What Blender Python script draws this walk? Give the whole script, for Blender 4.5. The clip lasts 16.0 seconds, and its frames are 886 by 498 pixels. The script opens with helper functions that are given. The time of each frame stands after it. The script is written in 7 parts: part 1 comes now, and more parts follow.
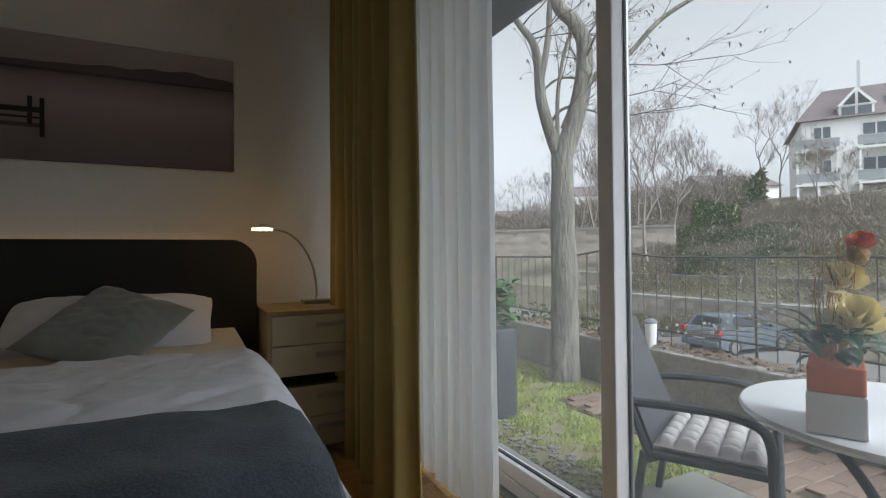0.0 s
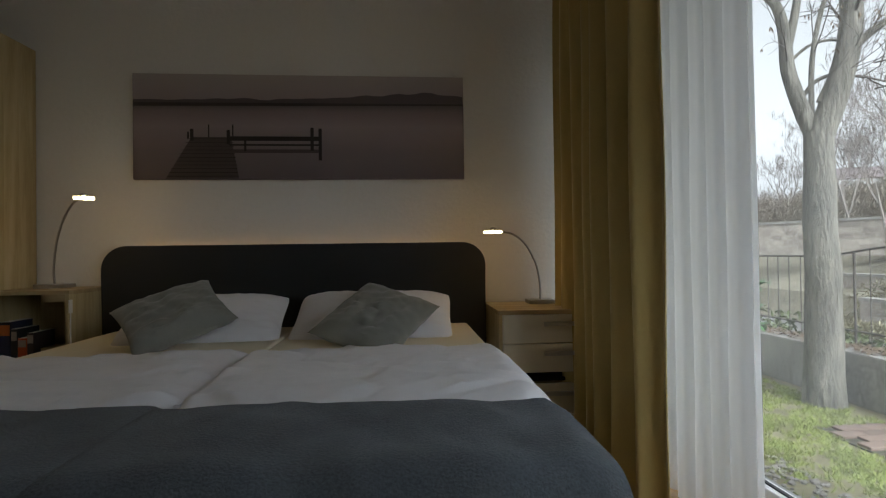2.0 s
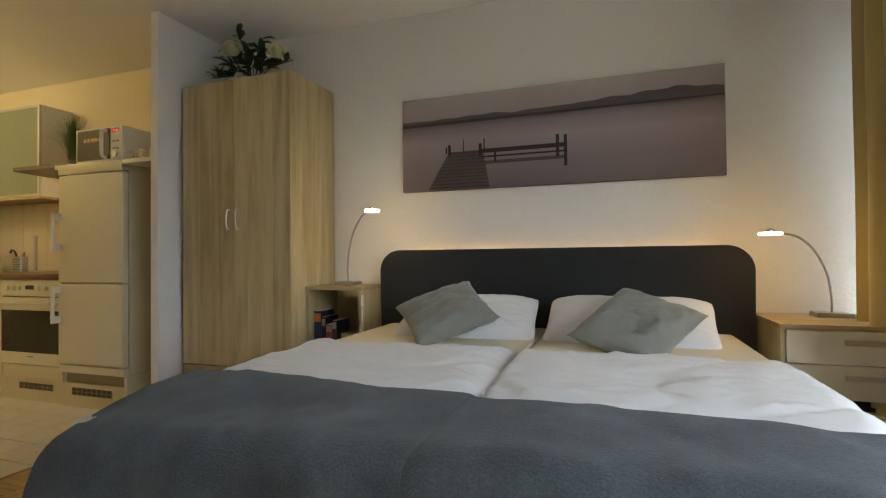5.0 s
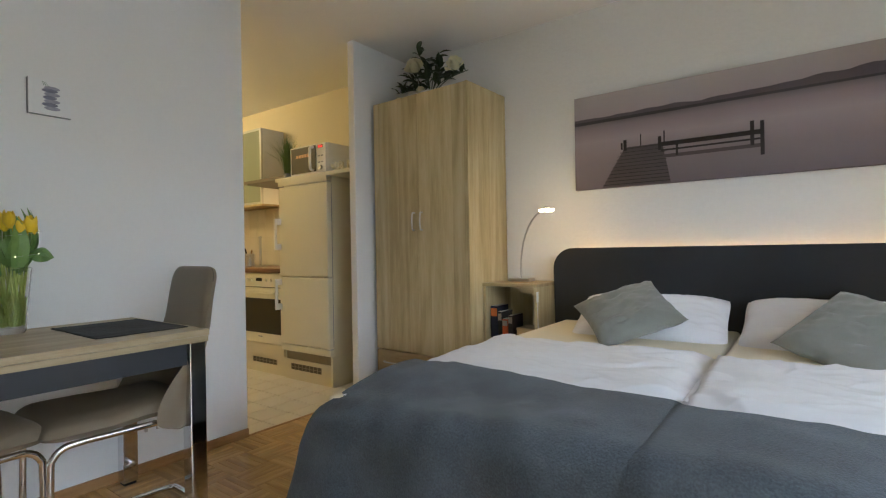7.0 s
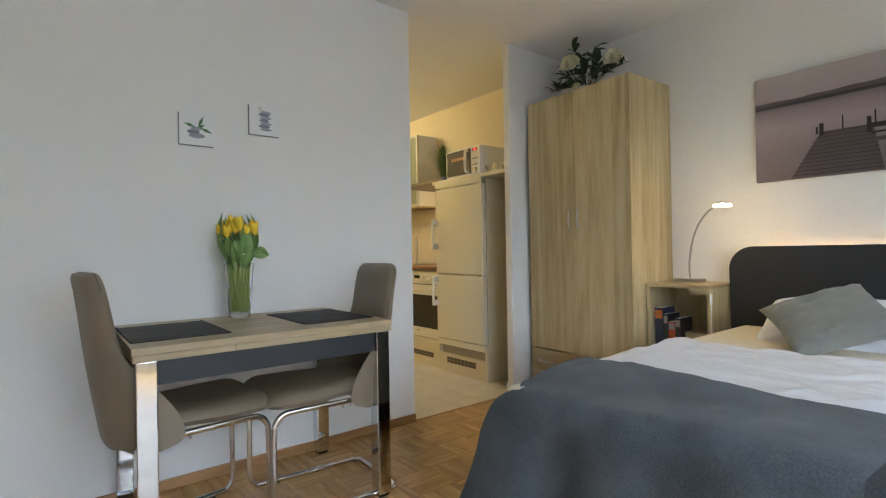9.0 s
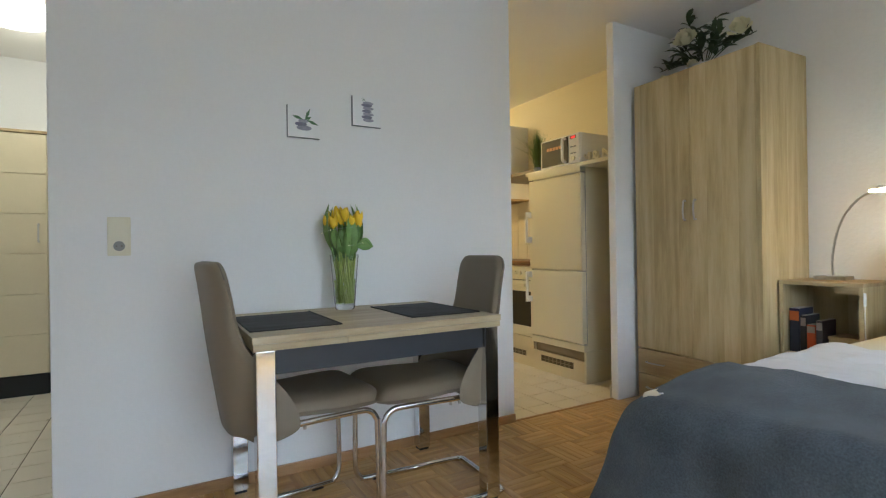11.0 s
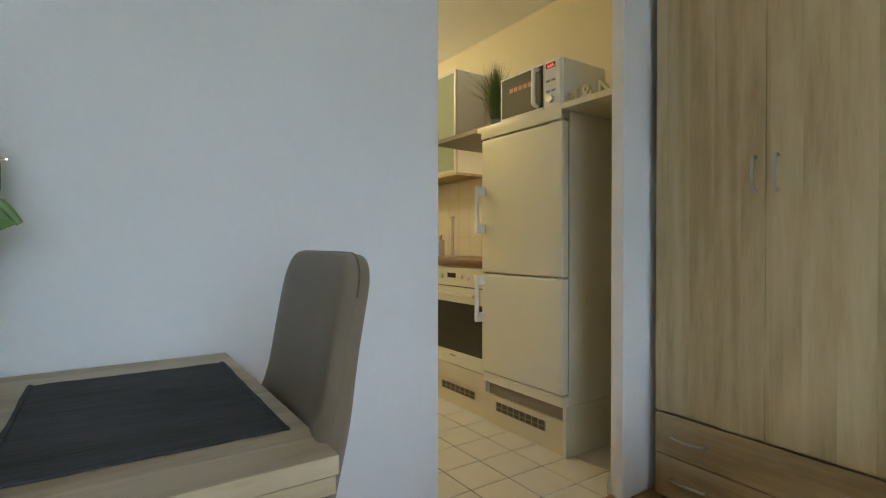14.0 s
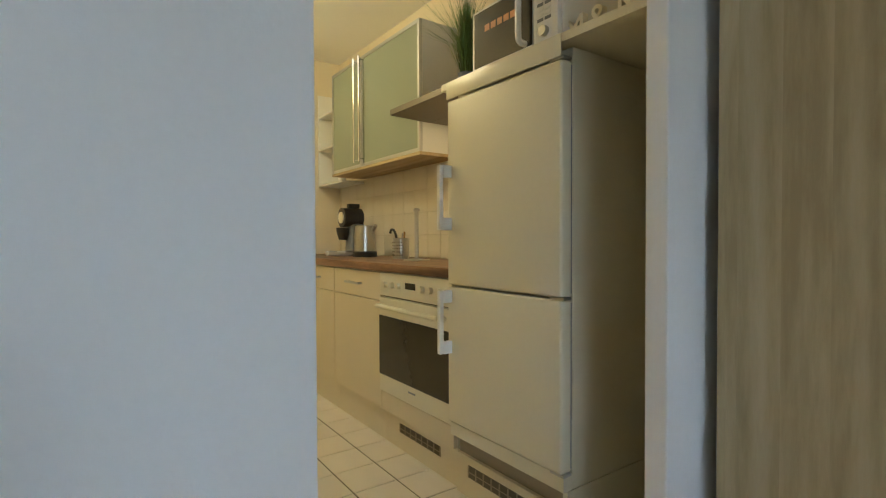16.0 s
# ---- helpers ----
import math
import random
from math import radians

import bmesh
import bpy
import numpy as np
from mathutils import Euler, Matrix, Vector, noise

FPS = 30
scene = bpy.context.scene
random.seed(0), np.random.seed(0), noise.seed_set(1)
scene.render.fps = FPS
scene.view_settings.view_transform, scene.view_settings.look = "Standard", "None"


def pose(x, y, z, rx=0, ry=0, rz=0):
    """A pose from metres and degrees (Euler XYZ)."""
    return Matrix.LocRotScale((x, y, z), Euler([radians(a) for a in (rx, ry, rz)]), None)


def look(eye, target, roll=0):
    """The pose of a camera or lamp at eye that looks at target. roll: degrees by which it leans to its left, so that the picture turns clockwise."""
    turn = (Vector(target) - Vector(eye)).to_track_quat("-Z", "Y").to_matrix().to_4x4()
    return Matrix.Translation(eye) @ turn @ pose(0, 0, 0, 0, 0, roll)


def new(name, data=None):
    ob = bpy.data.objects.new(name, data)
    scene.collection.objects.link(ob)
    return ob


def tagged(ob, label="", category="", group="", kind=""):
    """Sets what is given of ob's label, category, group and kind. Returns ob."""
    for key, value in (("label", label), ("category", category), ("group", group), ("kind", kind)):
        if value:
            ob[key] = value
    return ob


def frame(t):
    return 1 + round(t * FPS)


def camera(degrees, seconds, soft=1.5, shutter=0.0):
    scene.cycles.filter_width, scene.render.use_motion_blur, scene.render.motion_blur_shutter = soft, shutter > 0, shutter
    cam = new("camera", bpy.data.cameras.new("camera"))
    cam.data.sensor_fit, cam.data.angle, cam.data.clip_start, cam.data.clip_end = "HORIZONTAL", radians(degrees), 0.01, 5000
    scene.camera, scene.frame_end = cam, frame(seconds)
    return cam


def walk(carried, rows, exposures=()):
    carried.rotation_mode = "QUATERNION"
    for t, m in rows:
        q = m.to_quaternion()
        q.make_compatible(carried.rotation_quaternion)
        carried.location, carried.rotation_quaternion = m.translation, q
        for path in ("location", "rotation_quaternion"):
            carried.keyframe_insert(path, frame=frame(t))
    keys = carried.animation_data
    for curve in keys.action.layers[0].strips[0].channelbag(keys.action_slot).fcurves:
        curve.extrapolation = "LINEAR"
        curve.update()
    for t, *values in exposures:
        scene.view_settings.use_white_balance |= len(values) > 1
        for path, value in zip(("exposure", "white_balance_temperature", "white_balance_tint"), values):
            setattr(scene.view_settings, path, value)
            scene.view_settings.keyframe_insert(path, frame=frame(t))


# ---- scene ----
cam = camera(83.1, 16.0, 1.2)
PATH = [
    (0, (3.09, -2.917, 0.977), (3.985, -1.128, 0.997), -0.6),
    (0.5, (3.075, -2.919, 0.993), (3.782, -1.048, 1.001), -0.7),
    (1, (3.003, -2.912, 0.993), (3.531, -0.983, 1.005), -0.8),
    (1.5, (2.959, -2.919, 1.012), (3.296, -0.948, 1.019), -0.8),
    (2, (2.936, -2.904, 0.994), (3.091, -0.91, 1.016), -0.8),
    (2.5, (2.89, -2.91, 0.98), (2.9, -0.911, 1.011), -0.7),
    (3, (2.858, -2.915, 0.969), (2.74, -0.919, 1.008), -0.6),
    (3.5, (2.821, -2.924, 0.988), (2.558, -0.941, 1.014), -0.7),
    (4, (2.796, -2.936, 0.99), (2.4, -0.976, 1.02), -0.7),
    (4.2, (2.778, -2.939, 0.983), (2.332, -0.99, 1.024), -0.7),
    (6.3, (2.672, -3.09, 1.072), (1.698, -1.343, 1.067), -0.9),
    (6.5, (2.665, -3.109, 1.063), (1.638, -1.393, 1.063), -1.0),
    (7, (2.644, -3.141, 1.068), (1.47, -1.522, 1.07), -1.0),
    (7.5, (2.634, -3.175, 1.069), (1.327, -1.661, 1.073), -1.0),
    (8, (2.624, -3.201, 1.06), (1.216, -1.78, 1.071), -1.0),
    (8.5, (2.605, -3.237, 1.061), (1.113, -1.905, 1.072), -1.0),
    (9, (2.586, -3.271, 1.063), (1.021, -2.026, 1.074), -1.0),
    (9.5, (2.569, -3.308, 1.061), (0.94, -2.148, 1.072), -0.9),
    (10, (2.55, -3.335, 1.052), (0.858, -2.269, 1.066), -0.9),
    (10.2, (2.529, -3.35, 1.046), (0.823, -2.306, 1.061), -0.9),
    (12.3, (2.0, -3.005, 1.041), (0.233, -2.07, 1.028), -0.5),
    (12.5, (1.908, -2.917, 1.04), (0.135, -1.993, 1.032), -0.4),
    (13, (1.739, -2.752, 1.04), (-0.014, -1.789, 1.03), -0.2),
    (13.5, (1.519, -2.516, 1.049), (-0.184, -1.468, 1.036), -0.1),
    (14, (1.289, -2.312, 1.025), (-0.369, -1.195, 1.006), 0.0),
    (14.5, (1.08, -2.152, 1.039), (-0.51, -0.94, 1.013), 0.0),
    (15, (0.935, -1.983, 1.047), (-0.641, -0.751, 1.013), -0.1),
    (15.5, (0.812, -1.827, 1.051), (-0.769, -0.602, 1.021), -0.1),
    (16, (0.706, -1.733, 1.052), (-0.926, -0.577, 1.013), -0.2),
]
EXPOSURES = ((0, 0.45, 5900, 6), (1.5, 0.55, 5850, 5), (2.5, 1.02, 5950, 4), (3, 1.12, 6000, 3), (3.5, 1.55, 6150, 2), (4.2, 2.1, 6080, 2), (6.3, 2.75, 5500, 4), (9, 3.12, 5330, 4), (12.5, 3.10, 5060, 0), (16, 2.82, 4950, -1))
walk(cam, [(t, look(eye, target, roll)) for t, eye, target, roll in PATH], EXPOSURES)

# ---- light ----
world = bpy.data.worlds.new("overcast_sky")
scene.world = world
world.use_nodes = True
wn, wl = world.node_tree.nodes, world.node_tree.links
sky = wn.new("ShaderNodeTexSky")
sky.sky_type = "NISHITA"
sky.sun_disc = False
sky.sun_elevation, sky.sun_rotation = radians(42), radians(162)
sky.dust_density, sky.air_density = 4.0, 1.0
pale = wn.new("ShaderNodeHueSaturation")
pale.inputs["Saturation"].default_value = 0.0
wl.new(sky.outputs[0], pale.inputs["Color"])
wl.new(pale.outputs[0], wn["Background"].inputs[0])
wn["Background"].inputs[1].default_value = 0.17
sun = new("sun", bpy.data.lights.new("sun", "SUN"))
sun.data.energy, sun.data.angle, sun.data.color = 1.3, radians(40), (1.0, 0.98, 0.95)
sun.matrix_world = look((11, -23, 21), (4, -1, 0))

WARM = (1.0, 0.74, 0.42)


def bulb(name, place, watts, color=WARM, radius=0.04):
    ob = new(name, bpy.data.lights.new(name, "POINT"))
    ob.data.energy, ob.data.color, ob.data.shadow_soft_size = watts, color, radius
    ob.location = place
    return ob


bulb("kitchen_lamp_light", (-2.3, -1.25, 2.38), 4.1, (1.0, 0.66, 0.24), 0.15)
bulb("hall_lamp_light", (-1.6, -4.1, 2.3), 0.95, (1.0, 0.80, 0.52), 0.15)
bulb("hood_light", (-1.2, -0.15, 1.62), 0.34, (1.0, 0.62, 0.25))
bulb("bedside_light_a", (1.40, -0.37, 1.24), 0.24, (1.0, 0.56, 0.20))
bulb("bedside_light_b", (3.39, -0.37, 1.06), 0.32, (1.0, 0.54, 0.18))


# ---- materials ----
def nodes_of(name):
    m = bpy.data.materials.new(name)
    m.use_nodes = True
    nt = m.node_tree
    return m, nt, nt.nodes, nt.links, nt.nodes["Principled BSDF"]


def coords(n, l, scale):
    tc, mp = n.new("ShaderNodeTexCoord"), n.new("ShaderNodeMapping")
    mp.inputs["Scale"].default_value = scale
    l.new(tc.outputs["Object"], mp.inputs["Vector"])
    return mp


def noise_at(n, l, vec, scale, detail=3.0, rough=0.55):
    t = n.new("ShaderNodeTexNoise")
    t.inputs["Scale"].default_value, t.inputs["Detail"].default_value, t.inputs["Roughness"].default_value = scale, detail, rough
    l.new(vec, t.inputs["Vector"])
    return t


def ramp(n, l, fac, stops):
    r = n.new("ShaderNodeValToRGB")
    while len(r.color_ramp.elements) < len(stops):
        r.color_ramp.elements.new(0.5)
    for e, (p, c) in zip(r.color_ramp.elements, stops):
        e.position, e.color = p, (*c, 1)
    l.new(fac, r.inputs["Fac"])
    return r


def mk(name, color, rough=0.6, metal=0.0, var=0.12, big=1.5, fine=60.0, bump=0.1, stretch=(1, 1, 1), dist=0.004, piece=0.0, **more):
    """A plain surface with a slow drift and a fine grain of colour, gloss and relief."""
    m, nt, n, l, b = nodes_of(name)
    mp = coords(n, l, stretch)
    a = noise_at(n, l, mp.outputs[0], big)
    f = noise_at(n, l, mp.outputs[0], fine, 4.0)
    add = n.new("ShaderNodeMath")
    add.operation = "ADD"
    l.new(a.outputs["Fac"], add.inputs[0])
    l.new(f.outputs["Fac"], add.inputs[1])
    half = n.new("ShaderNodeMath")
    half.operation = "MULTIPLY"
    half.inputs[1].default_value = 0.5
    l.new(add.outputs[0], half.inputs[0])
    lo, hi = [c * (1 - var) for c in color], [min(1, c * (1 + var)) for c in color]
    r = ramp(n, l, half.outputs[0], [(0.3, lo), (0.7, hi)])
    out = r.outputs["Color"]
    if piece:
        info, hs = n.new("ShaderNodeObjectInfo"), n.new("ShaderNodeHueSaturation")
        mr = n.new("ShaderNodeMapRange")
        mr.inputs["To Min"].default_value, mr.inputs["To Max"].default_value = 1 - piece, 1 + piece
        l.new(info.outputs["Random"], mr.inputs["Value"])
        l.new(mr.outputs[0], hs.inputs["Value"])
        l.new(out, hs.inputs["Color"])
        out = hs.outputs["Color"]
    l.new(out, b.inputs["Base Color"])
    mr2 = n.new("ShaderNodeMapRange")
    mr2.inputs["To Min"].default_value, mr2.inputs["To Max"].default_value = max(0.02, rough - 0.07), min(1, rough + 0.07)
    l.new(f.outputs["Fac"], mr2.inputs["Value"])
    l.new(mr2.outputs[0], b.inputs["Roughness"])
    b.inputs["Metallic"].default_value = metal
    if bump:
        bp = n.new("ShaderNodeBump")
        bp.inputs["Strength"].default_value, bp.inputs["Distance"].default_value = bump, dist
        l.new(f.outputs["Fac"], bp.inputs["Height"])
        l.new(bp.outputs[0], b.inputs["Normal"])
    for key, value in more.items():
        b.inputs[key.replace("_", " ")].default_value = value
    return m


def wood(name, dark, mid, light, along="z", rough=0.5, grain=1.0, piece=0.0, bump=0.12, strip=0.0):
    """Board with grain that runs along one axis: broad figure, thin streaks and pores."""
    m, nt, n, l, b = nodes_of(name)
    k = {"x": (0.9, 8, 8), "y": (8, 0.9, 8), "z": (8, 8, 0.9)}[along]
    mp = coords(n, l, [c * grain for c in k])
    off = None
    if piece:
        info, mul, addv = n.new("ShaderNodeObjectInfo"), n.new("ShaderNodeMath"), n.new("ShaderNodeVectorMath")
        mul.operation = "MULTIPLY"
        mul.inputs[1].default_value = 37.0
        l.new(info.outputs["Random"], mul.inputs[0])
        l.new(mp.outputs[0], addv.inputs[0])
        l.new(mul.outputs[0], addv.inputs[1])
        vec = addv.outputs[0]
    elif strip:
        tc, sp = n.new("ShaderNodeTexCoord"), n.new("ShaderNodeSeparateXYZ")
        l.new(tc.outputs["Object"], sp.inputs[0])
        across, cell, white = n.new("ShaderNodeMath"), n.new("ShaderNodeMath"), n.new("ShaderNodeTexWhiteNoise")
        across.operation, cell.operation, white.noise_dimensions = "MULTIPLY_ADD", "FLOOR", "1D"
        pair = {"z": ("X", "Y"), "x": ("Z", "Y"), "y": ("X", "Z")}[along]
        side, both = n.new("ShaderNodeMath"), n.new("ShaderNodeMath")
        both.operation = "ADD"
        l.new(sp.outputs[pair[0]], both.inputs[0])
        l.new(sp.outputs[pair[1]], both.inputs[1])
        l.new(both.outputs[0], across.inputs[0])
        across.inputs[1].default_value, across.inputs[2].default_value = 1 / strip, 50.3
        l.new(across.outputs[0], cell.inputs[0])
        l.new(cell.outputs[0], white.inputs["W"])
        side.operation, side.inputs[1].default_value = "MULTIPLY", 31.0
        l.new(white.outputs["Value"], side.inputs[0])
        addv = n.new("ShaderNodeVectorMath")
        l.new(mp.outputs[0], addv.inputs[0])
        l.new(side.outputs[0], addv.inputs[1])
        vec = addv.outputs[0]
    else:
        vec = mp.outputs[0]
    a = noise_at(n, l, vec, 1.0, 4.0, 0.6)
    a.inputs["Distortion"].default_value = 0.8
    rings, wv = n.new("ShaderNodeMath"), n.new("ShaderNodeMath")
    big = noise_at(n, l, vec, 0.42, 1.5, 0.4)
    wv.operation, rings.operation = "MULTIPLY", "SINE"
    wv.inputs[1].default_value = 38.0
    l.new(big.outputs["Fac"], wv.inputs[0])
    l.new(wv.outputs[0], rings.inputs[0])
    f = noise_at(n, l, vec, 7.0, 5.0, 0.7)
    mixer = n.new("ShaderNodeMath")
    mixer.operation = "MULTIPLY_ADD"
    mixer.inputs[1].default_value = 0.35
    l.new(f.outputs["Fac"], mixer.inputs[0])
    mul2 = n.new("ShaderNodeMath")
    mul2.operation = "MULTIPLY"
    mul2.inputs[1].default_value = 0.65
    l.new(a.outputs["Fac"], mul2.inputs[0])
    ra = n.new("ShaderNodeMath")
    ra.operation = "MULTIPLY_ADD"
    ra.inputs[1].default_value = 0.075
    l.new(rings.outputs[0], ra.inputs[0])
    l.new(mul2.outputs[0], ra.inputs[2])
    l.new(ra.outputs[0], mixer.inputs[2])
    r = ramp(n, l, mixer.outputs[0], [(0.34, dark), (0.5, mid), (0.66, light)])
    out = r.outputs["Color"]
    if piece:
        hs, mr = n.new("ShaderNodeHueSaturation"), n.new("ShaderNodeMapRange")
        mr.inputs["To Min"].default_value, mr.inputs["To Max"].default_value = 1 - piece, 1 + piece
        l.new(info.outputs["Random"], mr.inputs["Value"])
        l.new(mr.outputs[0], hs.inputs["Value"])
        l.new(out, hs.inputs["Color"])
        out = hs.outputs["Color"]
    if strip:
        hs, mr = n.new("ShaderNodeHueSaturation"), n.new("ShaderNodeMapRange")
        mr.inputs["To Min"].default_value, mr.inputs["To Max"].default_value = 0.92, 1.06
        l.new(white.outputs["Value"], mr.inputs["Value"])
        l.new(mr.outputs[0], hs.inputs["Value"])
        l.new(out, hs.inputs["Color"])
        out = hs.outputs["Color"]
    l.new(out, b.inputs["Base Color"])
    b.inputs["Roughness"].default_value = rough
    bp = n.new("ShaderNodeBump")
    bp.inputs["Strength"].default_value, bp.inputs["Distance"].default_value = bump, 0.002
    l.new(f.outputs["Fac"], bp.inputs["Height"])
    l.new(bp.outputs[0], b.inputs["Normal"])
    return m


def glow(name, color, strength):
    m, nt, n, l, b = nodes_of(name)
    b.inputs["Base Color"].default_value = (*color, 1)
    b.inputs["Emission Color"].default_value = (*color, 1)
    b.inputs["Emission Strength"].default_value = strength
    return m


def clear(name, color=(0.96, 0.98, 0.98), rough=0.0, ior=1.45, weight=1.0):
    m, nt, n, l, b = nodes_of(name)
    b.inputs["Base Color"].default_value = (*color, 1)
    b.inputs["Roughness"].default_value = rough
    b.inputs["IOR"].default_value = ior
    b.inputs["Transmission Weight"].default_value = weight
    return m


def thin_cloth(name, color, through_share):
    m, nt, n, l, b = nodes_of(name)
    mp = coords(n, l, (1, 1, 1))
    f = noise_at(n, l, mp.outputs[0], 400, 2)
    r = ramp(n, l, f.outputs["Fac"], [(0.3, [c * 0.92 for c in color]), (0.7, color)])
    d, t, mix = n.new("ShaderNodeBsdfDiffuse"), n.new("ShaderNodeBsdfTranslucent"), n.new("ShaderNodeMixShader")
    l.new(r.outputs[0], d.inputs[0])
    l.new(r.outputs[0], t.inputs[0])
    mix.inputs[0].default_value = through_share
    l.new(d.outputs[0], mix.inputs[1])
    l.new(t.outputs[0], mix.inputs[2])
    l.new(mix.outputs[0], n["Material Output"].inputs["Surface"])
    return m


PLASTER = mk("white_wall_plaster", (0.80, 0.80, 0.80), 0.9, var=0.02, big=0.7, fine=60, bump=0.26, dist=0.003)
STIPPLE = mk("stippled_wall_plaster", (0.76, 0.745, 0.70), 0.9, var=0.03, big=0.7, fine=42, bump=0.42, dist=0.006)
CREAMWALL = mk("cream_kitchen_paint", (0.74, 0.665, 0.49), 0.9, var=0.03, big=0.8, fine=60, bump=0.25, dist=0.003)
CEIL = mk("ceiling_paint", (0.88, 0.87, 0.85), 0.95, var=0.02, fine=80, bump=0.2)
OAK = wood("sonoma_oak_z", (0.395, 0.312, 0.158), (0.51, 0.416, 0.224), (0.585, 0.497, 0.295), "z", 0.55, 1.0, strip=0.095)
OAK_X = wood("sonoma_oak_x", (0.31, 0.225, 0.11), (0.43, 0.33, 0.17), (0.51, 0.41, 0.235), "x", 0.55)
OAK_Y = wood("sonoma_oak_y", (0.33, 0.25, 0.14), (0.46, 0.37, 0.22), (0.55, 0.46, 0.30), "y", 0.42, strip=0.12)
PARQUET_X = wood("oak_parquet_x", (0.40, 0.218, 0.064), (0.52, 0.305, 0.098), (0.62, 0.385, 0.145), "x", 0.3, 2.0, piece=0.10, bump=0.06)
PARQUET_Y = wood("oak_parquet_y", (0.40, 0.218, 0.064), (0.52, 0.305, 0.098), (0.62, 0.385, 0.145), "y", 0.3, 2.0, piece=0.10, bump=0.06)
SUBFLOOR = mk("parquet_joint", (0.22, 0.11, 0.035), 0.7)
GROUT = mk("tile_grout", (0.12, 0.09, 0.06), 0.9)
TILE = mk("cream_floor_tile", (0.72, 0.66, 0.55), 0.3, var=0.03, big=3, fine=9, bump=0.0, piece=0.03)
SKIRT = wood("oak_baseboard", (0.25, 0.135, 0.05), (0.37, 0.21, 0.085), (0.46, 0.27, 0.12), "y", 0.4)
BLACK_CLOTH = mk("charcoal_upholstery", (0.021, 0.022, 0.025), 0.95, var=0.25, fine=350, bump=0.4, dist=0.002)
LINEN = mk("white_bed_linen", (0.70, 0.70, 0.735), 0.9, var=0.03, big=4, fine=300, bump=0.12, dist=0.002, Sheen_Weight=0.2)
SHEET = mk("cream_fitted_sheet", (0.74, 0.68, 0.53), 0.9, var=0.03, fine=300, bump=0.1, dist=0.002)
BLANKET = mk("grey_blue_blanket", (0.086, 0.103, 0.122), 0.98, var=0.5, big=5, fine=200, bump=0.8, dist=0.004, Sheen_Weight=0.1)
CUSHION = mk("grey_green_cushion", (0.20, 0.205, 0.185), 0.95, var=0.10, big=9, fine=260, bump=0.35, dist=0.003, Sheen_Weight=0.3)
GOLD = mk("ochre_curtain", (0.40, 0.315, 0.11), 0.8, var=0.08, big=3, fine=260, bump=0.15, dist=0.002, stretch=(1, 1, 0.3), Sheen_Weight=0.3)
SHEER = thin_cloth("white_sheer_voile", (0.86, 0.87, 0.88), 0.45)
UPVC = mk("white_window_plastic", (0.82, 0.82, 0.83), 0.35, var=0.02, bump=0.0)
GASKET = mk("black_gasket", (0.02, 0.02, 0.022), 0.5, bump=0.0)
ALU = mk("brushed_aluminium", (0.55, 0.56, 0.57), 0.35, 1.0, var=0.05, fine=120, bump=0.05)
# Patchy translucent film imitates the milky veil of reflections and glare on the glass.
PANE, _nt, _n, _l, _b = nodes_of("veiled_window_glass")
_b.inputs["Base Color"].default_value, _b.inputs["Roughness"].default_value, _b.inputs["IOR"].default_value = (1, 1, 1, 1), 0.0, 1.02
_b.inputs["Transmission Weight"].default_value = 1.0
_film, _mix = _n.new("ShaderNodeBsdfTranslucent"), _n.new("ShaderNodeMixShader")
_veil = ramp(_n, _l, noise_at(_n, _l, coords(_n, _l, (1, 1, 1)).outputs[0], 2.5, 5).outputs["Fac"], [(0.35, (0.022, 0.022, 0.022)), (0.7, (0.050, 0.050, 0.050))])
_film.inputs[0].default_value = (0.9, 0.92, 0.95, 1)
_l.new(_veil.outputs[0], _mix.inputs[0])
_l.new(_b.outputs[0], _mix.inputs[1])
_l.new(_film.outputs[0], _mix.inputs[2])
_l.new(_mix.outputs[0], _n["Material Output"].inputs["Surface"])
CHROME = mk("polished_chrome", (0.72, 0.72, 0.73), 0.07, 1.0, var=0.03, bump=0.0)
STEEL = mk("satin_steel", (0.52, 0.51, 0.49), 0.3, 1.0, var=0.05, fine=90, bump=0.03)
TAUPE = mk("taupe_imitation_leather", (0.215, 0.174, 0.119), 0.5, var=0.06, big=4, fine=420, bump=0.22, dist=0.0015)
PIPING = mk("dark_piping", (0.10, 0.085, 0.065), 0.6)
APRON = mk("anthracite_board", (0.030, 0.033, 0.040), 0.45, var=0.06, bump=0.02)
MATCLOTH = mk("black_woven_placemat", (0.033, 0.034, 0.037), 0.75, var=0.85, big=14, fine=150, bump=0.6, dist=0.003, stretch=(1, 0.12, 1))
ENAMEL = mk("cream_white_enamel", (0.70, 0.66, 0.51), 0.32, var=0.02, bump=0.0)
WHITEP = mk("white_plastic", (0.78, 0.78, 0.76), 0.35, var=0.02, bump=0.0)
FRONT = mk("cream_cabinet_front", (0.66, 0.585, 0.41), 0.35, var=0.025, bump=0.02)
FRONTW = mk("white_drawer_front", (0.70, 0.67, 0.55), 0.3, var=0.02, bump=0.01)
PLINTH = mk("grey_beige_plinth", (0.30, 0.25, 0.17), 0.5, var=0.05)
# Dark colour that paints the shade inside grille openings, holes and gaps.
DARKV = mk("dark_opening_shade", (0.11, 0.088, 0.058), 0.6)
BUTCHER = wood("walnut_worktop", (0.07, 0.035, 0.018), (0.17, 0.09, 0.045), (0.30, 0.17, 0.09), "x", 0.35, 1.3)
FROST = mk("frosted_green_glass", (0.235, 0.265, 0.195), 0.32, var=0.03, fine=3, bump=0.0)
DARKGLASS = mk("dark_oven_glass", (0.034, 0.031, 0.027), 0.14, var=0.05, bump=0.0, Specular_IOR_Level=0.45)
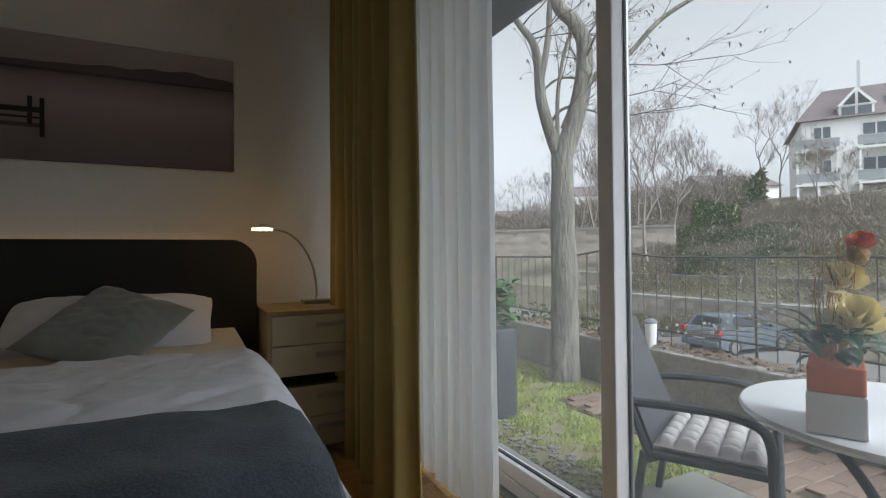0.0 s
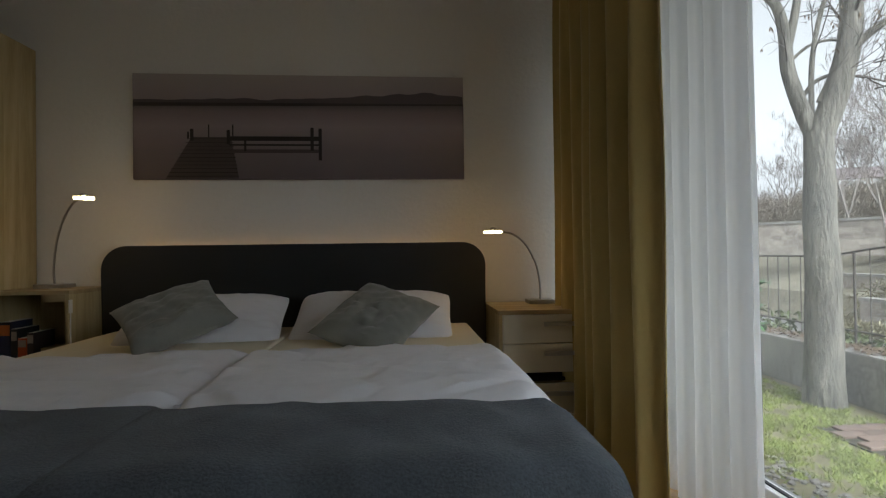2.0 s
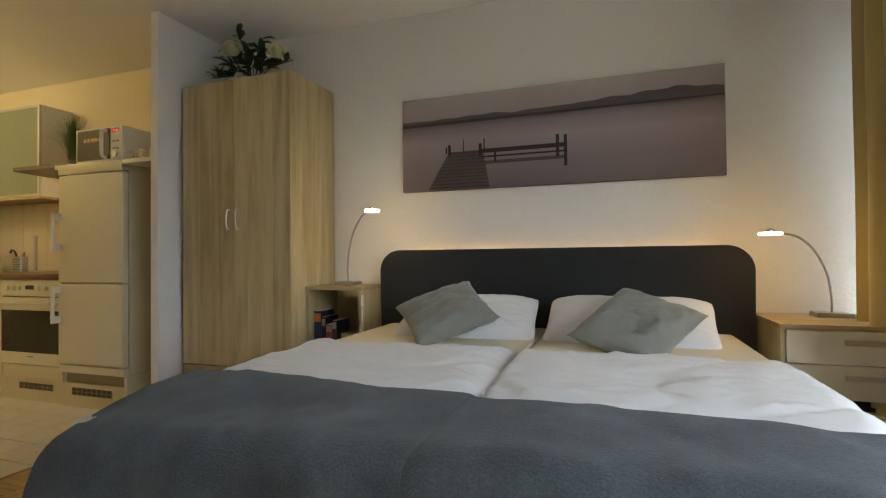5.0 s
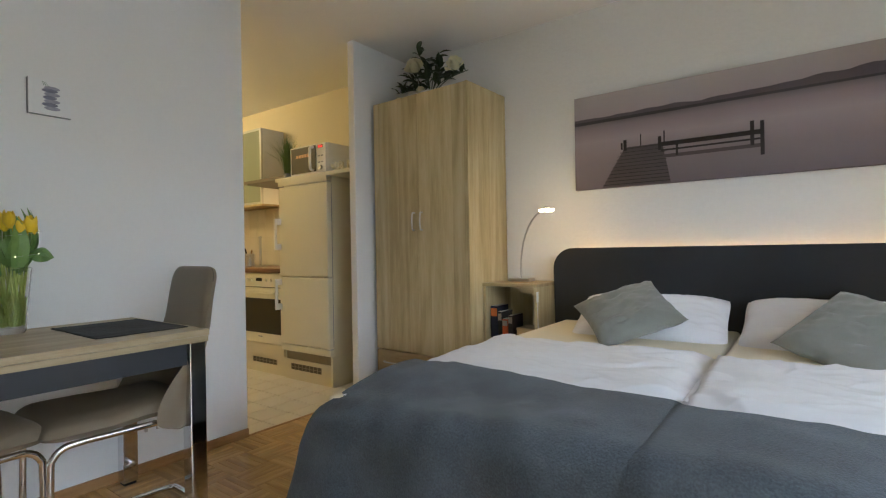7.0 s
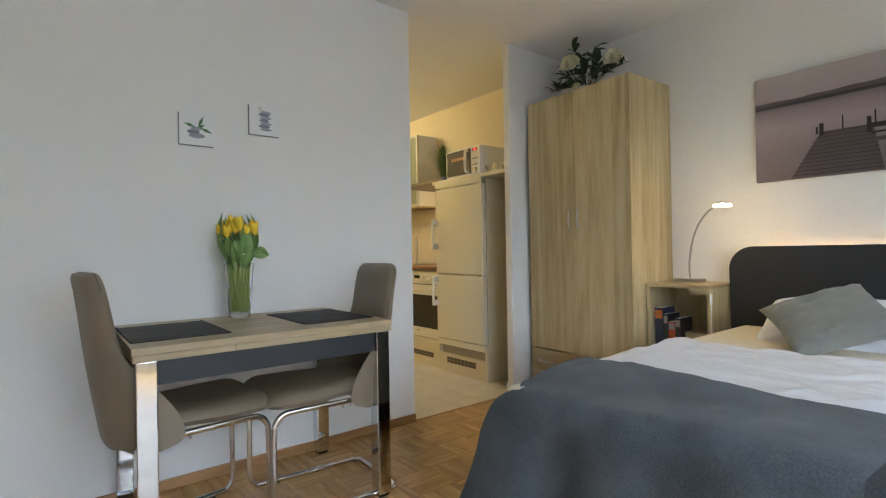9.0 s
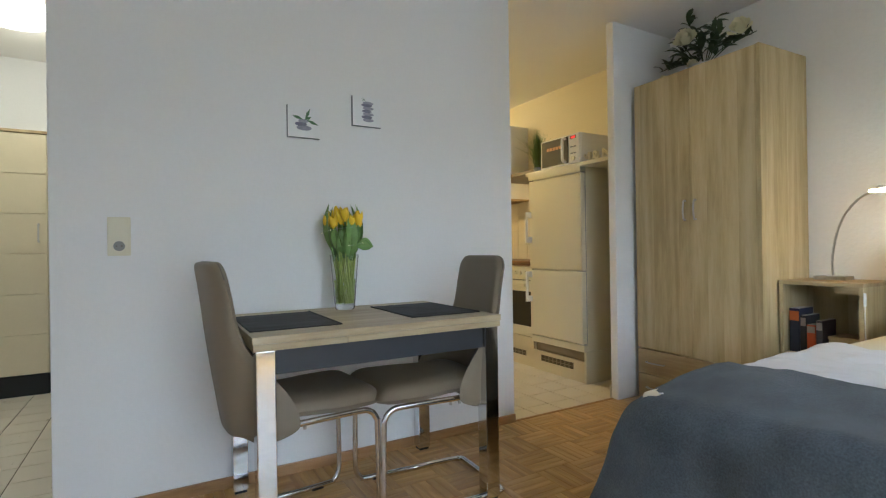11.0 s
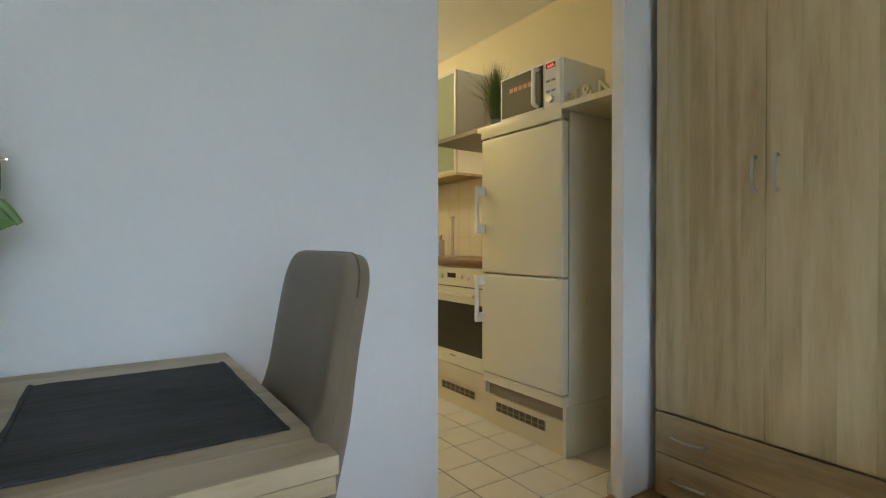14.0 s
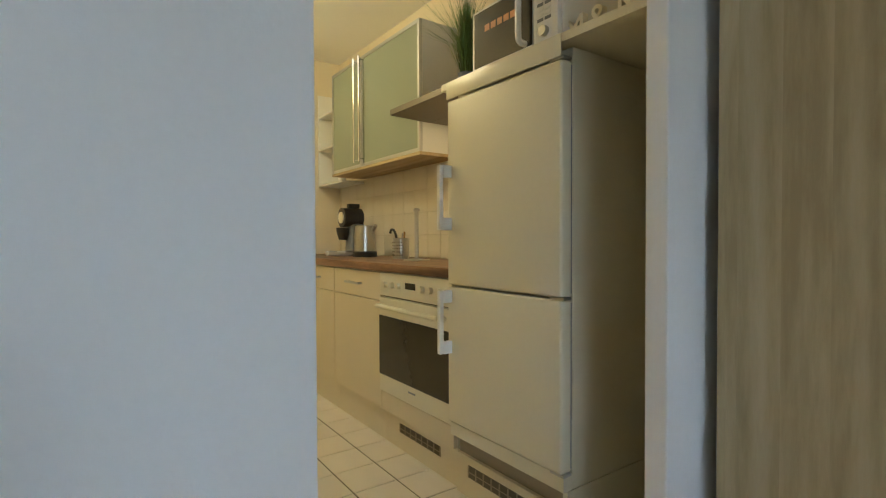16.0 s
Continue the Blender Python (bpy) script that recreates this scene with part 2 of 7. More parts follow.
BLACKP = mk("black_plastic", (0.02, 0.02, 0.022), 0.35, bump=0.0)
GREYP = mk("grey_plastic", (0.20, 0.22, 0.25), 0.35, bump=0.0)
# Paler than STEMG: light coming through the vase glass is put into the colour.
STEMW = mk("stem_brightened_in_vase", (0.50, 0.60, 0.15), 0.5, var=0.2, fine=30, bump=0.02)
STEMG = mk("tulip_green", (0.17, 0.28, 0.075), 0.5, var=0.25, fine=30, bump=0.05)
DKLEAF = mk("dark_leaf", (0.042, 0.070, 0.032), 0.45, var=0.3, fine=25, bump=0.05)
YELLOW = mk("yellow_petal", (0.80, 0.55, 0.015), 0.5, var=0.12, fine=30, bump=0.05)
CREAMF = mk("cream_petal", (0.80, 0.76, 0.52), 0.6, var=0.08, fine=30, bump=0.05)
ORANGEF = mk("orange_petal", (0.72, 0.13, 0.02), 0.55, var=0.15, fine=30, bump=0.05)
STRAW = mk("dry_straw", (0.36, 0.21, 0.07), 0.8, var=0.3)
VASE = clear("vase_glass", (0.985, 1.0, 0.985), 0.0, 1.45)
LEDW = glow("warm_led", (1.0, 0.76, 0.40), 5.0)
STRIP = glow("warm_led_strip", (1.0, 0.52, 0.17), 1.3)
SHADE = glow("lit_lamp_shade", (1.0, 0.90, 0.72), 0.9)
FAIRY = glow("tiny_fairy_led", (1.0, 0.86, 0.5), 2.2)
REDLED = glow("red_display", (1.0, 0.04, 0.03), 0.6)
HOODGLOW = glow("hood_lamp", (1.0, 0.70, 0.35), 3.0)


# ---- mesh helpers ----
ROOT = {}


def thing(name, label, category, at=(0, 0, 0), rz=0.0, group="", kind=""):
    ob = new(name)
    ob.empty_display_size = 0.1
    ob.matrix_world = pose(*at, 0, 0, rz)
    ROOT[ob] = Vector(at) if rz == 0 else None
    return tagged(ob, label, category, group, kind)


def finish(name, bm, material, smooth=False):
    me = bpy.data.meshes.new(name)
    bmesh.ops.recalc_face_normals(bm, faces=bm.faces)
    bm.to_mesh(me)
    bm.free()
    for m in (material if isinstance(material, (list, tuple)) else (material,)):
        me.materials.append(m)
    if smooth:
        me.polygons.foreach_set("use_smooth", [True] * len(me.polygons))
        me.set_sharp_from_angle(angle=radians(40))
    return me


def part(name, bm, material, parent, label="", smooth=False, world_space=True):
    """One mesh under a thing or a part. World coordinates are brought to the thing's base."""
    base = ROOT.get(parent)
    if world_space and base is not None:
        bmesh.ops.translate(bm, verts=bm.verts, vec=-base)
    ob = new(name, finish(name, bm, material, smooth))
    ob.parent = parent
    ROOT[ob] = ROOT.get(parent)
    return tagged(ob, label)


def single(name, bm, material, label, category, smooth=False, kind="", group=""):
    return tagged(new(name, finish(name, bm, material, smooth)), label, category, group, kind)


def structure(name, bm, material, label="", category="", smooth=False):
    return tagged(new(name, finish(name, bm, material, smooth)), label, category, "", "structure")


def bx(bm, x0, x1, y0, y1, z0, z1, bevel=0.0, seg=2):
    r = bmesh.ops.create_cube(bm, size=1)
    vs = r["verts"]
    for v in vs:
        v.co = ((x0 + x1) / 2 + v.co.x * (x1 - x0), (y0 + y1) / 2 + v.co.y * (y1 - y0), (z0 + z1) / 2 + v.co.z * (z1 - z0))
    if bevel:
        es = {e for v in vs for e in v.link_edges}
        bmesh.ops.bevel(bm, geom=list(es), offset=bevel, segments=seg, affect="EDGES", profile=0.6)
    return bm


def B(*a, **k):
    return bx(bmesh.new(), *a, **k)


def tube(bm, pts, r, seg=8, steps=6, smooth=True, r1=None):
    """A round rod along a smooth line through the points."""
    P = [Vector(p) for p in pts]
    if smooth and len(P) > 2:
        Q = []
        for i in range(len(P) - 1):
            a, b, c, d = P[max(i - 1, 0)], P[i], P[i + 1], P[min(i + 2, len(P) - 1)]
            for s in range(steps):
                t = s / steps
                Q.append(0.5 * ((2 * b) + (c - a) * t + (2 * a - 5 * b + 4 * c - d) * t * t + (3 * b - a - 3 * c + d) * t ** 3))
        P = Q + [P[-1]]
    rings, side = [], None
    for i, p in enumerate(P):
        d = (P[min(i + 1, len(P) - 1)] - P[max(i - 1, 0)]).normalized()
        if side is None:
            side = d.orthogonal().normalized()
        side = (side - d * side.dot(d)).normalized()
        up = d.cross(side)
        rr = r if r1 is None else r + (r1 - r) * i / (len(P) - 1)
        rings.append([bm.verts.new(p + rr * (math.cos(2 * math.pi * k / seg) * side + math.sin(2 * math.pi * k / seg) * up)) for k in range(seg)])
    for a, b in zip(rings, rings[1:]):
        for k in range(seg):
            bm.faces.new((a[k], a[(k + 1) % seg], b[(k + 1) % seg], b[k]))
    bm.faces.new(rings[0][::-1])
    bm.faces.new(rings[-1])
    return bm


def T(pts, r, **k):
    return tube(bmesh.new(), pts, r, **k)


def lathe(bm, profile, c=(0, 0, 0), seg=24):
    rings = []
    for r, z in profile:
        rings.append([bm.verts.new((c[0] + r * math.cos(2 * math.pi * k / seg), c[1] + r * math.sin(2 * math.pi * k / seg), c[2] + z)) for k in range(seg)])
    for a, b in zip(rings, rings[1:]):
        for k in range(seg):
            bm.faces.new((a[k], a[(k + 1) % seg], b[(k + 1) % seg], b[k]))
    bm.faces.new(rings[0][::-1])
    bm.faces.new(rings[-1])
    return bm


def L(profile, c=(0, 0, 0), seg=24):
    return lathe(bmesh.new(), profile, c, seg)


def sheet_of(bm, fn, nu, nv, thick=0.0):
    """A surface from a function of u and v in 0..1, made solid if a thickness is given."""
    g = [[bm.verts.new(fn(i / nu, j / nv)) for j in range(nv + 1)] for i in range(nu + 1)]
    for i in range(nu):
        for j in range(nv):
            bm.faces.new((g[i][j], g[i + 1][j], g[i + 1][j + 1], g[i][j + 1]))
    if thick:
        bm.normal_update()
        h = [[bm.verts.new(v.co - v.normal * thick) for v in row] for row in g]
        for i in range(nu):
            for j in range(nv):
                bm.faces.new((h[i][j + 1], h[i + 1][j + 1], h[i + 1][j], h[i][j]))
        rim = [(i, 0) for i in range(nu)] + [(nu, j) for j in range(nv)] + [(i, nv) for i in range(nu, 0, -1)] + [(0, j) for j in range(nv, 0, -1)]
        for (a, b), (c, d) in zip(rim, rim[1:] + rim[:1]):
            bm.faces.new((g[a][b], h[a][b], h[c][d], g[c][d]))
    return bm


def S(fn, nu, nv, thick=0.0):
    return sheet_of(bmesh.new(), fn, nu, nv, thick)


def prism(bm, outline, y0, y1, axis="y"):
    """A flat outline (a, b) made thick along an axis: y (a is x, b is z) or x (a is y, b is z) or z (a is x, b is y)."""
    def at(a, b, d):
        return {"y": (a, d, b), "x": (d, a, b), "z": (a, b, d)}[axis]
    f = [bm.verts.new(at(a, b, y0)) for a, b in outline]
    k = [bm.verts.new(at(a, b, y1)) for a, b in outline]
    n = len(outline)
    bm.faces.new(f)
    bm.faces.new(k[::-1])
    for i in range(n):
        bm.faces.new((f[i], k[i], k[(i + 1) % n], f[(i + 1) % n]))
    return bm


def rounded(x0, x1, z0, z1, r, corners=(1, 1, 1, 1), n=8):
    """Outline of a rectangle with rounded corners: bottom left, bottom right, top right, top left."""
    out = []
    for (cx, cz, a0), on in zip(((x0 + r, z0 + r, 180), (x1 - r, z0 + r, 270), (x1 - r, z1 - r, 0), (x0 + r, z1 - r, 90)), corners):
        if on:
            out += [(cx + r * math.cos(radians(a0 + 90 * k / n)), cz + r * math.sin(radians(a0 + 90 * k / n))) for k in range(n + 1)]
        else:
            out.append((x0 if cx < (x0 + x1) / 2 else x1, z0 if cz < (z0 + z1) / 2 else z1))
    return out


def leaf(bm, base, tip, width, side=None, fold=0.25, n=4):
    """A pointed, folded, slightly drooping blade."""
    base, tip = Vector(base), Vector(tip)
    d = tip - base
    s = (side or Vector((0, 0, 1))).cross(d)
    s = s.normalized() if s.length > 1e-6 else d.orthogonal().normalized()
    up = d.cross(s).normalized()
    rows = []
    for i in range(n + 1):
        t = i / n
        w = width * (math.sin(math.pi * min(1, t * 0.96 + 0.04)) ** 0.7) / 2
        c = base + d * t + up * (0.12 * d.length * math.sin(math.pi * t))
        rows.append((bm.verts.new(c - s * w + up * w * fold), bm.verts.new(c), bm.verts.new(c + s * w + up * w * fold)))
    for a, b in zip(rows, rows[1:]):
        bm.faces.new((a[0], a[1], b[1], b[0]))
        bm.faces.new((a[1], a[2], b[2], b[1]))
    return bm


def ball(bm, c, r, sub=1, squash=(1, 1, 1)):
    res = bmesh.ops.create_icosphere(bm, subdivisions=sub, radius=r)
    for v in res["verts"]:
        v.co = Vector((v.co.x * squash[0], v.co.y * squash[1], v.co.z * squash[2])) + Vector(c)
    return bm


def wob(x, y, z=0.0, k=1.0):
    return noise.noise(Vector((x * k, y * k, z * k)))


# ---- the large structure ----
H = 2.58
structure("floor", B(0, 4.2, -5.0, 0, -0.12, -0.008), SUBFLOOR, "brown oak parquet floor of the living room", "floor")
structure("floor_kitchen", B(-3.6, -0.002, -5.0, 0.2, -0.12, -0.006), GROUT, "cream tiled floor of kitchen and hall", "floor")
structure("ceiling", B(-3.6, 4.45, -5.1, 0.2, H, H + 0.15), CEIL, "plain white painted ceiling", "ceiling")
structure("wall_north", B(-0.1, 4.2, 0, 0.2, 0, H), STIPPLE, "white textured plaster wall behind the bed", "wall")
structure("wall_kitchen_north", B(-3.6, -0.101, 0.08, 0.2, 0, H), CREAMWALL, "cream painted kitchen wall", "wall")
structure("wall_table", B(-0.12, 0, -3.68, -1.46, 0, H, bevel=0.006), PLASTER, "white plaster partition wall behind the dining table", "wall")
structure("wall_jamb", B(-0.015, 0.045, -0.61, -0.001, 0, H, bevel=0.006), PLASTER, "narrow white wall pier beside the wardrobe", "wall")
structure("wall_kitchen_west", B(-3.6, -3.42, -1.9, 0.08, 0, H), CREAMWALL, "cream painted kitchen end wall", "wall")
structure("wall_kitchen_south", B(-3.42, -0.121, -2.0, -1.9, 0, H), CREAMWALL, "cream painted kitchen wall", "wall")
structure("wall_hall_north", B(-2.6, -0.121, -3.68, -3.58, 0, H), PLASTER, "white hall wall", "wall")
structure("wall_hall_west", B(-2.75, -2.6, -5.0, -3.68, 0, H), PLASTER, "white hall end wall", "wall")
structure("wall_south", B(-3.6, 4.45, -5.12, -5.001, 0, H), PLASTER, "plain white wall", "wall")
structure("wall_east_pier", B(4.2, 4.45, -0.34, 0.2, -0.2, H), PLASTER, "white wall beside the terrace door", "wall")
structure("wall_east_south", B(4.2, 4.45, -5.0, -3.95, -0.2, H), PLASTER, "white wall beside the terrace door", "wall")
structure("wall_lintel", B(4.2, 4.45, -3.949, -0.341, 2.4, H - 0.001), PLASTER, "white lintel above the terrace door", "wall")
structure("window_sill", B(4.2, 4.5, -3.949, -0.341, -0.2, 0.004), mk("grey_stone_sill", (0.34, 0.34, 0.33), 0.5), "grey stone threshold of the terrace door", "sill")
structure("baseboard_table_wall", B(0.001, 0.014, -3.67, -1.462, 0, 0.05, bevel=0.004), SKIRT, "narrow oak baseboard", "baseboard")
structure("baseboard_jamb", B(-0.027, -0.0155, -0.615, -0.33, 0, 0.09, bevel=0.003), WHITEP, "white tile skirting", "baseboard")
structure("threshold", B(-0.012, 0.004, -1.46, -0.61, -0.006, 0.004), SKIRT, "thin wooden strip between parquet and tiles", "trim")

# the terrace door: fixed frame, two sashes that meet in the middle
win = thing("window_1", "white plastic double terrace door with large panes", "window", (4.32, -2.1, 0), kind="structure")
fr = part("window_frame", bx(bx(bx(B(4.24, 4.36, -0.42, -0.341, 0.005, 2.4, bevel=0.006), 4.24, 4.36, -3.949, -3.87, 0.005, 2.4, bevel=0.006),
          4.24, 4.36, -3.87, -0.42, 2.32, 2.399, bevel=0.006), 4.24, 4.36, -3.87, -0.42, 0.005, 0.06, bevel=0.006), UPVC, win)


s = part("sash", B(4.24, 4.30, -1.785, -1.72, 0.062, 2.318, bevel=0.006), UPVC, win)
part("stile", B(4.24, 4.30, -0.50, -0.425, 0.062, 2.318, bevel=0.008), UPVC, s)
part("bottom_rail", B(4.241, 4.299, -1.719, -0.501, 0.063, 0.126, bevel=0.008), UPVC, s)
part("top_rail", B(4.241, 4.299, -1.719, -0.501, 2.24, 2.317, bevel=0.008), UPVC, s)
part("gasket", B(4.262, 4.278, -1.7195, -1.714, 0.128, 2.238), GASKET, s)
part("gasket", B(4.262, 4.278, -1.712, -0.502, 0.1265, 0.131), GASKET, s)
p = part("pane", B(4.268, 4.272, -1.717, -0.503, 0.13, 2.239), PANE, s)
p.visible_shadow = False
f = part("fixed_light", B(4.25, 4.31, -3.868, -3.80, 0.062, 2.318, bevel=0.008), UPVC, win)
part("bottom_rail", B(4.251, 4.309, -3.799, -1.80, 0.063, 0.12, bevel=0.008), UPVC, f)
part("top_rail", B(4.251, 4.309, -3.799, -1.80, 2.25, 2.317, bevel=0.008), UPVC, f)
part("edge_strip", B(4.296, 4.304, -1.7935, -1.7865, 0.062, 2.318), ALU, f, "thin bright metal edge strip")
part("gasket", B(4.290, 4.295, -1.7905, -1.7865, 0.062, 2.318), GASKET, f)
p = part("pane", B(4.282, 4.286, -3.798, -1.795, 0.122, 2.248), PANE, f)
p.visible_shadow = False


# ---- living room ----
def fabric_folds(y0, y1, x, amp, n, z0, z1, seed, lean=0.0):
    """A hanging cloth in soft folds that open a little towards the floor."""
    def at(u, v):
        y = y0 + (y1 - y0) * u
        z = z0 + (z1 - z0) * v
        ph = u * n * 2 * math.pi + 0.8 * math.sin(u * 7 + seed) + 0.25 * wob(u * 5, v * 1.5, seed)
        a = amp * (0.72 + 0.5 * wob(u * 4, seed)) * (1.12 - 0.2 * v)
        return (x + a * math.sin(ph) + 0.35 * a * math.sin(2 * ph + seed) + 0.010 * wob(u * 9, v * 3, seed) + lean * (1 - v) * (u - 0.5),
                y + 0.25 * a * math.cos(ph) + 0.02 * (1 - v) * (u - 0.5), z)
    return at


cur = thing("curtain", "long ochre gold curtain hanging in soft folds", "curtain", (3.80, -0.85, 0))
part("cloth", S(fabric_folds(-1.30, -0.27, 3.785, 0.050, 6.6, 0.012, 2.5, 2.0), 180, 24, 0.004), GOLD, cur, smooth=True)
part("heading_tape", B(3.77, 3.84, -1.30, -0.27, 2.5, 2.545, bevel=0.01), GOLD, cur)
sh = thing("sheer_curtain", "sheer white voile curtain beside the terrace door", "curtain", (4.08, -0.9, 0))
part("cloth", S(fabric_folds(-1.43, -0.36, 4.03, 0.026, 9, 0.014, 2.5, 5.0), 220, 20), SHEER, sh, smooth=True)
part("heading_tape", B(4.01, 4.06, -1.43, -0.36, 2.5, 2.545, bevel=0.01), WHITEP, sh)
structure("curtain_rail", bx(B(3.785, 3.825, -3.9, -0.05, 2.545, H - 0.002), 4.015, 4.05, -3.9, -0.05, 2.545, H - 0.002), WHITEP, "white ceiling curtain rail", "trim")

# wardrobe
wd = thing("wardrobe", "light oak wardrobe with two doors and two drawers", "wardrobe", (0.49, -0.24, 0))
part("side_panel", B(0.085, 0.103, -0.462, -0.034, 0, 2.12), OAK, wd)
part("side_panel", B(0.903, 0.922, -0.48, -0.012, 0, 2.14), OAK, wd)
part("top_panel", B(0.1035, 0.9025, -0.462, -0.034, 2.105, 2.139), OAK_X, wd)
part("back_panel", B(0.1035, 0.9025, -0.046, -0.036, 0.03, 2.104), OAK, wd)
part("bottom_panel", B(0.1035, 0.9025, -0.455, -0.047, 0.03, 0.05), OAK_X, wd)


def bow_handle(parent, p0, p1, out):
    a, b, o = Vector(p0), Vector(p1), Vector(out)
    bm = T([a, a + o * 0.8, a.lerp(b, 0.25) + o * 1.15, a.lerp(b, 0.5) + o * 1.25, a.lerp(b, 0.75) + o * 1.15, b + o * 0.8, b], 0.0053, seg=8, steps=4)
    part("handle", bm, STEEL, parent, "satin steel bow handle", smooth=True)


for x0, x1, hx in ((0.086, 0.4978, 0.466), (0.4998, 0.902, 0.537)):
    d = part("door", B(x0, x1, -0.4815, -0.4635, 0.356, 2.137, bevel=0.0015), OAK, wd)
    bow_handle(d, (hx, -0.482, 1.205), (hx, -0.482, 1.322), (0, -0.022, 0))
for z0, z1 in ((0.186, 0.347), (0.014, 0.180)):
    d = part("drawer", B(0.086, 0.902, -0.4815, -0.4635, z0, z1, bevel=0.0015), OAK_X, wd)
    for xa in (0.165, 0.735):
        bow_handle(d, (xa, -0.482, (z0 + z1) / 2), (xa + 0.13, -0.482, (z0 + z1) / 2), (0, -0.02, 0))

# the wardrobe stands a little askew, turned about its front corner
corner = Matrix.Translation((0.922, -0.48, 0))
wd.matrix_world = corner @ Matrix.Rotation(radians(-1.7), 4, "Z") @ corner.inverted() @ wd.matrix_world

# big picture over the bed
def lake_print():
    m, nt, n, l, b = nodes_of("lake_print")
    tc, sep = n.new("ShaderNodeTexCoord"), n.new("ShaderNodeSeparateXYZ")
    l.new(tc.outputs["Object"], sep.inputs[0])
    nz = noise_at(n, l, tc.outputs["Object"], 3.0, 5)
    ma = n.new("ShaderNodeMath")
    ma.operation = "MULTIPLY_ADD"
    ma.inputs[1].default_value = 0.03
    l.new(nz.outputs["Fac"], ma.inputs[0])
    l.new(sep.outputs["Z"], ma.inputs[2])
    mr = n.new("ShaderNodeMapRange")
    mr.inputs["From Min"].default_value, mr.inputs["From Max"].default_value = 0.0, 0.60
    l.new(ma.outputs[0], mr.inputs["Value"])
    r = ramp(n, l, mr.outputs[0], [(0.0, (0.14, 0.113, 0.118)), (0.30, (0.22, 0.178, 0.18)), (0.52, (0.325, 0.262, 0.262)), (0.66, (0.24, 0.19, 0.198)),
                                   (0.735, (0.13, 0.104, 0.11)), (0.75, (0.33, 0.275, 0.272)), (1.0, (0.41, 0.36, 0.34))])
    l.new(r.outputs[0], b.inputs["Base Color"])
    b.inputs["Roughness"].default_value = 0.7
    return m


pic = thing("lake_picture", "wide grey canvas print of a jetty on a misty lake", "picture", (2.348, -0.03, 1.425))
part("canvas", B(1.431, 3.268, -0.032, -0.003, 1.425, 2.014, bevel=0.003), lake_print(), pic)
HILL = mk("printed_hills", (0.105, 0.085, 0.09), 0.7, var=0.1, big=3, bump=0)
PIER = mk("printed_jetty", (0.020, 0.015, 0.014), 0.7, var=0.2, big=6, bump=0)
DECK = mk("printed_deck", (0.075, 0.058, 0.056), 0.7, var=0.2, big=2, fine=30, stretch=(1, 1, 12), bump=0)
ridge = [(1.434, 1.838)] + [(1.434 + 1.829 * i / 40, 1.868 + 0.022 * (i / 40) + 0.022 * wob(i * 0.35, 3) * (0.4 + i / 40) + 0.030 * math.exp(-((i - 33) / 6) ** 2)) for i in range(41)] + [(3.263, 1.85)]
part("ridge_line", prism(bmesh.new(), ridge, -0.0345, -0.0325), HILL, pic)
part("shore", prism(bmesh.new(), [(1.434, 1.832), (3.263, 1.846), (3.263, 1.856), (1.434, 1.852)], -0.0355, -0.0346), mk("printed_shore", (0.055, 0.045, 0.048), 0.7, bump=0), pic)
part("deck", prism(bmesh.new(), [(1.606, 1.428), (2.0, 1.428), (1.958, 1.66), (1.745, 1.66)], -0.0345, -0.0325), DECK, pic)
for i in range(11):
    z = 1.44 + 0.021 * i
    part("deck_board", B(1.612 + 0.0115 * i, 1.998 - 0.003 * i, -0.0352, -0.0346, z, z + 0.004 - 0.0002 * i), PIER, pic)
for x, z0, z1, w in ((1.738, 1.64, 1.705, 0.018), (1.722, 1.65, 1.69, 0.01), (1.835, 1.66, 1.73, 0.006), (1.935, 1.62, 1.70, 0.018), (1.965, 1.66, 1.73, 0.007),
                     (2.395, 1.585, 1.715, 0.018), (2.440, 1.53, 1.71, 0.018), (2.03, 1.58, 1.65, 0.012)):
    part("post", B(x, x + w, -0.0362, -0.0346, z0, z1), PIER, pic)
part("walkway", B(1.95, 2.452, -0.0358, -0.0346, 1.640, 1.665), PIER, pic)
part("walkway", B(1.95, 2.452, -0.0358, -0.0346, 1.612, 1.622), PIER, pic)
part("reflection_bar", B(1.96, 2.44, -0.0354, -0.0346, 1.572, 1.592), DECK, pic)
pic.location += Vector((0.021, 0, 0.006))

# bed
bed = thing("bed", "wide box-spring bed with charcoal upholstered headboard", "bed", (2.36, -1.1, 0))
hb = prism(bmesh.new(), rounded(1.325, 3.392, 0.05, 1.063, 0.13, (0, 0, 1, 1), 10), -0.11, -0.04)
bmesh.ops.bevel(hb, geom=[e for e in hb.edges if abs(e.verts[0].co.y - e.verts[1].co.y) < 1e-6], offset=0.014, segments=3, affect="EDGES")
head = part("headboard", hb, BLACK_CLOTH, bed, "charcoal fabric headboard with rounded corners", smooth=True)
part("led_strip", B(1.46, 3.26, -0.038, -0.028, 1.02, 1.03), STRIP, head, "warm light strip behind the headboard")
part("box_base", B(1.385, 3.315, -2.05, -0.112, 0.06, 0.33, bevel=0.02), BLACK_CLOTH, bed)
for x in (1.45, 3.25):
    for y in (-0.25, -1.98):
        part("foot", L([(0.025, 0), (0.03, 0.062)], (x, y, 0), 12), BLACKP, bed)
for x0, x1 in ((1.40, 2.362), (2.364, 3.285)):
    mt = part("mattress", B(x0, x1, -2.07, -0.115, 0.332, 0.612, bevel=0.022, seg=4), SHEET, bed, "mattress in a cream fitted sheet", smooth=True)


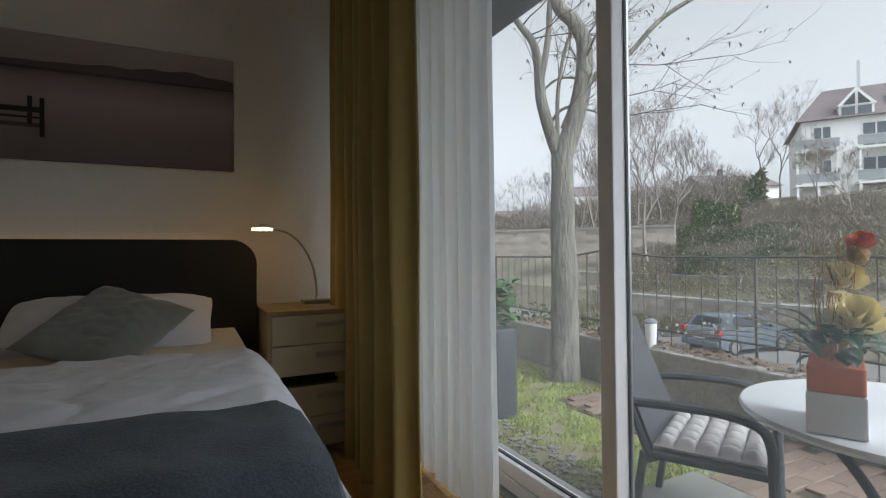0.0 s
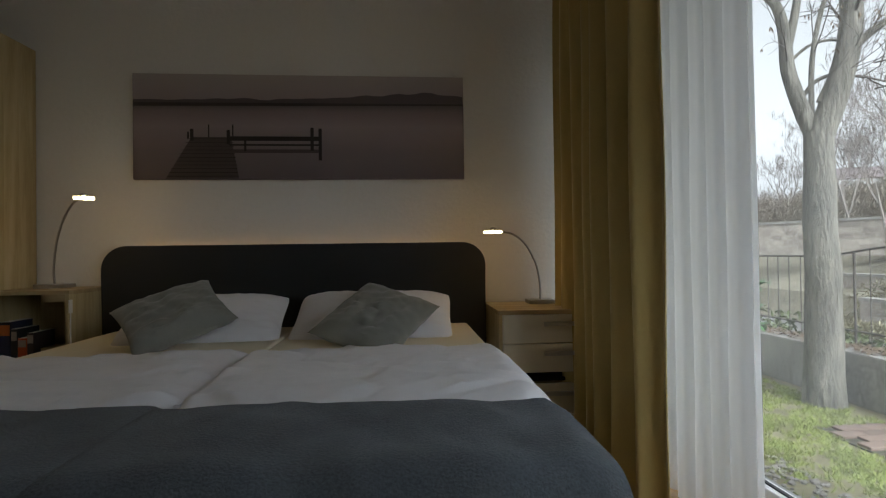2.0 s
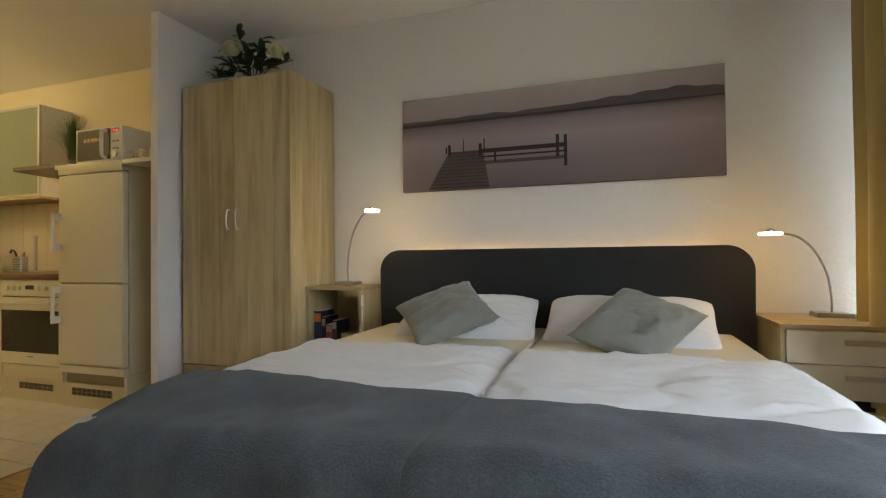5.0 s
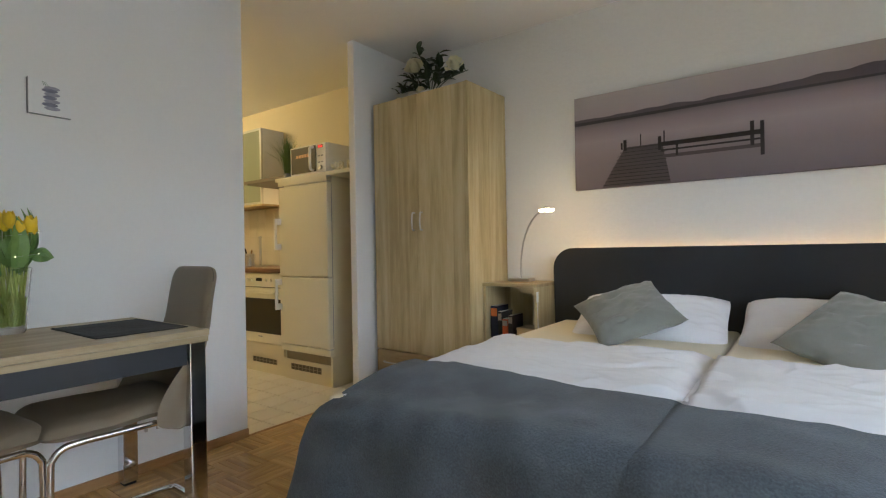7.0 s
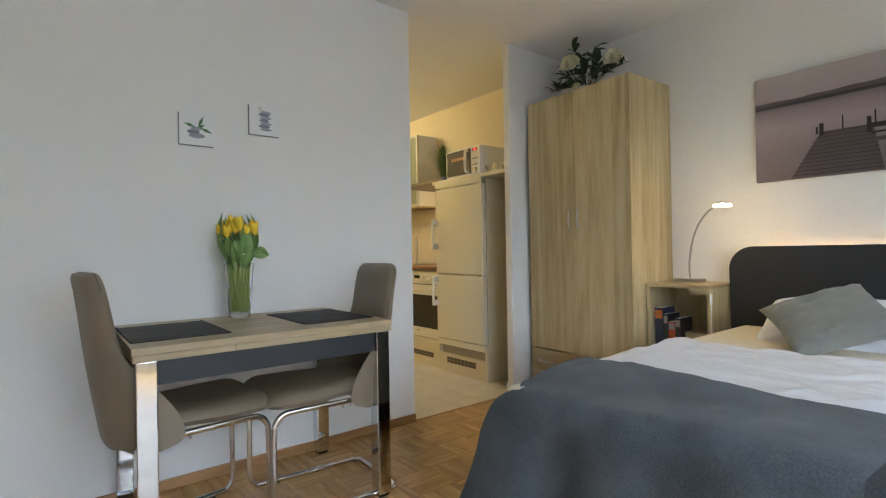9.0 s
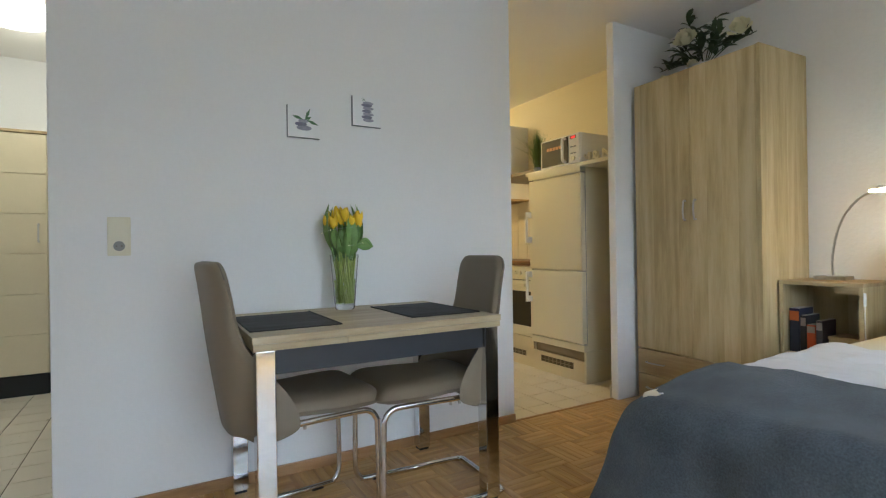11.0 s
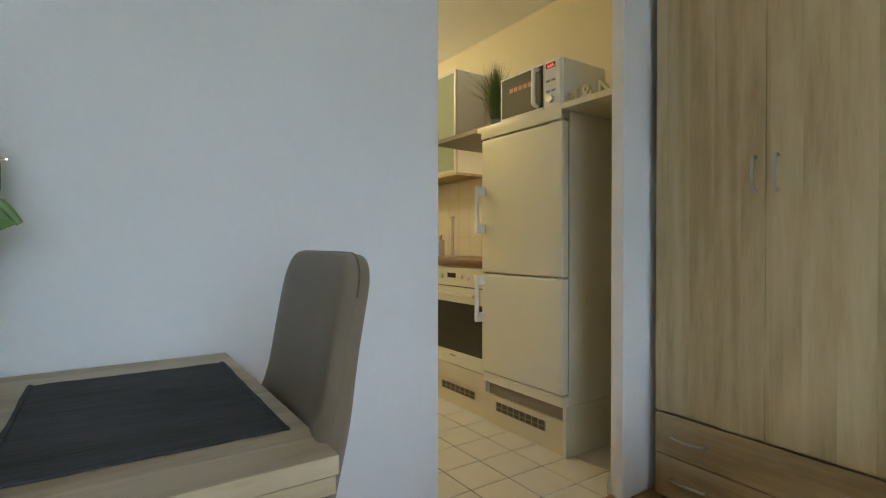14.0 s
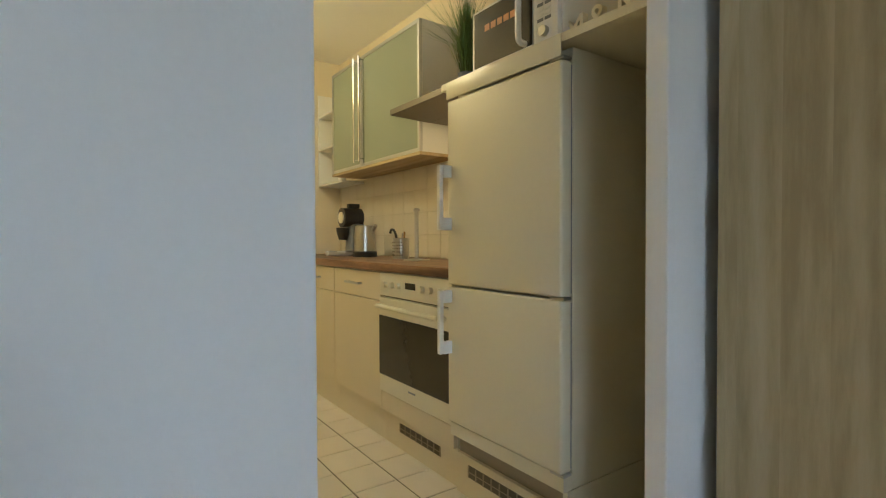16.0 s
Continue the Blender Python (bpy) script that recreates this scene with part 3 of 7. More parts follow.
def duvet(x0, x1, y0, y1, seed, side):
    """A flat duvet with soft creases; its outer long edge rolls over the mattress."""
    def at(u, v):
        x, y = x0 + (x1 - x0) * u, y0 + (y1 - y0) * v
        out = u if side > 0 else 1 - u
        e = min(out / 0.03 if side > 0 else out / 0.08, (1 - out) / 0.10)
        z = 0.600 + 0.045 * min(1.0, e) ** 0.5 * min(1.0, (1 - v) / 0.06 + 0.25) ** 0.5
        fold = abs(wob(x * 2.2 + 1.5 * y, y * 5.0 - x * 1.2, seed))
        z += 0.010 * wob(x * 3, y * 3, seed) - 0.013 * max(0.0, 0.16 - fold) / 0.16 * (0.4 + 0.6 * v) + 0.006 * wob(x * 9, y * 7, seed + 3)
        sharp = abs(wob(x * 5.5 + 3.0 * y, y * 9.0 - x * 3.5, seed + 7))
        z += 0.009 * max(0.0, 0.22 - sharp) / 0.22 * (0.5 + 0.5 * wob(x * 2, y * 2, seed))
        z -= 0.035 * min(1.0, max(0.0, (-1.56 - y) / 0.12))
        fine = abs(wob(x * 11 + 5 * y, y * 17 - x * 6, seed + 11))
        z += 0.0045 * max(0.0, 0.25 - fine) / 0.25 * (0.6 + 0.8 * wob(x * 3.1, y * 2.7, seed + 5))
        drop = max(0.0, out - 0.84) / 0.16
        z -= 0.16 * drop ** 2
        y += 0.03 * wob(x * 4, seed * 2.0) * (v ** 4)
        return (x, y, z)
    return at


for nm, x0, x1, side, sd in (("a", 1.30, 2.372, -1, 1.0), ("b", 2.352, 3.405, 1, 4.0)):
    dv = thing("duvet", "creased white cotton duvet lying on the bed", "duvet", ((x0 + x1) / 2, -1.2, 0.55), group="duvets on the bed")
    part("cover", S(duvet(x0, x1, -2.05, -0.93 if side > 0 else -0.92, sd, side), 110, 130, 0.03), LINEN, dv, smooth=True)
    # turned-back seam along the inner edge
    xs = x0 if side > 0 else x1
    part("seam", T([(xs + side * 0.012, -1.60 + 0.08 * i, 0.622 + 0.006 * wob(i * 0.9, sd)) for i in range(10)], 0.006, seg=6, steps=3), LINEN, dv, smooth=True)


def throw(x0, x1, edge, seed, side):
    """A folded blanket over the foot end, hanging down at the end and at the outer side."""
    Z = 0.650
    def at(u, v):
        x = x0 + (x1 - x0) * u
        out = u if side > 0 else 1 - u
        s = v * 0.94
        edge_ = edge + (0.045 * (0.5 - u))
        y = edge_ - s + 0.018 * wob(x * 3, seed)
        calm = min(1.0, out / 0.22)
        z = Z + (0.004 if side > 0 else 0.0) + 0.014 * calm * wob(x * 2.5, y * 2.5, seed) + 0.010 * calm * wob(x * 7 + y * 3, y * 5, seed) + 0.004 * calm * wob(x * 17, y * 13 + x * 6, seed)
        z -= 0.012 * math.exp(-(min(out, 1.0) / 0.02) ** 2)
        e = min(1.0, (1 - out) / 0.05)
        z -= 0.035 * (1 - e) ** 2
        if side < 0:
            z -= 0.055 * min(1.0, max(0.0, (edge - 0.03 - y) / 0.40)) * min(1.0, out / 0.9) ** 2
        over = s - (abs(-2.13 - edge_) - 0.07)
        if over > 0:
            a = min(over / 0.12, 1.0)
            y = edge_ - (s - over) - 0.07 * math.sin(a * math.pi / 2) - (0.024 * math.sin(x * 17 + seed) + 0.014 * wob(x * 11, over * 4, seed)) * min(1, over * 2.4) * calm
            y -= 0.008 if side > 0 else 0.0
            z -= 0.075 * (1 - math.cos(a * math.pi / 2)) + max(0.0, over - 0.12) * 0.98
        lat = out - 0.90
        if lat > 0:
            k = lat / 0.10
            ext = 0.42 * k
            a = min(ext / 0.12, 1.0)
            base = x0 + (x1 - x0) * (0.90 if side > 0 else 0.10)
            x = base + side * (0.075 * math.sin(a * math.pi / 2) + (0.15 if side < 0 else 0.03) * k * k + 0.018 * math.sin(y * 15 + seed) * k)
            z -= 0.075 * (1 - math.cos(a * math.pi / 2)) + max(0.0, ext - 0.12)
        return (x, y, max(z, 0.035))
    return at


for x0, x1, edge, side, sd in ((1.335, 2.388, -1.685, -1, 2.0), (2.350, 3.335, -1.765, 1, 6.0)):
    th = thing("blanket", "folded grey-blue fleece blanket over the foot of the bed", "blanket", ((x0 + x1) / 2, -1.9, 0.64), group="blankets on the bed")
    part("fleece", S(throw(x0, x1, edge, sd, side), 72, 60, 0.007), BLANKET, th, smooth=True)


def pillow_mesh(w, h, t, seed, pinch=0.06, soft=0.0):
    """A filled cushion cover: thin at the seam, pulled in between its four corners, with creases."""
    bm = bmesh.new()
    n = 34
    for sgn in (1, -1):
        def at(u, v, sgn=sgn):
            a, b = 2 * u - 1, 2 * v - 1
            bulge = max(0.0, (1 - a ** 4) * (1 - b ** 4)) ** 0.55
            x = w / 2 * a * (1 - pinch * (1 - a * a) * 0 - pinch * (1 - b * b) * abs(a) ** 2)
            z = h / 2 * b * (1 - pinch * (1 - a * a) * abs(b) ** 2)
            x, z = x * (1 - soft * b ** 4), z * (1 - soft * 0.8 * a ** 6)
            y = sgn * (t / 2 * bulge + 0.016 * bulge * wob(a * 2.5, b * 2.5, seed) + 0.009 * bulge * wob(a * 6 + b * 2, b * 7, seed) - 0.007 * bulge * max(0.0, 0.3 - abs(wob(a * 3 + b, b * 4 - a, seed + 2))) / 0.3)
            return (x, y, z)
        sheet_of(bm, at, n, n)
    bmesh.ops.remove_doubles(bm, verts=bm.verts, dist=0.0006)
    return bm


def cushion(name, label, at, rot, w, h, t, m, seed, group):
    ob = thing(name, label, "cushion" if "cushion" in name else "pillow", (0, 0, 0), group=group)
    ROOT[ob] = None
    ob.matrix_world = pose(*at, rot[0], 0, rot[2]) @ Matrix.Rotation(radians(rot[1]), 4, "Y")
    part("cover", pillow_mesh(w, h, t, seed, *((0.05, 0.05) if m is LINEN else (0.08, 0.0))), m, ob, smooth=True, world_space=False)
    return ob


WP, GP = "white plump pillow leaning against the headboard", "grey-green square cushion leaning on a pillow"
cushion("pillow", WP, (1.975, -0.40, 0.680), (-62, 0, 3), 0.76, 0.42, 0.16, LINEN, 1, "pillows")
cushion("pillow", WP, (2.78, -0.40, 0.680), (-62, 0, -3), 0.80, 0.42, 0.17, LINEN, 2, "pillows")
cushion("cushion", GP, (1.935, -0.640, 0.745), (-58, -34, 4), 0.42, 0.36, 0.13, CUSHION, 3, "cushions")
cushion("cushion", GP, (2.810, -0.690, 0.715), (-60, 31, -2), 0.40, 0.44, 0.13, CUSHION, 4, "cushions")

# bedside shelf with books
sf = thing("bedside_shelf", "open oak bedside cube shelf holding books", "shelf", (1.13, -0.18, 0))
part("top_board", B(0.935, 1.318, -0.352, -0.004, 0.826, 0.846, bevel=0.001), OAK_X, sf)
part("side_board", B(0.938, 0.956, -0.348, -0.004, 0, 0.8255), OAK, sf)
part("side_board", B(1.298, 1.316, -0.348, -0.004, 0, 0.8255), OAK, sf)
part("bottom_board", B(0.9565, 1.2975, -0.345, -0.004, 0.44, 0.458), OAK_X, sf)
part("back_board", B(0.9565, 1.2975, -0.012, -0.005, 0.4585, 0.8255), OAK, sf)
part("front_strip", B(1.20, 1.2975, -0.349, -0.336, 0.79, 0.8255), OAK_X, sf)
BOOKS = ((0.968, 0.050, 0.235, (0.012, 0.018, 0.045), "dark blue paperback with an orange band standing on the shelf"),
         (1.022, 0.028, 0.20, (0.02, 0.02, 0.022), "black paperback standing on the shelf"),
         (1.053, 0.040, 0.155, (0.42, 0.07, 0.015), "orange-red paperback standing on the shelf"),
         (1.096, 0.030, 0.18, (0.03, 0.02, 0.02), "dark brown paperback standing on the shelf"))
for x, w, h, col, lab in BOOKS:
    bk = thing("book", lab, "book", (x + w / 2, -0.2, 0.4582), group="books on the bedside shelf")
    part("cover", B(x, x + w, -0.31, -0.16, 0.4585, 0.4585 + h, bevel=0.002), mk("book_cover", col, 0.45, var=0.1, bump=0), bk)
    part("pages", B(x + 0.003, x + w - 0.003, -0.308, -0.158, 0.462, 0.4595 + h), mk("book_paper", (0.6, 0.55, 0.45), 0.9, bump=0), bk)
    part("spine_band", B(x + 0.002, x + w - 0.002, -0.3112, -0.3095, 0.4585 + h * 0.72, 0.4585 + h * 0.94), mk("spine_band", (0.55, 0.14, 0.03) if x < 1 else (0.3, 0.25, 0.2), 0.5, bump=0), bk)
box_b = thing("small_box", "small pale wooden box on the shelf", "box", (1.20, -0.2, 0.4582))
part("body", B(1.14, 1.275, -0.28, -0.12, 0.4585, 0.545, bevel=0.003), OAK_X, box_b)
part("lid", B(1.138, 1.277, -0.282, -0.118, 0.5455, 0.56, bevel=0.002), OAK_X, box_b)
sw = thing("cord_switch", "white cord switch hanging beside the headboard", "switch", (1.322, -0.13, 0.74))
part("body", B(1.3185, 1.3245, -0.36, -0.335, 0.735, 0.80, bevel=0.003), WHITEP, sw)
part("cord", T([(1.3215, -0.347, 0.735), (1.3225, -0.35, 0.65), (1.3225, -0.345, 0.5), (1.322, -0.347, 0.36)], 0.003), WHITEP, sw)

# nightstand
ns = thing("nightstand", "oak nightstand with glossy white drawer fronts", "nightstand", (3.64, -0.22, 0))
part("top_board", B(3.396, 3.88, -0.46, -0.004, 0.692, 0.712, bevel=0.001), OAK_X, ns)
part("side_board", B(3.398, 3.416, -0.455, -0.004, 0, 0.6915), OAK, ns)
part("side_board", B(3.862, 3.878, -0.455, -0.004, 0, 0.6915), OAK, ns)
part("back_board", B(3.4165, 3.8615, -0.014, -0.005, 0, 0.6915), OAK, ns)
part("shelf_board", B(3.4165, 3.8615, -0.44, -0.015, 0.355, 0.372), BLACK_CLOTH, ns)
for z0, z1 in ((0.548, 0.688), (0.402, 0.543), (0.20, 0.345), (0.05, 0.195)):
    d = part("drawer", B(3.4185, 3.8605, -0.461, -0.443, z0, z1, bevel=0.0015), FRONTW, ns)
    zc = z1 - 0.045
    part("handle", bx(bx(B(3.62, 3.78, -0.486, -0.476, zc - 0.011, zc + 0.011, bevel=0.003), 3.63, 3.64, -0.477, -0.461, zc - 0.005, zc + 0.005), 3.76, 3.77, -0.477, -0.461, zc - 0.005, zc + 0.005), ALU, d)


def bedside_lamp(base, head, bend):
    """A flat steel foot, a bowed rod and a flower-shaped glass head with a lit disc."""
    bxy = Vector(base)
    lm = thing("bedside_lamp", "slim bowed steel bedside lamp with lit flower-shaped glass head", "lamp", base, group="bedside lamps")
    part("foot", B(base[0] - 0.075, base[0] + 0.075, base[1] - 0.05, base[1] + 0.05, base[2] + 0.0005, base[2] + 0.022, bevel=0.003), STEEL, lm)
    hd = Vector(head)
    part("rod", T([bxy + Vector((0, 0, 0.02))] + [Vector(p) for p in bend] + [hd + Vector((0, 0, -0.004))], 0.0055, seg=10, steps=8), STEEL, lm, smooth=True)
    bm = bmesh.new()
    outline = [(hd.x + (0.039 + 0.009 * math.cos(6 * a)) * math.cos(a), hd.y + (0.039 + 0.009 * math.cos(6 * a)) * math.sin(a)) for a in [2 * math.pi * k / 60 for k in range(60)]]
    prism(bm, outline, hd.z - 0.006, hd.z + 0.006, "z")
    h = part("head", bm, LEDW, lm, "lit frosted glass flower")
    part("cap", L([(0.018, 0), (0.018, 0.012), (0.010, 0.018)], (hd.x, hd.y, hd.z + 0.0065), 16), STEEL, h, smooth=True)


bedside_lamp((1.10, -0.12, 0.846), (1.40, -0.37, 1.29), [(1.098, -0.125, 0.95), (1.122, -0.14, 1.08), (1.178, -0.18, 1.19), (1.262, -0.25, 1.262), (1.335, -0.31, 1.288)])
bedside_lamp((3.70, -0.12, 0.712), (3.39, -0.375, 1.105), [(3.70, -0.125, 0.80), (3.675, -0.15, 0.92), (3.61, -0.20, 1.03), (3.53, -0.265, 1.09), (3.46, -0.32, 1.105)])
al = thing("alarm_clock", "small black alarm clock on the nightstand", "clock", (3.82, -0.2, 0.712))
part("body", B(3.785, 3.86, -0.23, -0.18, 0.7125, 0.755, bevel=0.006), BLACKP, al)
part("display", B(3.793, 3.852, -0.2325, -0.2305, 0.72, 0.748), DARKGLASS, al)


# silk flowers on the wardrobe
def rose(bm, c, r, seed, petals=22, up=Vector((0, 0, 1))):
    """A full bloom: cupped petals in a spiral, tight in the heart and spread at the rim."""
    rnd = random.Random(seed)
    c = Vector(c)
    q = Vector((0, 0, 1)).rotation_difference(up.normalized())
    for k in range(petals):
        t = (k + 0.5) / petals
        a0, half, lift = k * 2.4 + rnd.uniform(-0.2, 0.2), 0.95 - 0.30 * t, rnd.uniform(0.9, 1.1)

        def petal(u, v, t=t, a0=a0, half=half, lift=lift):
            a = a0 + (2 * u - 1) * half * (0.45 + 0.55 * math.sin(math.pi * (0.15 + 0.62 * v)))
            w = v * (1 - 0.22 * (2 * u - 1) ** 2)
            rad = r * (0.08 + 0.22 * t + (0.15 + 0.45 * t) * w ** (1.2 - 0.5 * t)) * lift
            z = r * (-0.45 + (1.15 - 0.55 * t) * w ** 0.8 - 0.14 * t * w ** 4)
            return c + q @ Vector((rad * math.cos(a), rad * math.sin(a), z))
        sheet_of(bm, petal, 5, 4)
    return bm


fl = thing("silk_flower_arrangement", "artificial cream peonies with dark leaves on the wardrobe", "artificial flowers", (0.47, -0.26, 2.14))
part("bowl", L([(0.06, 0), (0.10, 0.03), (0.11, 0.05), (0.095, 0.05), (0.05, 0.02)], (0.47, -0.26, 2.1405), 20), WHITEP, fl, smooth=True)
stems = bmesh.new()
leaves = []
for i, (tip, nl) in enumerate((((0.36, -0.27, 2.53), 12), ((0.53, -0.26, 2.46), 10), ((0.36, -0.33, 2.36), 5), ((0.63, -0.33, 2.34), 5), ((0.18, -0.30, 2.24), 6), ((0.80, -0.27, 2.29), 6), ((0.47, -0.30, 2.36), 6), ((0.27, -0.2, 2.42), 6), ((0.50, -0.34, 2.28), 6), ((0.38, -0.38, 2.29), 9), ((0.64, -0.37, 2.27), 9), ((0.28, -0.36, 2.21), 8), ((0.74, -0.34, 2.25), 7))):
    a, b = Vector((0.47, -0.26, 2.17)), Vector(tip)
    mid = a.lerp(b, 0.5) + Vector((0.03 * math.sin(i * 2), 0.02 * math.cos(i), 0.035))
    tube(stems, [a, mid, b], 0.003, seg=5, steps=5)
    rnd = random.Random(i)
    for k in range(nl):
        t = 0.35 + 0.65 * (k + 0.5) / nl
        p = (a.lerp(mid, t * 2) if t < 0.5 else mid.lerp(b, t * 2 - 1))
        d = Vector((rnd.uniform(-1, 1), rnd.uniform(-0.8, 0.6), rnd.uniform(-0.1, 0.8))).normalized()
        leaves.append((p, p + d * rnd.uniform(0.075, 0.125), rnd.uniform(0.030, 0.044)))
part("stems", stems, DKLEAF, fl)
for p, q, w in leaves:
    part("leaf", leaf(bmesh.new(), p, q, w), DKLEAF, fl)
for i, (c, r) in enumerate((((0.44, -0.41, 2.355), 0.088), ((0.775, -0.40, 2.30), 0.082), ((0.45, -0.36, 2.20), 0.040), ((0.22, -0.33, 2.18), 0.03))):
    part("flower", rose(bmesh.new(), c, r, i, up=Vector((0.2, -0.8, 0.55))), CREAMF, fl, "cream peony", smooth=True)

# dining table
tb = thing("dining_table", "extendable oak-look dining table on square chrome legs", "table", (0.37, -2.57, 0))
TX0, TX1, TY0, TY1, TTOP = 0.022, 0.716, -3.060, -2.078, 0.769
part("tabletop", B(TX0, TX1, TY0, TY1, TTOP - 0.024, TTOP, bevel=0.0015), OAK_Y, tb)
part("extension_leaf", B(TX0 + 0.004, TX1 - 0.002, TY0 + 0.003, -2.742, TTOP - 0.048, TTOP - 0.0255, bevel=0.0015), OAK_Y, tb)
part("extension_leaf", B(TX0 + 0.004, TX1 - 0.002, -2.740, TY1 - 0.003, TTOP - 0.048, TTOP - 0.0255, bevel=0.0015), OAK_Y, tb)
AZ0, AZ1 = TTOP - 0.132, TTOP - 0.0485
part("apron", B(TX1 - 0.040, TX1 - 0.023, TY0 + 0.078, TY1 - 0.078, AZ0, AZ1), APRON, tb)
part("apron", B(TX0 + 0.020, TX0 + 0.037, TY0 + 0.078, TY1 - 0.078, AZ0, AZ1), APRON, tb)
part("apron", B(TX0 + 0.075, TX1 - 0.080, TY0 + 0.026, TY0 + 0.043, AZ0, AZ1), APRON, tb)
part("apron", B(TX0 + 0.075, TX1 - 0.080, TY1 - 0.043, TY1 - 0.026, AZ0, AZ1), APRON, tb)
for x in (TX0 + 0.008, TX1 - 0.070):
    for y in (TY0 + 0.012, TY1 - 0.074):
        lg = part("leg", B(x, x + 0.062, y, y + 0.062, 0.012, AZ1, bevel=0.003), CHROME, tb)
        part("foot", B(x + 0.006, x + 0.056, y + 0.006, y + 0.056, 0, 0.0125), BLACKP, lg)


def padded(mid, out, nu, nv, t):
    """A padded panel: a middle surface thickened both ways, thin and round at its rim."""
    bm = bmesh.new()
    flip = 1 if (Vector(mid(0.51, 0.5)) - Vector(mid(0.49, 0.5))).cross(Vector(mid(0.5, 0.51)) - Vector(mid(0.5, 0.49))).dot(Vector(out)) > 0 else -1
    for sg in (1, -1):
        def at(u, v, sg=sg):
            p, (a, e) = Vector(mid(u, v)), (2 * u - 1, 2 * v - 1)
            d = 0.004
            n = (Vector(mid(min(u + d, 1), v)) - Vector(mid(max(u - d, 0), v))).cross(Vector(mid(u, min(v + d, 1))) - Vector(mid(u, max(v - d, 0))))
            n = n.normalized() if n.length > 1e-9 else Vector(out) * flip
            n = (n * flip).lerp(Vector(out), min(1.0, max(0.0, (v - 0.45) / 0.25))).normalized()
            k = (max(0.0, 1 - abs(a) ** 5) * max(0.0, 1 - abs(e) ** 7)) ** 0.5
            return p + n * (sg * t / 2 * k)
        sheet_of(bm, at, nu, nv)
    bmesh.ops.remove_doubles(bm, verts=bm.verts, dist=0.0004)
    return bm


def chair(at, rz):
    c = thing("dining_chair", "taupe upholstered cantilever chair on a chrome tube frame", "chair", at, rz, group="chairs at the table")

    def back(u, v):
        z = 0.40 + 0.612 * (0.5 - 0.5 * math.cos(math.pi * v))
        s = (z - 0.40) / 0.612
        w = 0.230 - 0.040 * min(1.0, s / 0.7)
        if z > 0.952:
            w = w - 0.06 + math.sqrt(max(0.0, 0.06 ** 2 - (z - 0.952) ** 2))
        low = math.sqrt(max(0.0, 1 - 0.80 * (max(0.0, 0.445 - z) / 0.045) ** 2))
        a = 2 * u - 1
        y = -0.240 - 0.020 * s - 0.065 * s ** 2
        y += (0.165 * (0.5 + 0.5 * math.cos(math.pi * min(1.0, max(0.0, s - 0.08) / 0.58))) * low + 0.012) * abs(a) ** 3.2
        y -= 0.02 * (1 - a * a) * math.sin(math.pi * min(1, s * 1.1))
        w *= 0.90 + 0.10 * low
        return (w * a, y, z)
    bk = part("backrest", padded(back, (0, 1, 0.12), 36, 44, 0.060), TAUPE, c, smooth=True, world_space=False)
    rim = [Vector(q) for q in [back(0, 0.80 + j / 60) for j in range(13)] + [back(i / 14, 1) for i in range(1, 14)] + [back(1, 1 - j / 60) for j in range(13)]]
    part("piping", T(rim, 0.0016, seg=6, smooth=False), PIPING, bk, smooth=True, world_space=False)

    def seat(u, v):
        a, b = 2 * u - 1, v
        y = -0.210 + 0.485 * b
        w = 0.190 + 0.035 * min(1.0, max(0.0, (b - 0.35) / 0.25))
        if b > 0.88:
            w *= 1 - 0.10 * ((b - 0.88) / 0.12) ** 2
        edge = max(abs(a) ** 6, (max(0, b - 0.6) / 0.4) ** 5)
        z = 0.487 - 0.012 * edge + 0.012 * (1 - a * a) * (1 - b) - 0.016 * math.sin(b * math.pi) * (1 - a * a)
        return (w * a, y, z)
    part("seat", padded(seat, (0, 0, 1), 30, 30, 0.085), TAUPE, c, smooth=True, world_space=False)
    h = [(-0.195, -0.12, 0.437), (-0.195, 0.0, 0.437), (-0.195, 0.17, 0.437), (-0.195, 0.215, 0.428), (-0.195, 0.240, 0.400), (-0.195, 0.246, 0.36), (-0.195, 0.250, 0.12), (-0.195, 0.246, 0.055),
         (-0.195, 0.225, 0.022), (-0.195, 0.18, 0.012), (-0.195, -0.22, 0.012), (-0.185, -0.27, 0.012), (-0.15, -0.29, 0.012)]
    part("frame", T(h + [(-x, y, z) for x, y, z in h[::-1]], 0.0115, seg=10, steps=5), CHROME, c, "polished chrome tube", smooth=True, world_space=False)
    part("crossbar", T([(-0.195, -0.115, 0.437), (0.195, -0.115, 0.437)], 0.010, seg=8), CHROME, c, smooth=True, world_space=False)
    for sx in (-0.195, 0.195):
        for y in (-0.08, -0.04):
            part("screw", L([(0.006, 0), (0.006, 0.012)], (sx, y, 0.414), 8), STEEL, c, world_space=False)
        part("glide", B(sx - 0.014, sx + 0.014, 0.12, 0.17, 0.0005, 0.006), BLACKP, c, world_space=False)
    return c


chair((0.465, -2.322, 0), 176)
chair((0.425, -2.850, 0), 5)

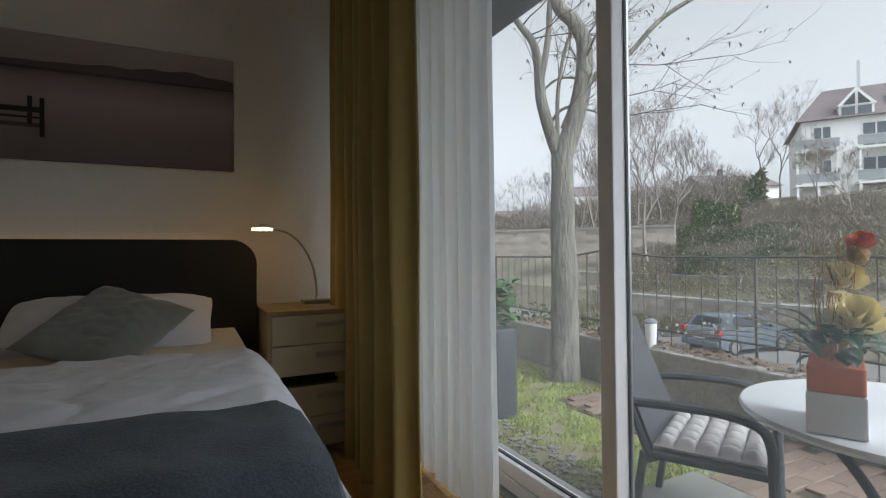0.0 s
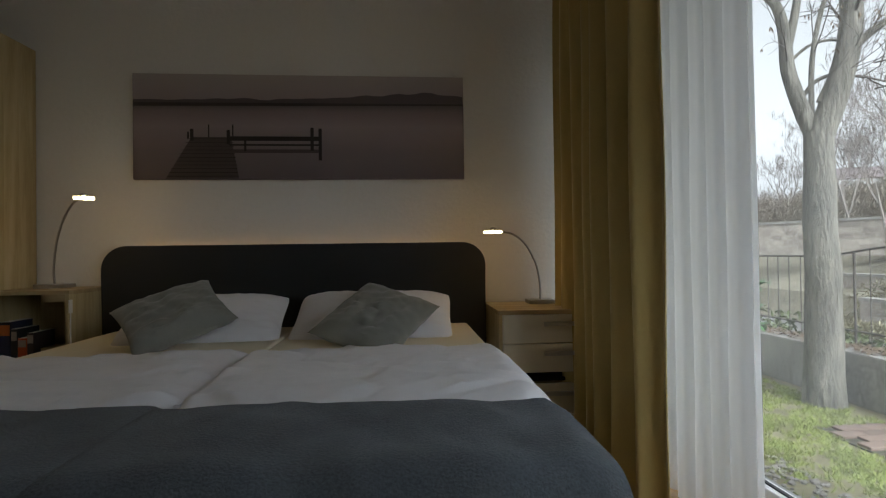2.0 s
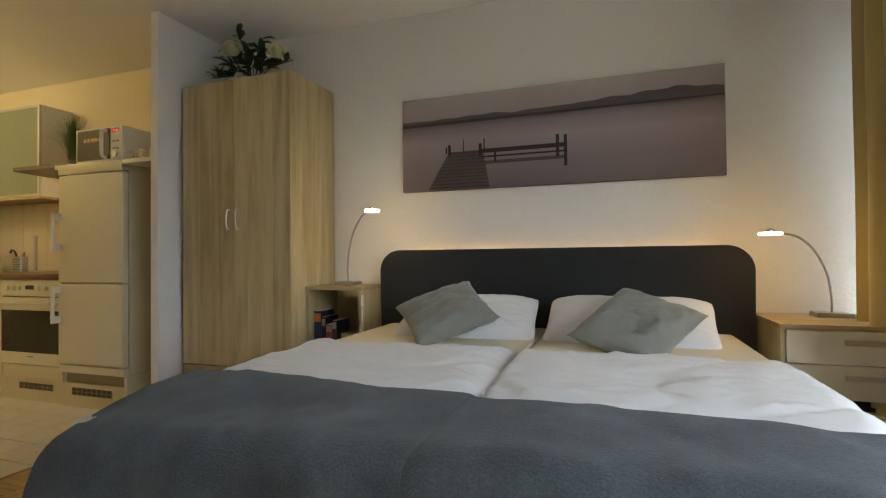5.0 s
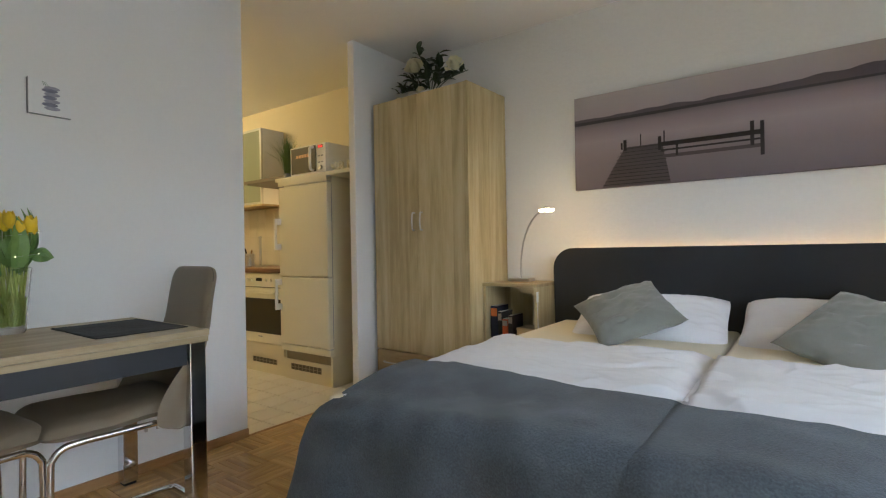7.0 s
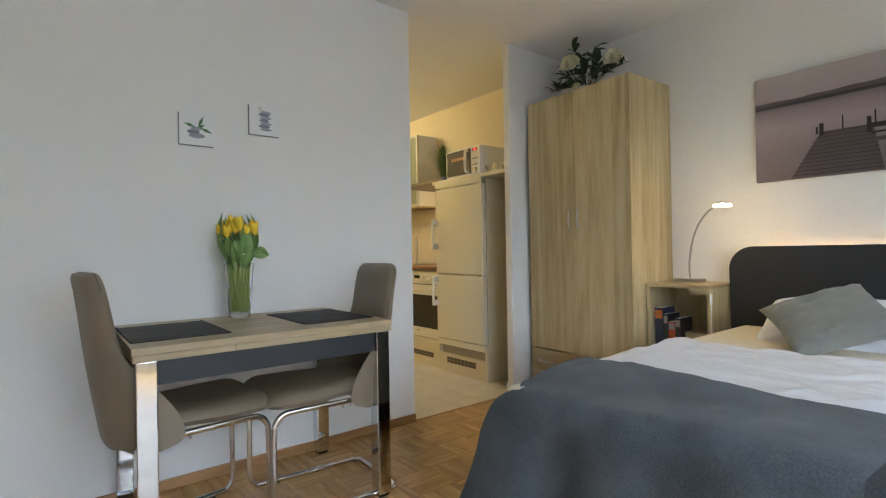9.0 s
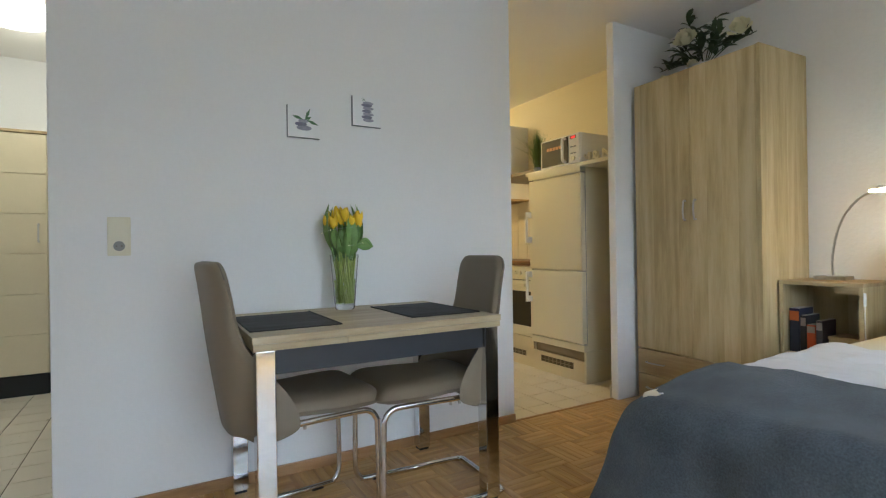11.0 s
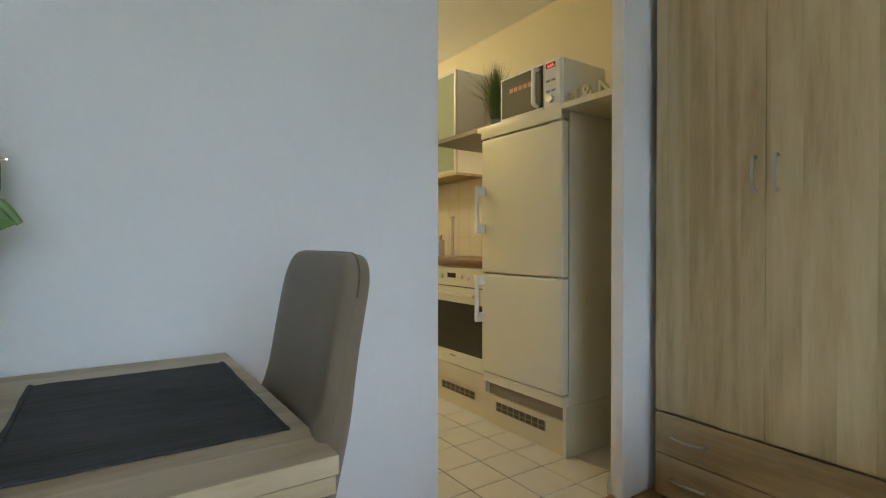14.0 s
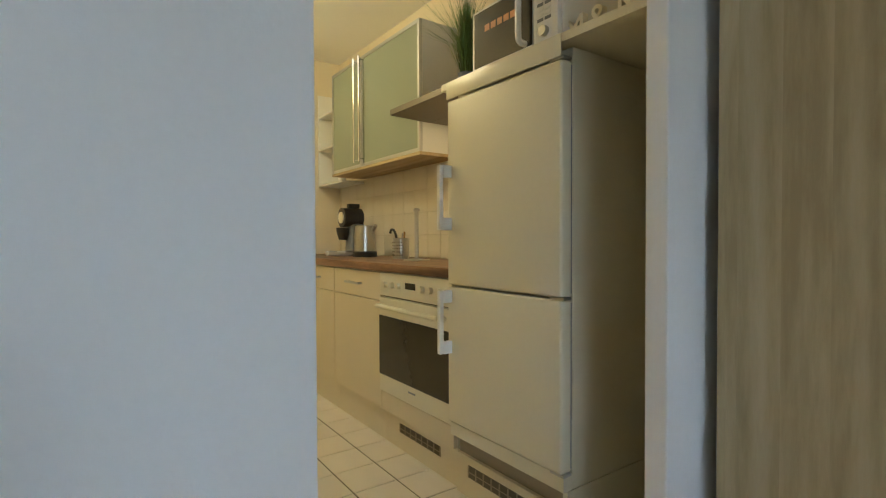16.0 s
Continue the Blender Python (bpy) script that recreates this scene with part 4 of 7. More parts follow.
for y0, y1 in ((-3.05, -2.722), (-2.430, -2.105)):
    pm = thing("placemat", "black woven placemat lying on the table", "placemat", (0.37, (y0 + y1) / 2, TTOP), group="placemats")

    def cloth(u, v, y0=y0, y1=y1):
        return (0.140 + 0.462 * u, y0 + (y1 - y0) * v + 0.003 * wob(u * 6, v, y0), TTOP + 0.0035 + 0.0012 * wob(u * 9, v * 9, y0))
    part("weave", S(cloth, 30, 20, 0.003), MATCLOTH, pm)
    for yh in (y0 + 0.001, y1 - 0.008):
        part("hem", B(0.141, 0.601, yh, yh + 0.007, TTOP + 0.0007, TTOP + 0.006, bevel=0.0015), MATCLOTH, pm)

# vase with tulips
VX, VY = 0.135, -2.555
vs = thing("tulip_vase", "clear glass vase of yellow tulips with fairy lights", "vase", (VX, VY, 0.7515))
vg = part("glass", L([(0.040, 0), (0.047, 0.008), (0.050, 0.05), (0.058, 0.15), (0.067, 0.255), (0.064, 0.256), (0.054, 0.15), (0.046, 0.05), (0.043, 0.026), (0.0, 0.024)], (VX, VY, 0.752), 32), VASE, vs, "thick clear glass", smooth=True)
vg.visible_shadow = False
vw = part("water", L([(0.0, 0.0265), (0.0425, 0.0266), (0.0455, 0.05), (0.0525, 0.14), (0.0, 0.1401)], (VX, VY, 0.752), 24), clear("water", (0.985, 1.0, 0.95), 0, 1.33), vs)
vw.visible_shadow = False
rnd = random.Random(7)
for i in range(17):
    a = i * 2.4
    rr = 0.074 * math.sqrt((i + 0.5) / 17)
    tip = Vector((max(VX + rr * math.cos(a), 0.035), VY + rr * math.sin(a) * 1.05, 1.188 - 0.5 * rr + rnd.uniform(-0.025, 0.025)))
    foot = Vector((VX + 0.030 * math.cos(a + 0.9), VY + 0.030 * math.sin(a + 0.9), 0.785))
    mid_ = foot.lerp(tip, 0.55)
    st = part("stem", T([foot, foot.lerp(mid_, 0.5), mid_], 0.0042, seg=6, steps=4), STEMW, vs)
    part("stalk", T([mid_, mid_.lerp(tip, 0.5), tip], 0.0042, seg=6, steps=4), STEMG, st)
    bm = bmesh.new()
    d = (tip - foot).normalized()
    q = Vector((0, 0, 1)).rotation_difference(d)

    def bud(u, v, tip=tip, q=q, i=i):
        a = 2 * math.pi * u
        r = 0.0205 * math.sin(math.pi * (0.06 + 0.70 * v)) ** 0.8 * (1 + 0.07 * math.cos(3 * a + i))
        p = tip + q @ Vector((r * math.cos(a), r * math.sin(a), -0.012 + 0.058 * v + 0.009 * math.cos(3 * a + i) * v ** 3))
        return (max(p.x, 0.006), p.y, p.z)
    sheet_of(bm, bud, 18, 8)
    part("bloom", bm, YELLOW, vs, "yellow tulip bloom", smooth=True)
for i in range(30):
    a = rnd.uniform(0, 6.28)
    b0 = Vector((VX + 0.03 * math.cos(a), VY + 0.03 * math.sin(a), rnd.uniform(0.97, 1.04)))
    tip = Vector((max(0.02, VX + rnd.uniform(0.04, 0.085) * math.cos(a)), VY + rnd.uniform(0.035, 0.082) * math.sin(a), rnd.uniform(1.12, 1.25)))
    part("leaf", leaf(bmesh.new(), b0, tip, rnd.uniform(0.040, 0.060), Vector((math.cos(a), math.sin(a), 0.2)), 0.3, 6), STEMG, vs)
for i in range(16):
    a = i * 1.37
    part("stem", T([(VX + 0.034 * math.cos(a), VY + 0.034 * math.sin(a), 0.782), (VX + 0.030 * math.cos(a + 1.0), VY + 0.030 * math.sin(a + 1.0), 0.90), (VX + 0.042 * math.cos(a + 1.6), VY + 0.042 * math.sin(a + 1.6), 1.05)], 0.0036, seg=6, steps=4), STEMW, vs)
for i in range(46):
    a, rr = i * 2.4, 0.036 * math.sqrt((i + 0.5) / 46)
    p = Vector((VX + rr * math.cos(a), VY + rr * math.sin(a), rnd.uniform(0.786, 0.875)))
    part("cut_leaf", leaf(bmesh.new(), p, p + Vector((rnd.uniform(-0.007, 0.007), rnd.uniform(-0.007, 0.007), rnd.uniform(0.015, 0.035))), rnd.uniform(0.006, 0.012), n=3), STEMW, vs)
part("drooping_leaf", tube(leaf(bmesh.new(), (VX + 0.03, VY + 0.05, 1.05), (VX + 0.05, VY + 0.125, 1.045), 0.058, Vector((1, 0, 0.4))), [(VX + 0.03, VY + 0.05, 1.05), (VX + 0.045, VY + 0.09, 1.078), (VX + 0.05, VY + 0.122, 1.042)], 0.012, seg=7, r1=0.006), STEMG, vs)
wire = [Vector((VX + 0.07 * math.cos(k * 0.9), VY + 0.10 * math.sin(k * 0.9), 1.05 + 0.012 * k)) for k in range(14)]
wire = [Vector((max(p.x, 0.02), p.y, p.z)) for p in wire]
wr = part("fairy_wire", T(wire, 0.0006, seg=4, steps=4), STEEL, vs)
for p in wire:
    part("fairy_light", ball(bmesh.new(), p, 0.0016, 1), FAIRY, wr)
vs.location.z += TTOP + 0.0003 - 0.7515

# two small canvas pictures
STONE = mk("printed_stone", (0.20, 0.20, 0.27), 0.7, var=0.3, big=30, fine=90, bump=0)
STONE2 = mk("printed_stone_light", (0.33, 0.33, 0.40), 0.7, var=0.3, big=30, fine=90, bump=0)
PLEAF = mk("printed_leaf", (0.10, 0.20, 0.10), 0.7, var=0.3, bump=0)


def oval(y, z, ry, rz):
    return [(y + ry * math.cos(2 * math.pi * k / 20), z + rz * math.sin(2 * math.pi * k / 20)) for k in range(20)]


def small_picture(y0, z0, label):
    p = thing("small_picture", label, "picture", (0.0, y0 + 0.075, z0), group="small pictures")
    part("canvas", B(0.0015, 0.016, y0, y0 + 0.15, z0, z0 + 0.148, bevel=0.001), mk("canvas_white", (0.80, 0.81, 0.82), 0.8, var=0.03), p)
    part("edge", B(0.0012, 0.0155, y0 - 0.003, y0 - 0.0002, z0 - 0.003, z0 + 0.148), mk("canvas_edge", (0.24, 0.25, 0.26), 0.8), p)
    part("edge", B(0.0012, 0.0155, y0, y0 + 0.15, z0 - 0.003, z0 - 0.0002), mk("canvas_edge", (0.24, 0.25, 0.26), 0.8), p)
    return p


p1 = small_picture(-2.779, 1.588, "small canvas print of stacked pebbles and bamboo leaves")
for y, z, a, b, m in ((0.075, 0.045, 0.036, 0.012, STONE2), (0.06, 0.062, 0.028, 0.010, STONE), (0.072, 0.078, 0.024, 0.009, STONE2)):
    part("pebble", prism(bmesh.new(), oval(-2.779 + y, 1.588 + z, a, b), 0.0162, 0.0176, "x"), m, p1)
for y, z, y2, z2 in ((0.08, 0.085, 0.105, 0.14), (0.07, 0.085, 0.018, 0.10), (0.085, 0.085, 0.145, 0.062), (0.08, 0.085, 0.11, 0.10)):
    d = Vector((y2 - y, z2 - z)).normalized()
    n = Vector((-d.y, d.x)) * 0.0075
    part("bamboo_leaf", prism(bmesh.new(), [(-2.779 + a, 1.588 + b) for a, b in ((y, z), ((y + y2) / 2 + n.x, (z + z2) / 2 + n.y), (y2, z2), ((y + y2) / 2 - n.x, (z + z2) / 2 - n.y))], 0.0178, 0.0186, "x"), PLEAF, p1)
p2 = small_picture(-2.459, 1.676, "small canvas print of a pebble tower")
for i, z in enumerate((0.030, 0.045, 0.060, 0.075, 0.090, 0.105, 0.116)):
    part("pebble", prism(bmesh.new(), oval(-2.459 + 0.078 + 0.004 * (-1) ** i, 1.676 + z, 0.029 - 0.004 * (i == 3), 0.0085), 0.0162, 0.0172 + 0.0006 * (i % 2), "x"), STONE if i % 2 else STONE2, p2)
for k in (-1, 0, 1):
    part("twig", prism(bmesh.new(), [(-2.459 + 0.06 + 0.008 * k, 1.80), (-2.459 + 0.062 + 0.008 * k, 1.80), (-2.459 + 0.052 + 0.004 * k, 1.818), (-2.459 + 0.051 + 0.004 * k, 1.818)], 0.0175, 0.0182, "x"), PLEAF, p2)

# light switch over a socket
so = thing("switch_and_socket", "white light switch above a wall socket", "wall socket", (0.0, -3.45, 1.04))
part("frame", B(0.0008, 0.010, -3.492, -3.412, 1.038, 1.194, bevel=0.003), ENAMEL, so)
part("rocker", B(0.0102, 0.014, -3.482, -3.422, 1.125, 1.186, bevel=0.002), ENAMEL, so)
plate = part("socket_plate", B(0.0102, 0.013, -3.482, -3.422, 1.046, 1.107, bevel=0.002), ENAMEL, so)
# Flat grey disc and dark dots paint the shade of the socket's recess and holes.
part("socket_well", prism(bmesh.new(), oval(-3.452, 1.0765, 0.020, 0.020), 0.0131, 0.0138, "x"), mk("socket_shadow_grey", (0.22, 0.22, 0.205), 0.5), plate)
for dy in (-0.009, 0.009):
    part("socket_hole", prism(bmesh.new(), oval(-3.452 + dy, 1.0765, 0.003, 0.003), 0.0139, 0.0143, "x"), DARKV, plate)

# ---- kitchen ----
fg = thing("fridge", "cream white fridge-freezer with two doors", "fridge", (-0.66, -0.2, 0.245))
FX0, FX1 = -0.957, -0.352
part("body", B(FX0, FX1, -0.478, 0.07, 0.2455, 1.66, bevel=0.006), ENAMEL, fg)
for z0, z1, hz in ((0.305, 0.858, (0.588, 0.845)), (0.867, 1.612, (1.088, 1.350))):
    d = part("door", B(FX0, FX1, -0.532, -0.482, z0, z1, bevel=0.010, seg=3), ENAMEL, fg, smooth=True)
    hd = part("handle", B(FX0 + 0.008, FX0 + 0.030, -0.592, -0.572, hz[0], hz[1], bevel=0.006), WHITEP, d)
    for z in (hz[0] + 0.025, hz[1] - 0.025):
        part("handle_post", B(FX0 + 0.010, FX0 + 0.030, -0.5725, -0.5315, z - 0.025, z + 0.025, bevel=0.003), WHITEP, hd)
    part("seal", B(FX0 + 0.01, FX1 - 0.004, -0.4822, -0.4782, z0 + 0.01, z1 - 0.01), GREYP, d)
part("top_trim", B(FX0, FX1, -0.5365, -0.5315, 1.6185, 1.688, bevel=0.002, seg=2), ENAMEL, fg, smooth=True)
part("badge", B(FX0 + 0.035, FX0 + 0.085, -0.5315, -0.5302, 1.636, 1.645), GREYP, fg)
for z in (0.3015, 0.8625, 1.617):
    part("hinge", B(FX1 - 0.05, FX1 + 0.006, -0.528, -0.49, z - 0.004, z + 0.004), STEEL, fg)
part("skirt", B(FX0, FX1, -0.520, -0.4785, 0.2456, 0.298, bevel=0.003), ENAMEL, fg)

bs = thing("plinth_cabinet", "low cream cabinet with ventilation grille under the fridge", "base cabinet", (-0.66, -0.2, 0))
part("side", B(FX1 - 0.02, FX1, -0.50, 0.07, 0.0005, 0.2445), ENAMEL, bs)
part("recess", B(FX0, FX1 - 0.0205, -0.47, 0.07, 0.0005, 0.2445), PLINTH, bs)
pl = part("plinth", B(FX0, FX1 - 0.0205, -0.487, -0.4705, 0.0005, 0.165), FRONT, bs)


def grille(x0, x1, y, z0, z1, parent):
    g = part("grille", B(x0, x1, y - 0.002, y - 0.0004, z0, z1), DARKV, parent, "dark ventilation grille")
    n = int((x1 - x0) / 0.045)
    for i in range(n + 1):
        x = x0 + (x1 - x0) * i / n
        part("bar", B(x - 0.003, x + 0.003, y - 0.005, y - 0.0022, z0, z1), PLINTH, g)
    part("bar", B(x0, x1, y - 0.0062, y - 0.0052, (z0 + z1) / 2 - 0.002, (z0 + z1) / 2 + 0.002), PLINTH, g)


grille(-0.875, -0.50, -0.487, 0.085, 0.135, pl)
bd = thing("shelf_board", "white board over fridge and niche", "shelf", (-0.6, -0.2, 1.66))
part("board", B(-1.0, -0.0165, -0.531, 0.07, 1.6615, 1.69, bevel=0.002), ENAMEL, bd)
part("support_panel", B(-0.033, -0.0165, -0.45, 0.07, 0.0005, 1.661), ENAMEL, bd)

mw = thing("microwave", "white microwave oven with dark glass door and red display", "microwave", (-0.67, -0.25, 1.69))
part("body", B(-0.895, -0.455, -0.40, -0.09, 1.698, 1.935, bevel=0.006), WHITEP, mw)
for x in (-0.87, -0.48):
    for y in (-0.37, -0.12):
        part("foot", L([(0.012, 0), (0.012, 0.0085)], (x, y, 1.6902), 10), BLACKP, mw)
dr = part("door", B(-0.893, -0.565, -0.424, -0.4005, 1.70, 1.932, bevel=0.004), WHITEP, mw)
gl = part("glass", B(-0.878, -0.568, -0.4265, -0.4243, 1.712, 1.921), DARKGLASS, dr, "dark glass door")
# Five amber squares paint a lamp's reflection onto the door glass.
for i in range(5):
    part("reflected_label", B(-0.815 + 0.035 * i, -0.788 + 0.035 * i, -0.4275, -0.4268, 1.838, 1.862), mk("amber_lamp_reflection", (0.45, 0.19, 0.05), 0.4, bump=0), gl)
part("handle", T([(-0.60, -0.426, 1.905), (-0.60, -0.455, 1.90), (-0.60, -0.460, 1.87), (-0.60, -0.460, 1.76), (-0.60, -0.455, 1.728), (-0.60, -0.426, 1.722)], 0.011, seg=8), WHITEP, dr, smooth=True)
pn = part("control_panel", B(-0.562, -0.457, -0.424, -0.4005, 1.70, 1.932, bevel=0.004), WHITEP, mw)
ds = part("display", B(-0.548, -0.486, -0.4262, -0.4242, 1.893, 1.918), DARKGLASS, pn)
for i, x in enumerate((-0.532, -0.517, -0.502)):
    part("digit", bx(B(x, x + 0.009, -0.4275, -0.4265, 1.898, 1.901), x, x + 0.002, -0.4275, -0.4265, 1.9012, 1.913), REDLED, ds)
for i in range(6):
    for j in range(2):
        part("button", B(-0.545 + 0.034 * j, -0.519 + 0.034 * j, -0.4258, -0.4242, 1.775 + 0.017 * i, 1.785 + 0.017 * i), GREYP if i % 3 == 0 else WHITEP, pn)
part("knob", tube(bmesh.new(), [(-0.51, -0.4242, 1.738), (-0.51, -0.442, 1.738)], 0.017, seg=18), STEEL, pn, smooth=True)

mw.location += Vector((0.055, -0.07, 0))
for i, (ch, x, y) in enumerate((("M", -0.425, -0.43), ("&", -0.315, -0.44), ("N", -0.215, -0.44))):
    cu = bpy.data.curves.new("letter", "FONT")
    cu.body, cu.size, cu.extrude, cu.bevel_depth = ch, 0.115, 0.012, 0.001
    tmp = bpy.data.objects.new("letter", cu)
    scene.collection.objects.link(tmp)
    me = bpy.data.meshes.new_from_object(tmp.evaluated_get(bpy.context.evaluated_depsgraph_get()))
    bpy.data.objects.remove(tmp)
    me.materials.clear()
    me.materials.append(ENAMEL)
    lt = tagged(new("decorative_letter", me), "white standing decorative letter on the board", "letter", "letters on the board")
    lt.matrix_world = pose(x, y, 1.6925, 90, 0, 0)

gp = thing("grass_plant", "artificial tuft of green grass in a small grey pot", "plant", (-0.945, -0.44, 1.69))
part("pot", L([(0.030, 0), (0.037, 0.05), (0.034, 0.05), (0.028, 0.01)], (-0.945, -0.44, 1.6905), 16), GREYP, gp, smooth=True)
GRASSY = mk("grass_blade", (0.10, 0.17, 0.035), 0.55, var=0.4, big=20, fine=60, bump=0)
rnd = random.Random(3)
bm = bmesh.new()
for i in range(420):
    a, s = rnd.uniform(0, 6.28), abs(rnd.gauss(0, 0.085))
    hgt = rnd.uniform(0.20, 0.36) * (1 - 1.1 * s)
    p0 = Vector((-0.945 + rnd.uniform(-0.022, 0.022), -0.44 + rnd.uniform(-0.022, 0.022), 1.735))
    p1 = p0 + Vector((s * math.cos(a) * 0.4, s * math.sin(a) * 0.4, hgt * 0.65))
    p2 = p0 + Vector((s * math.cos(a) * 1.3, s * math.sin(a) * 1.3, hgt))
    sd = Vector((math.sin(a), -math.cos(a), 0)) * 0.0016
    v = [bm.verts.new(q) for q in (p0 - sd, p0 + sd, p1 + sd, p1 - sd)]
    t = bm.verts.new(p2)
    bm.faces.new(v)
    bm.faces.new((v[3], v[2], t))
tagged(part("grass", bm, GRASSY, gp), kind="stuff")

# base units
def base_unit(x0, x1, label, drawers):
    u = thing("base_cabinet", label, "cabinet", ((x0 + x1) / 2, -0.2, 0), group="kitchen base cabinets")
    part("body", B(x0 + 0.001, x1 - 0.001, -0.478, 0.07, 0.17, 0.888), FRONT, u)
    z = 0.885
    for h in drawers:
        d = part("drawer" if h < 0.3 else "door", B(x0 + 0.002, x1 - 0.002, -0.498, -0.479, z - h, z - 0.004, bevel=0.0015), FRONT, u)
        xm = (x0 + x1) / 2
        if h < 0.3:
            part("handle", bx(bx(B(xm - 0.09, xm + 0.09, -0.528, -0.518, z - h / 2 - 0.006, z - h / 2 + 0.006, bevel=0.002), xm - 0.08, xm - 0.07, -0.519, -0.498, z - h / 2 - 0.005, z - h / 2 + 0.005), xm + 0.07, xm + 0.08, -0.519, -0.498, z - h / 2 - 0.005, z - h / 2 + 0.005), ALU, d)
        z -= h
    p = part("plinth", B(x0, x1, -0.47, -0.45, 0.0005, 0.168), FRONT, u)
    return u, p


base_unit(-2.20, -1.60, "cream kitchen base cabinet with drawer and door", (0.15, 0.56))
base_unit(-2.80, -2.202, "cream kitchen base cabinet with drawer and door", (0.15, 0.56))
base_unit(-3.40, -2.802, "cream kitchen corner cabinet with drawer and door", (0.15, 0.56))
ov = thing("oven", "built-in cream oven with dark glass door", "oven", (-1.28, -0.2, 0))
OX0, OX1 = -1.598, -0.962
part("body", B(OX0, OX1, -0.478, 0.07, 0.17, 0.888), ENAMEL, ov)
cp = part("control_panel", B(OX0 + 0.003, OX1 - 0.003, -0.505, -0.479, 0.765, 0.884, bevel=0.004), ENAMEL, ov)
part("clock_display", B(-1.34, -1.25, -0.5068, -0.5052, 0.815, 0.845), DARKGLASS, cp)
for x in (-1.53, -1.46, -1.40, -1.19, -1.12, -1.05, -1.0):
    part("knob", tube(bmesh.new(), [(x, -0.505, 0.825), (x, -0.523, 0.825)], 0.016, seg=14), ENAMEL, cp, smooth=True)
od = part("door", B(OX0 + 0.003, OX1 - 0.003, -0.508, -0.479, 0.272, 0.756, bevel=0.005), ENAMEL, ov)
part("glass", B(OX0 + 0.004, OX1 - 0.004, -0.5105, -0.5083, 0.360, 0.664), DARKGLASS, od, "dark oven glass")
part("handle", T([(OX0 + 0.05, -0.508, 0.715), (OX0 + 0.055, -0.545, 0.718), (OX0 + 0.1, -0.55, 0.718), (OX1 - 0.1, -0.55, 0.718), (OX1 - 0.055, -0.545, 0.718), (OX1 - 0.05, -0.508, 0.715)], 0.012, seg=8), ENAMEL, od, smooth=True)
part("badge", B(-1.31, -1.25, -0.5095, -0.5082, 0.325, 0.333), GREYP, od)
# Dark strips paint the shade in the gaps above and below the oven door.
for z0, z1 in ((0.7575, 0.7635), (0.2665, 0.2715)):
    part("gap", B(OX0 + 0.003, OX1 - 0.003, -0.4835, -0.4785, z0, z1), DARKV, ov, "dark shadow gap")
part("lower_panel", B(OX0 + 0.002, OX1 - 0.002, -0.498, -0.479, 0.172, 0.266, bevel=0.002), FRONT, ov)
op = part("plinth", B(OX0, OX1, -0.47, -0.45, 0.0005, 0.1695), FRONT, ov)
grille(-1.45, -1.10, -0.47, 0.085, 0.13, op)

wt = thing("worktop", "brown butcher-block kitchen worktop", "worktop", (-2.2, -0.2, 0.89))
for i in range(4):
    part("stave", B(-3.40, -0.962, -0.515 + 0.145 * i, -0.371 + 0.145 * i, 0.8895, 0.93, bevel=0.001), BUTCHER, wt)

wc = thing("wall_cabinet", "wall cabinet with two frosted green glass doors", "cabinet", (-2.3, -0.05, 1.55))
part("body", B(-2.92, -1.685, -0.178, 0.07, 1.552, 2.30), WHITEP, wc)
part("bottom_board", B(-2.925, -1.680, -0.199, 0.07, 1.533, 1.551), OAK_X, wc)
for x0, x1, hx in ((-2.92, -2.427, -2.465), (-2.423, -1.685, -2.385)):
    d = part("door", bx(bx(bx(B(x0, x0 + 0.02, -0.20, -0.179, 1.553, 2.30), x1 - 0.02, x1, -0.20, -0.179, 1.553, 2.30), x0 + 0.02, x1 - 0.02, -0.20, -0.179, 1.553, 1.573), x0 + 0.02, x1 - 0.02, -0.20, -0.179, 2.28, 2.30), ALU, wc)
    part("glass", B(x0 + 0.0205, x1 - 0.0205, -0.196, -0.188, 1.5735, 2.2795), FROST, d, "frosted green glass")
    hd = part("handle", T([(hx, -0.235, 1.58), (hx, -0.235, 2.29)], 0.007, seg=10), CHROME, d, smooth=True)
    for z in (1.60, 2.27):
        part("handle_post", T([(hx, -0.235, z), (hx, -0.20, z)], 0.005, seg=8), CHROME, hd)

cs = thing("corner_shelf", "small white open corner shelf with utensils", "shelf", (-3.1, 0.0, 1.5))
for z in (1.50, 1.80, 2.08):
    part("shelf_plate", B(-3.415, -2.926, -0.12, 0.07, z, z + 0.016, bevel=0.002), WHITEP, cs)
part("side_plate", B(-3.415, -3.40, -0.12, 0.069, 1.5165, 2.28), WHITEP, cs)
cp2 = thing("utensil_cup", "white cup with scissors and orange-handled utensils", "cup", (-3.02, -0.08, 1.5165))
part("cup", L([(0.03, 0), (0.034, 0.10), (0.030, 0.10), (0.026, 0.01)], (-3.02, -0.08, 1.517), 18), WHITEP, cp2, smooth=True)
for i, m in enumerate((ORANGEF, BLACKP, STEEL, ORANGEF)):
    part("utensil", T([(-3.02 + 0.008 * (i - 1.5), -0.08, 1.56), (-3.02 + 0.024 * (i - 1.5), -0.085, 1.66 + 0.012 * i)], 0.006, seg=6), m, cp2)

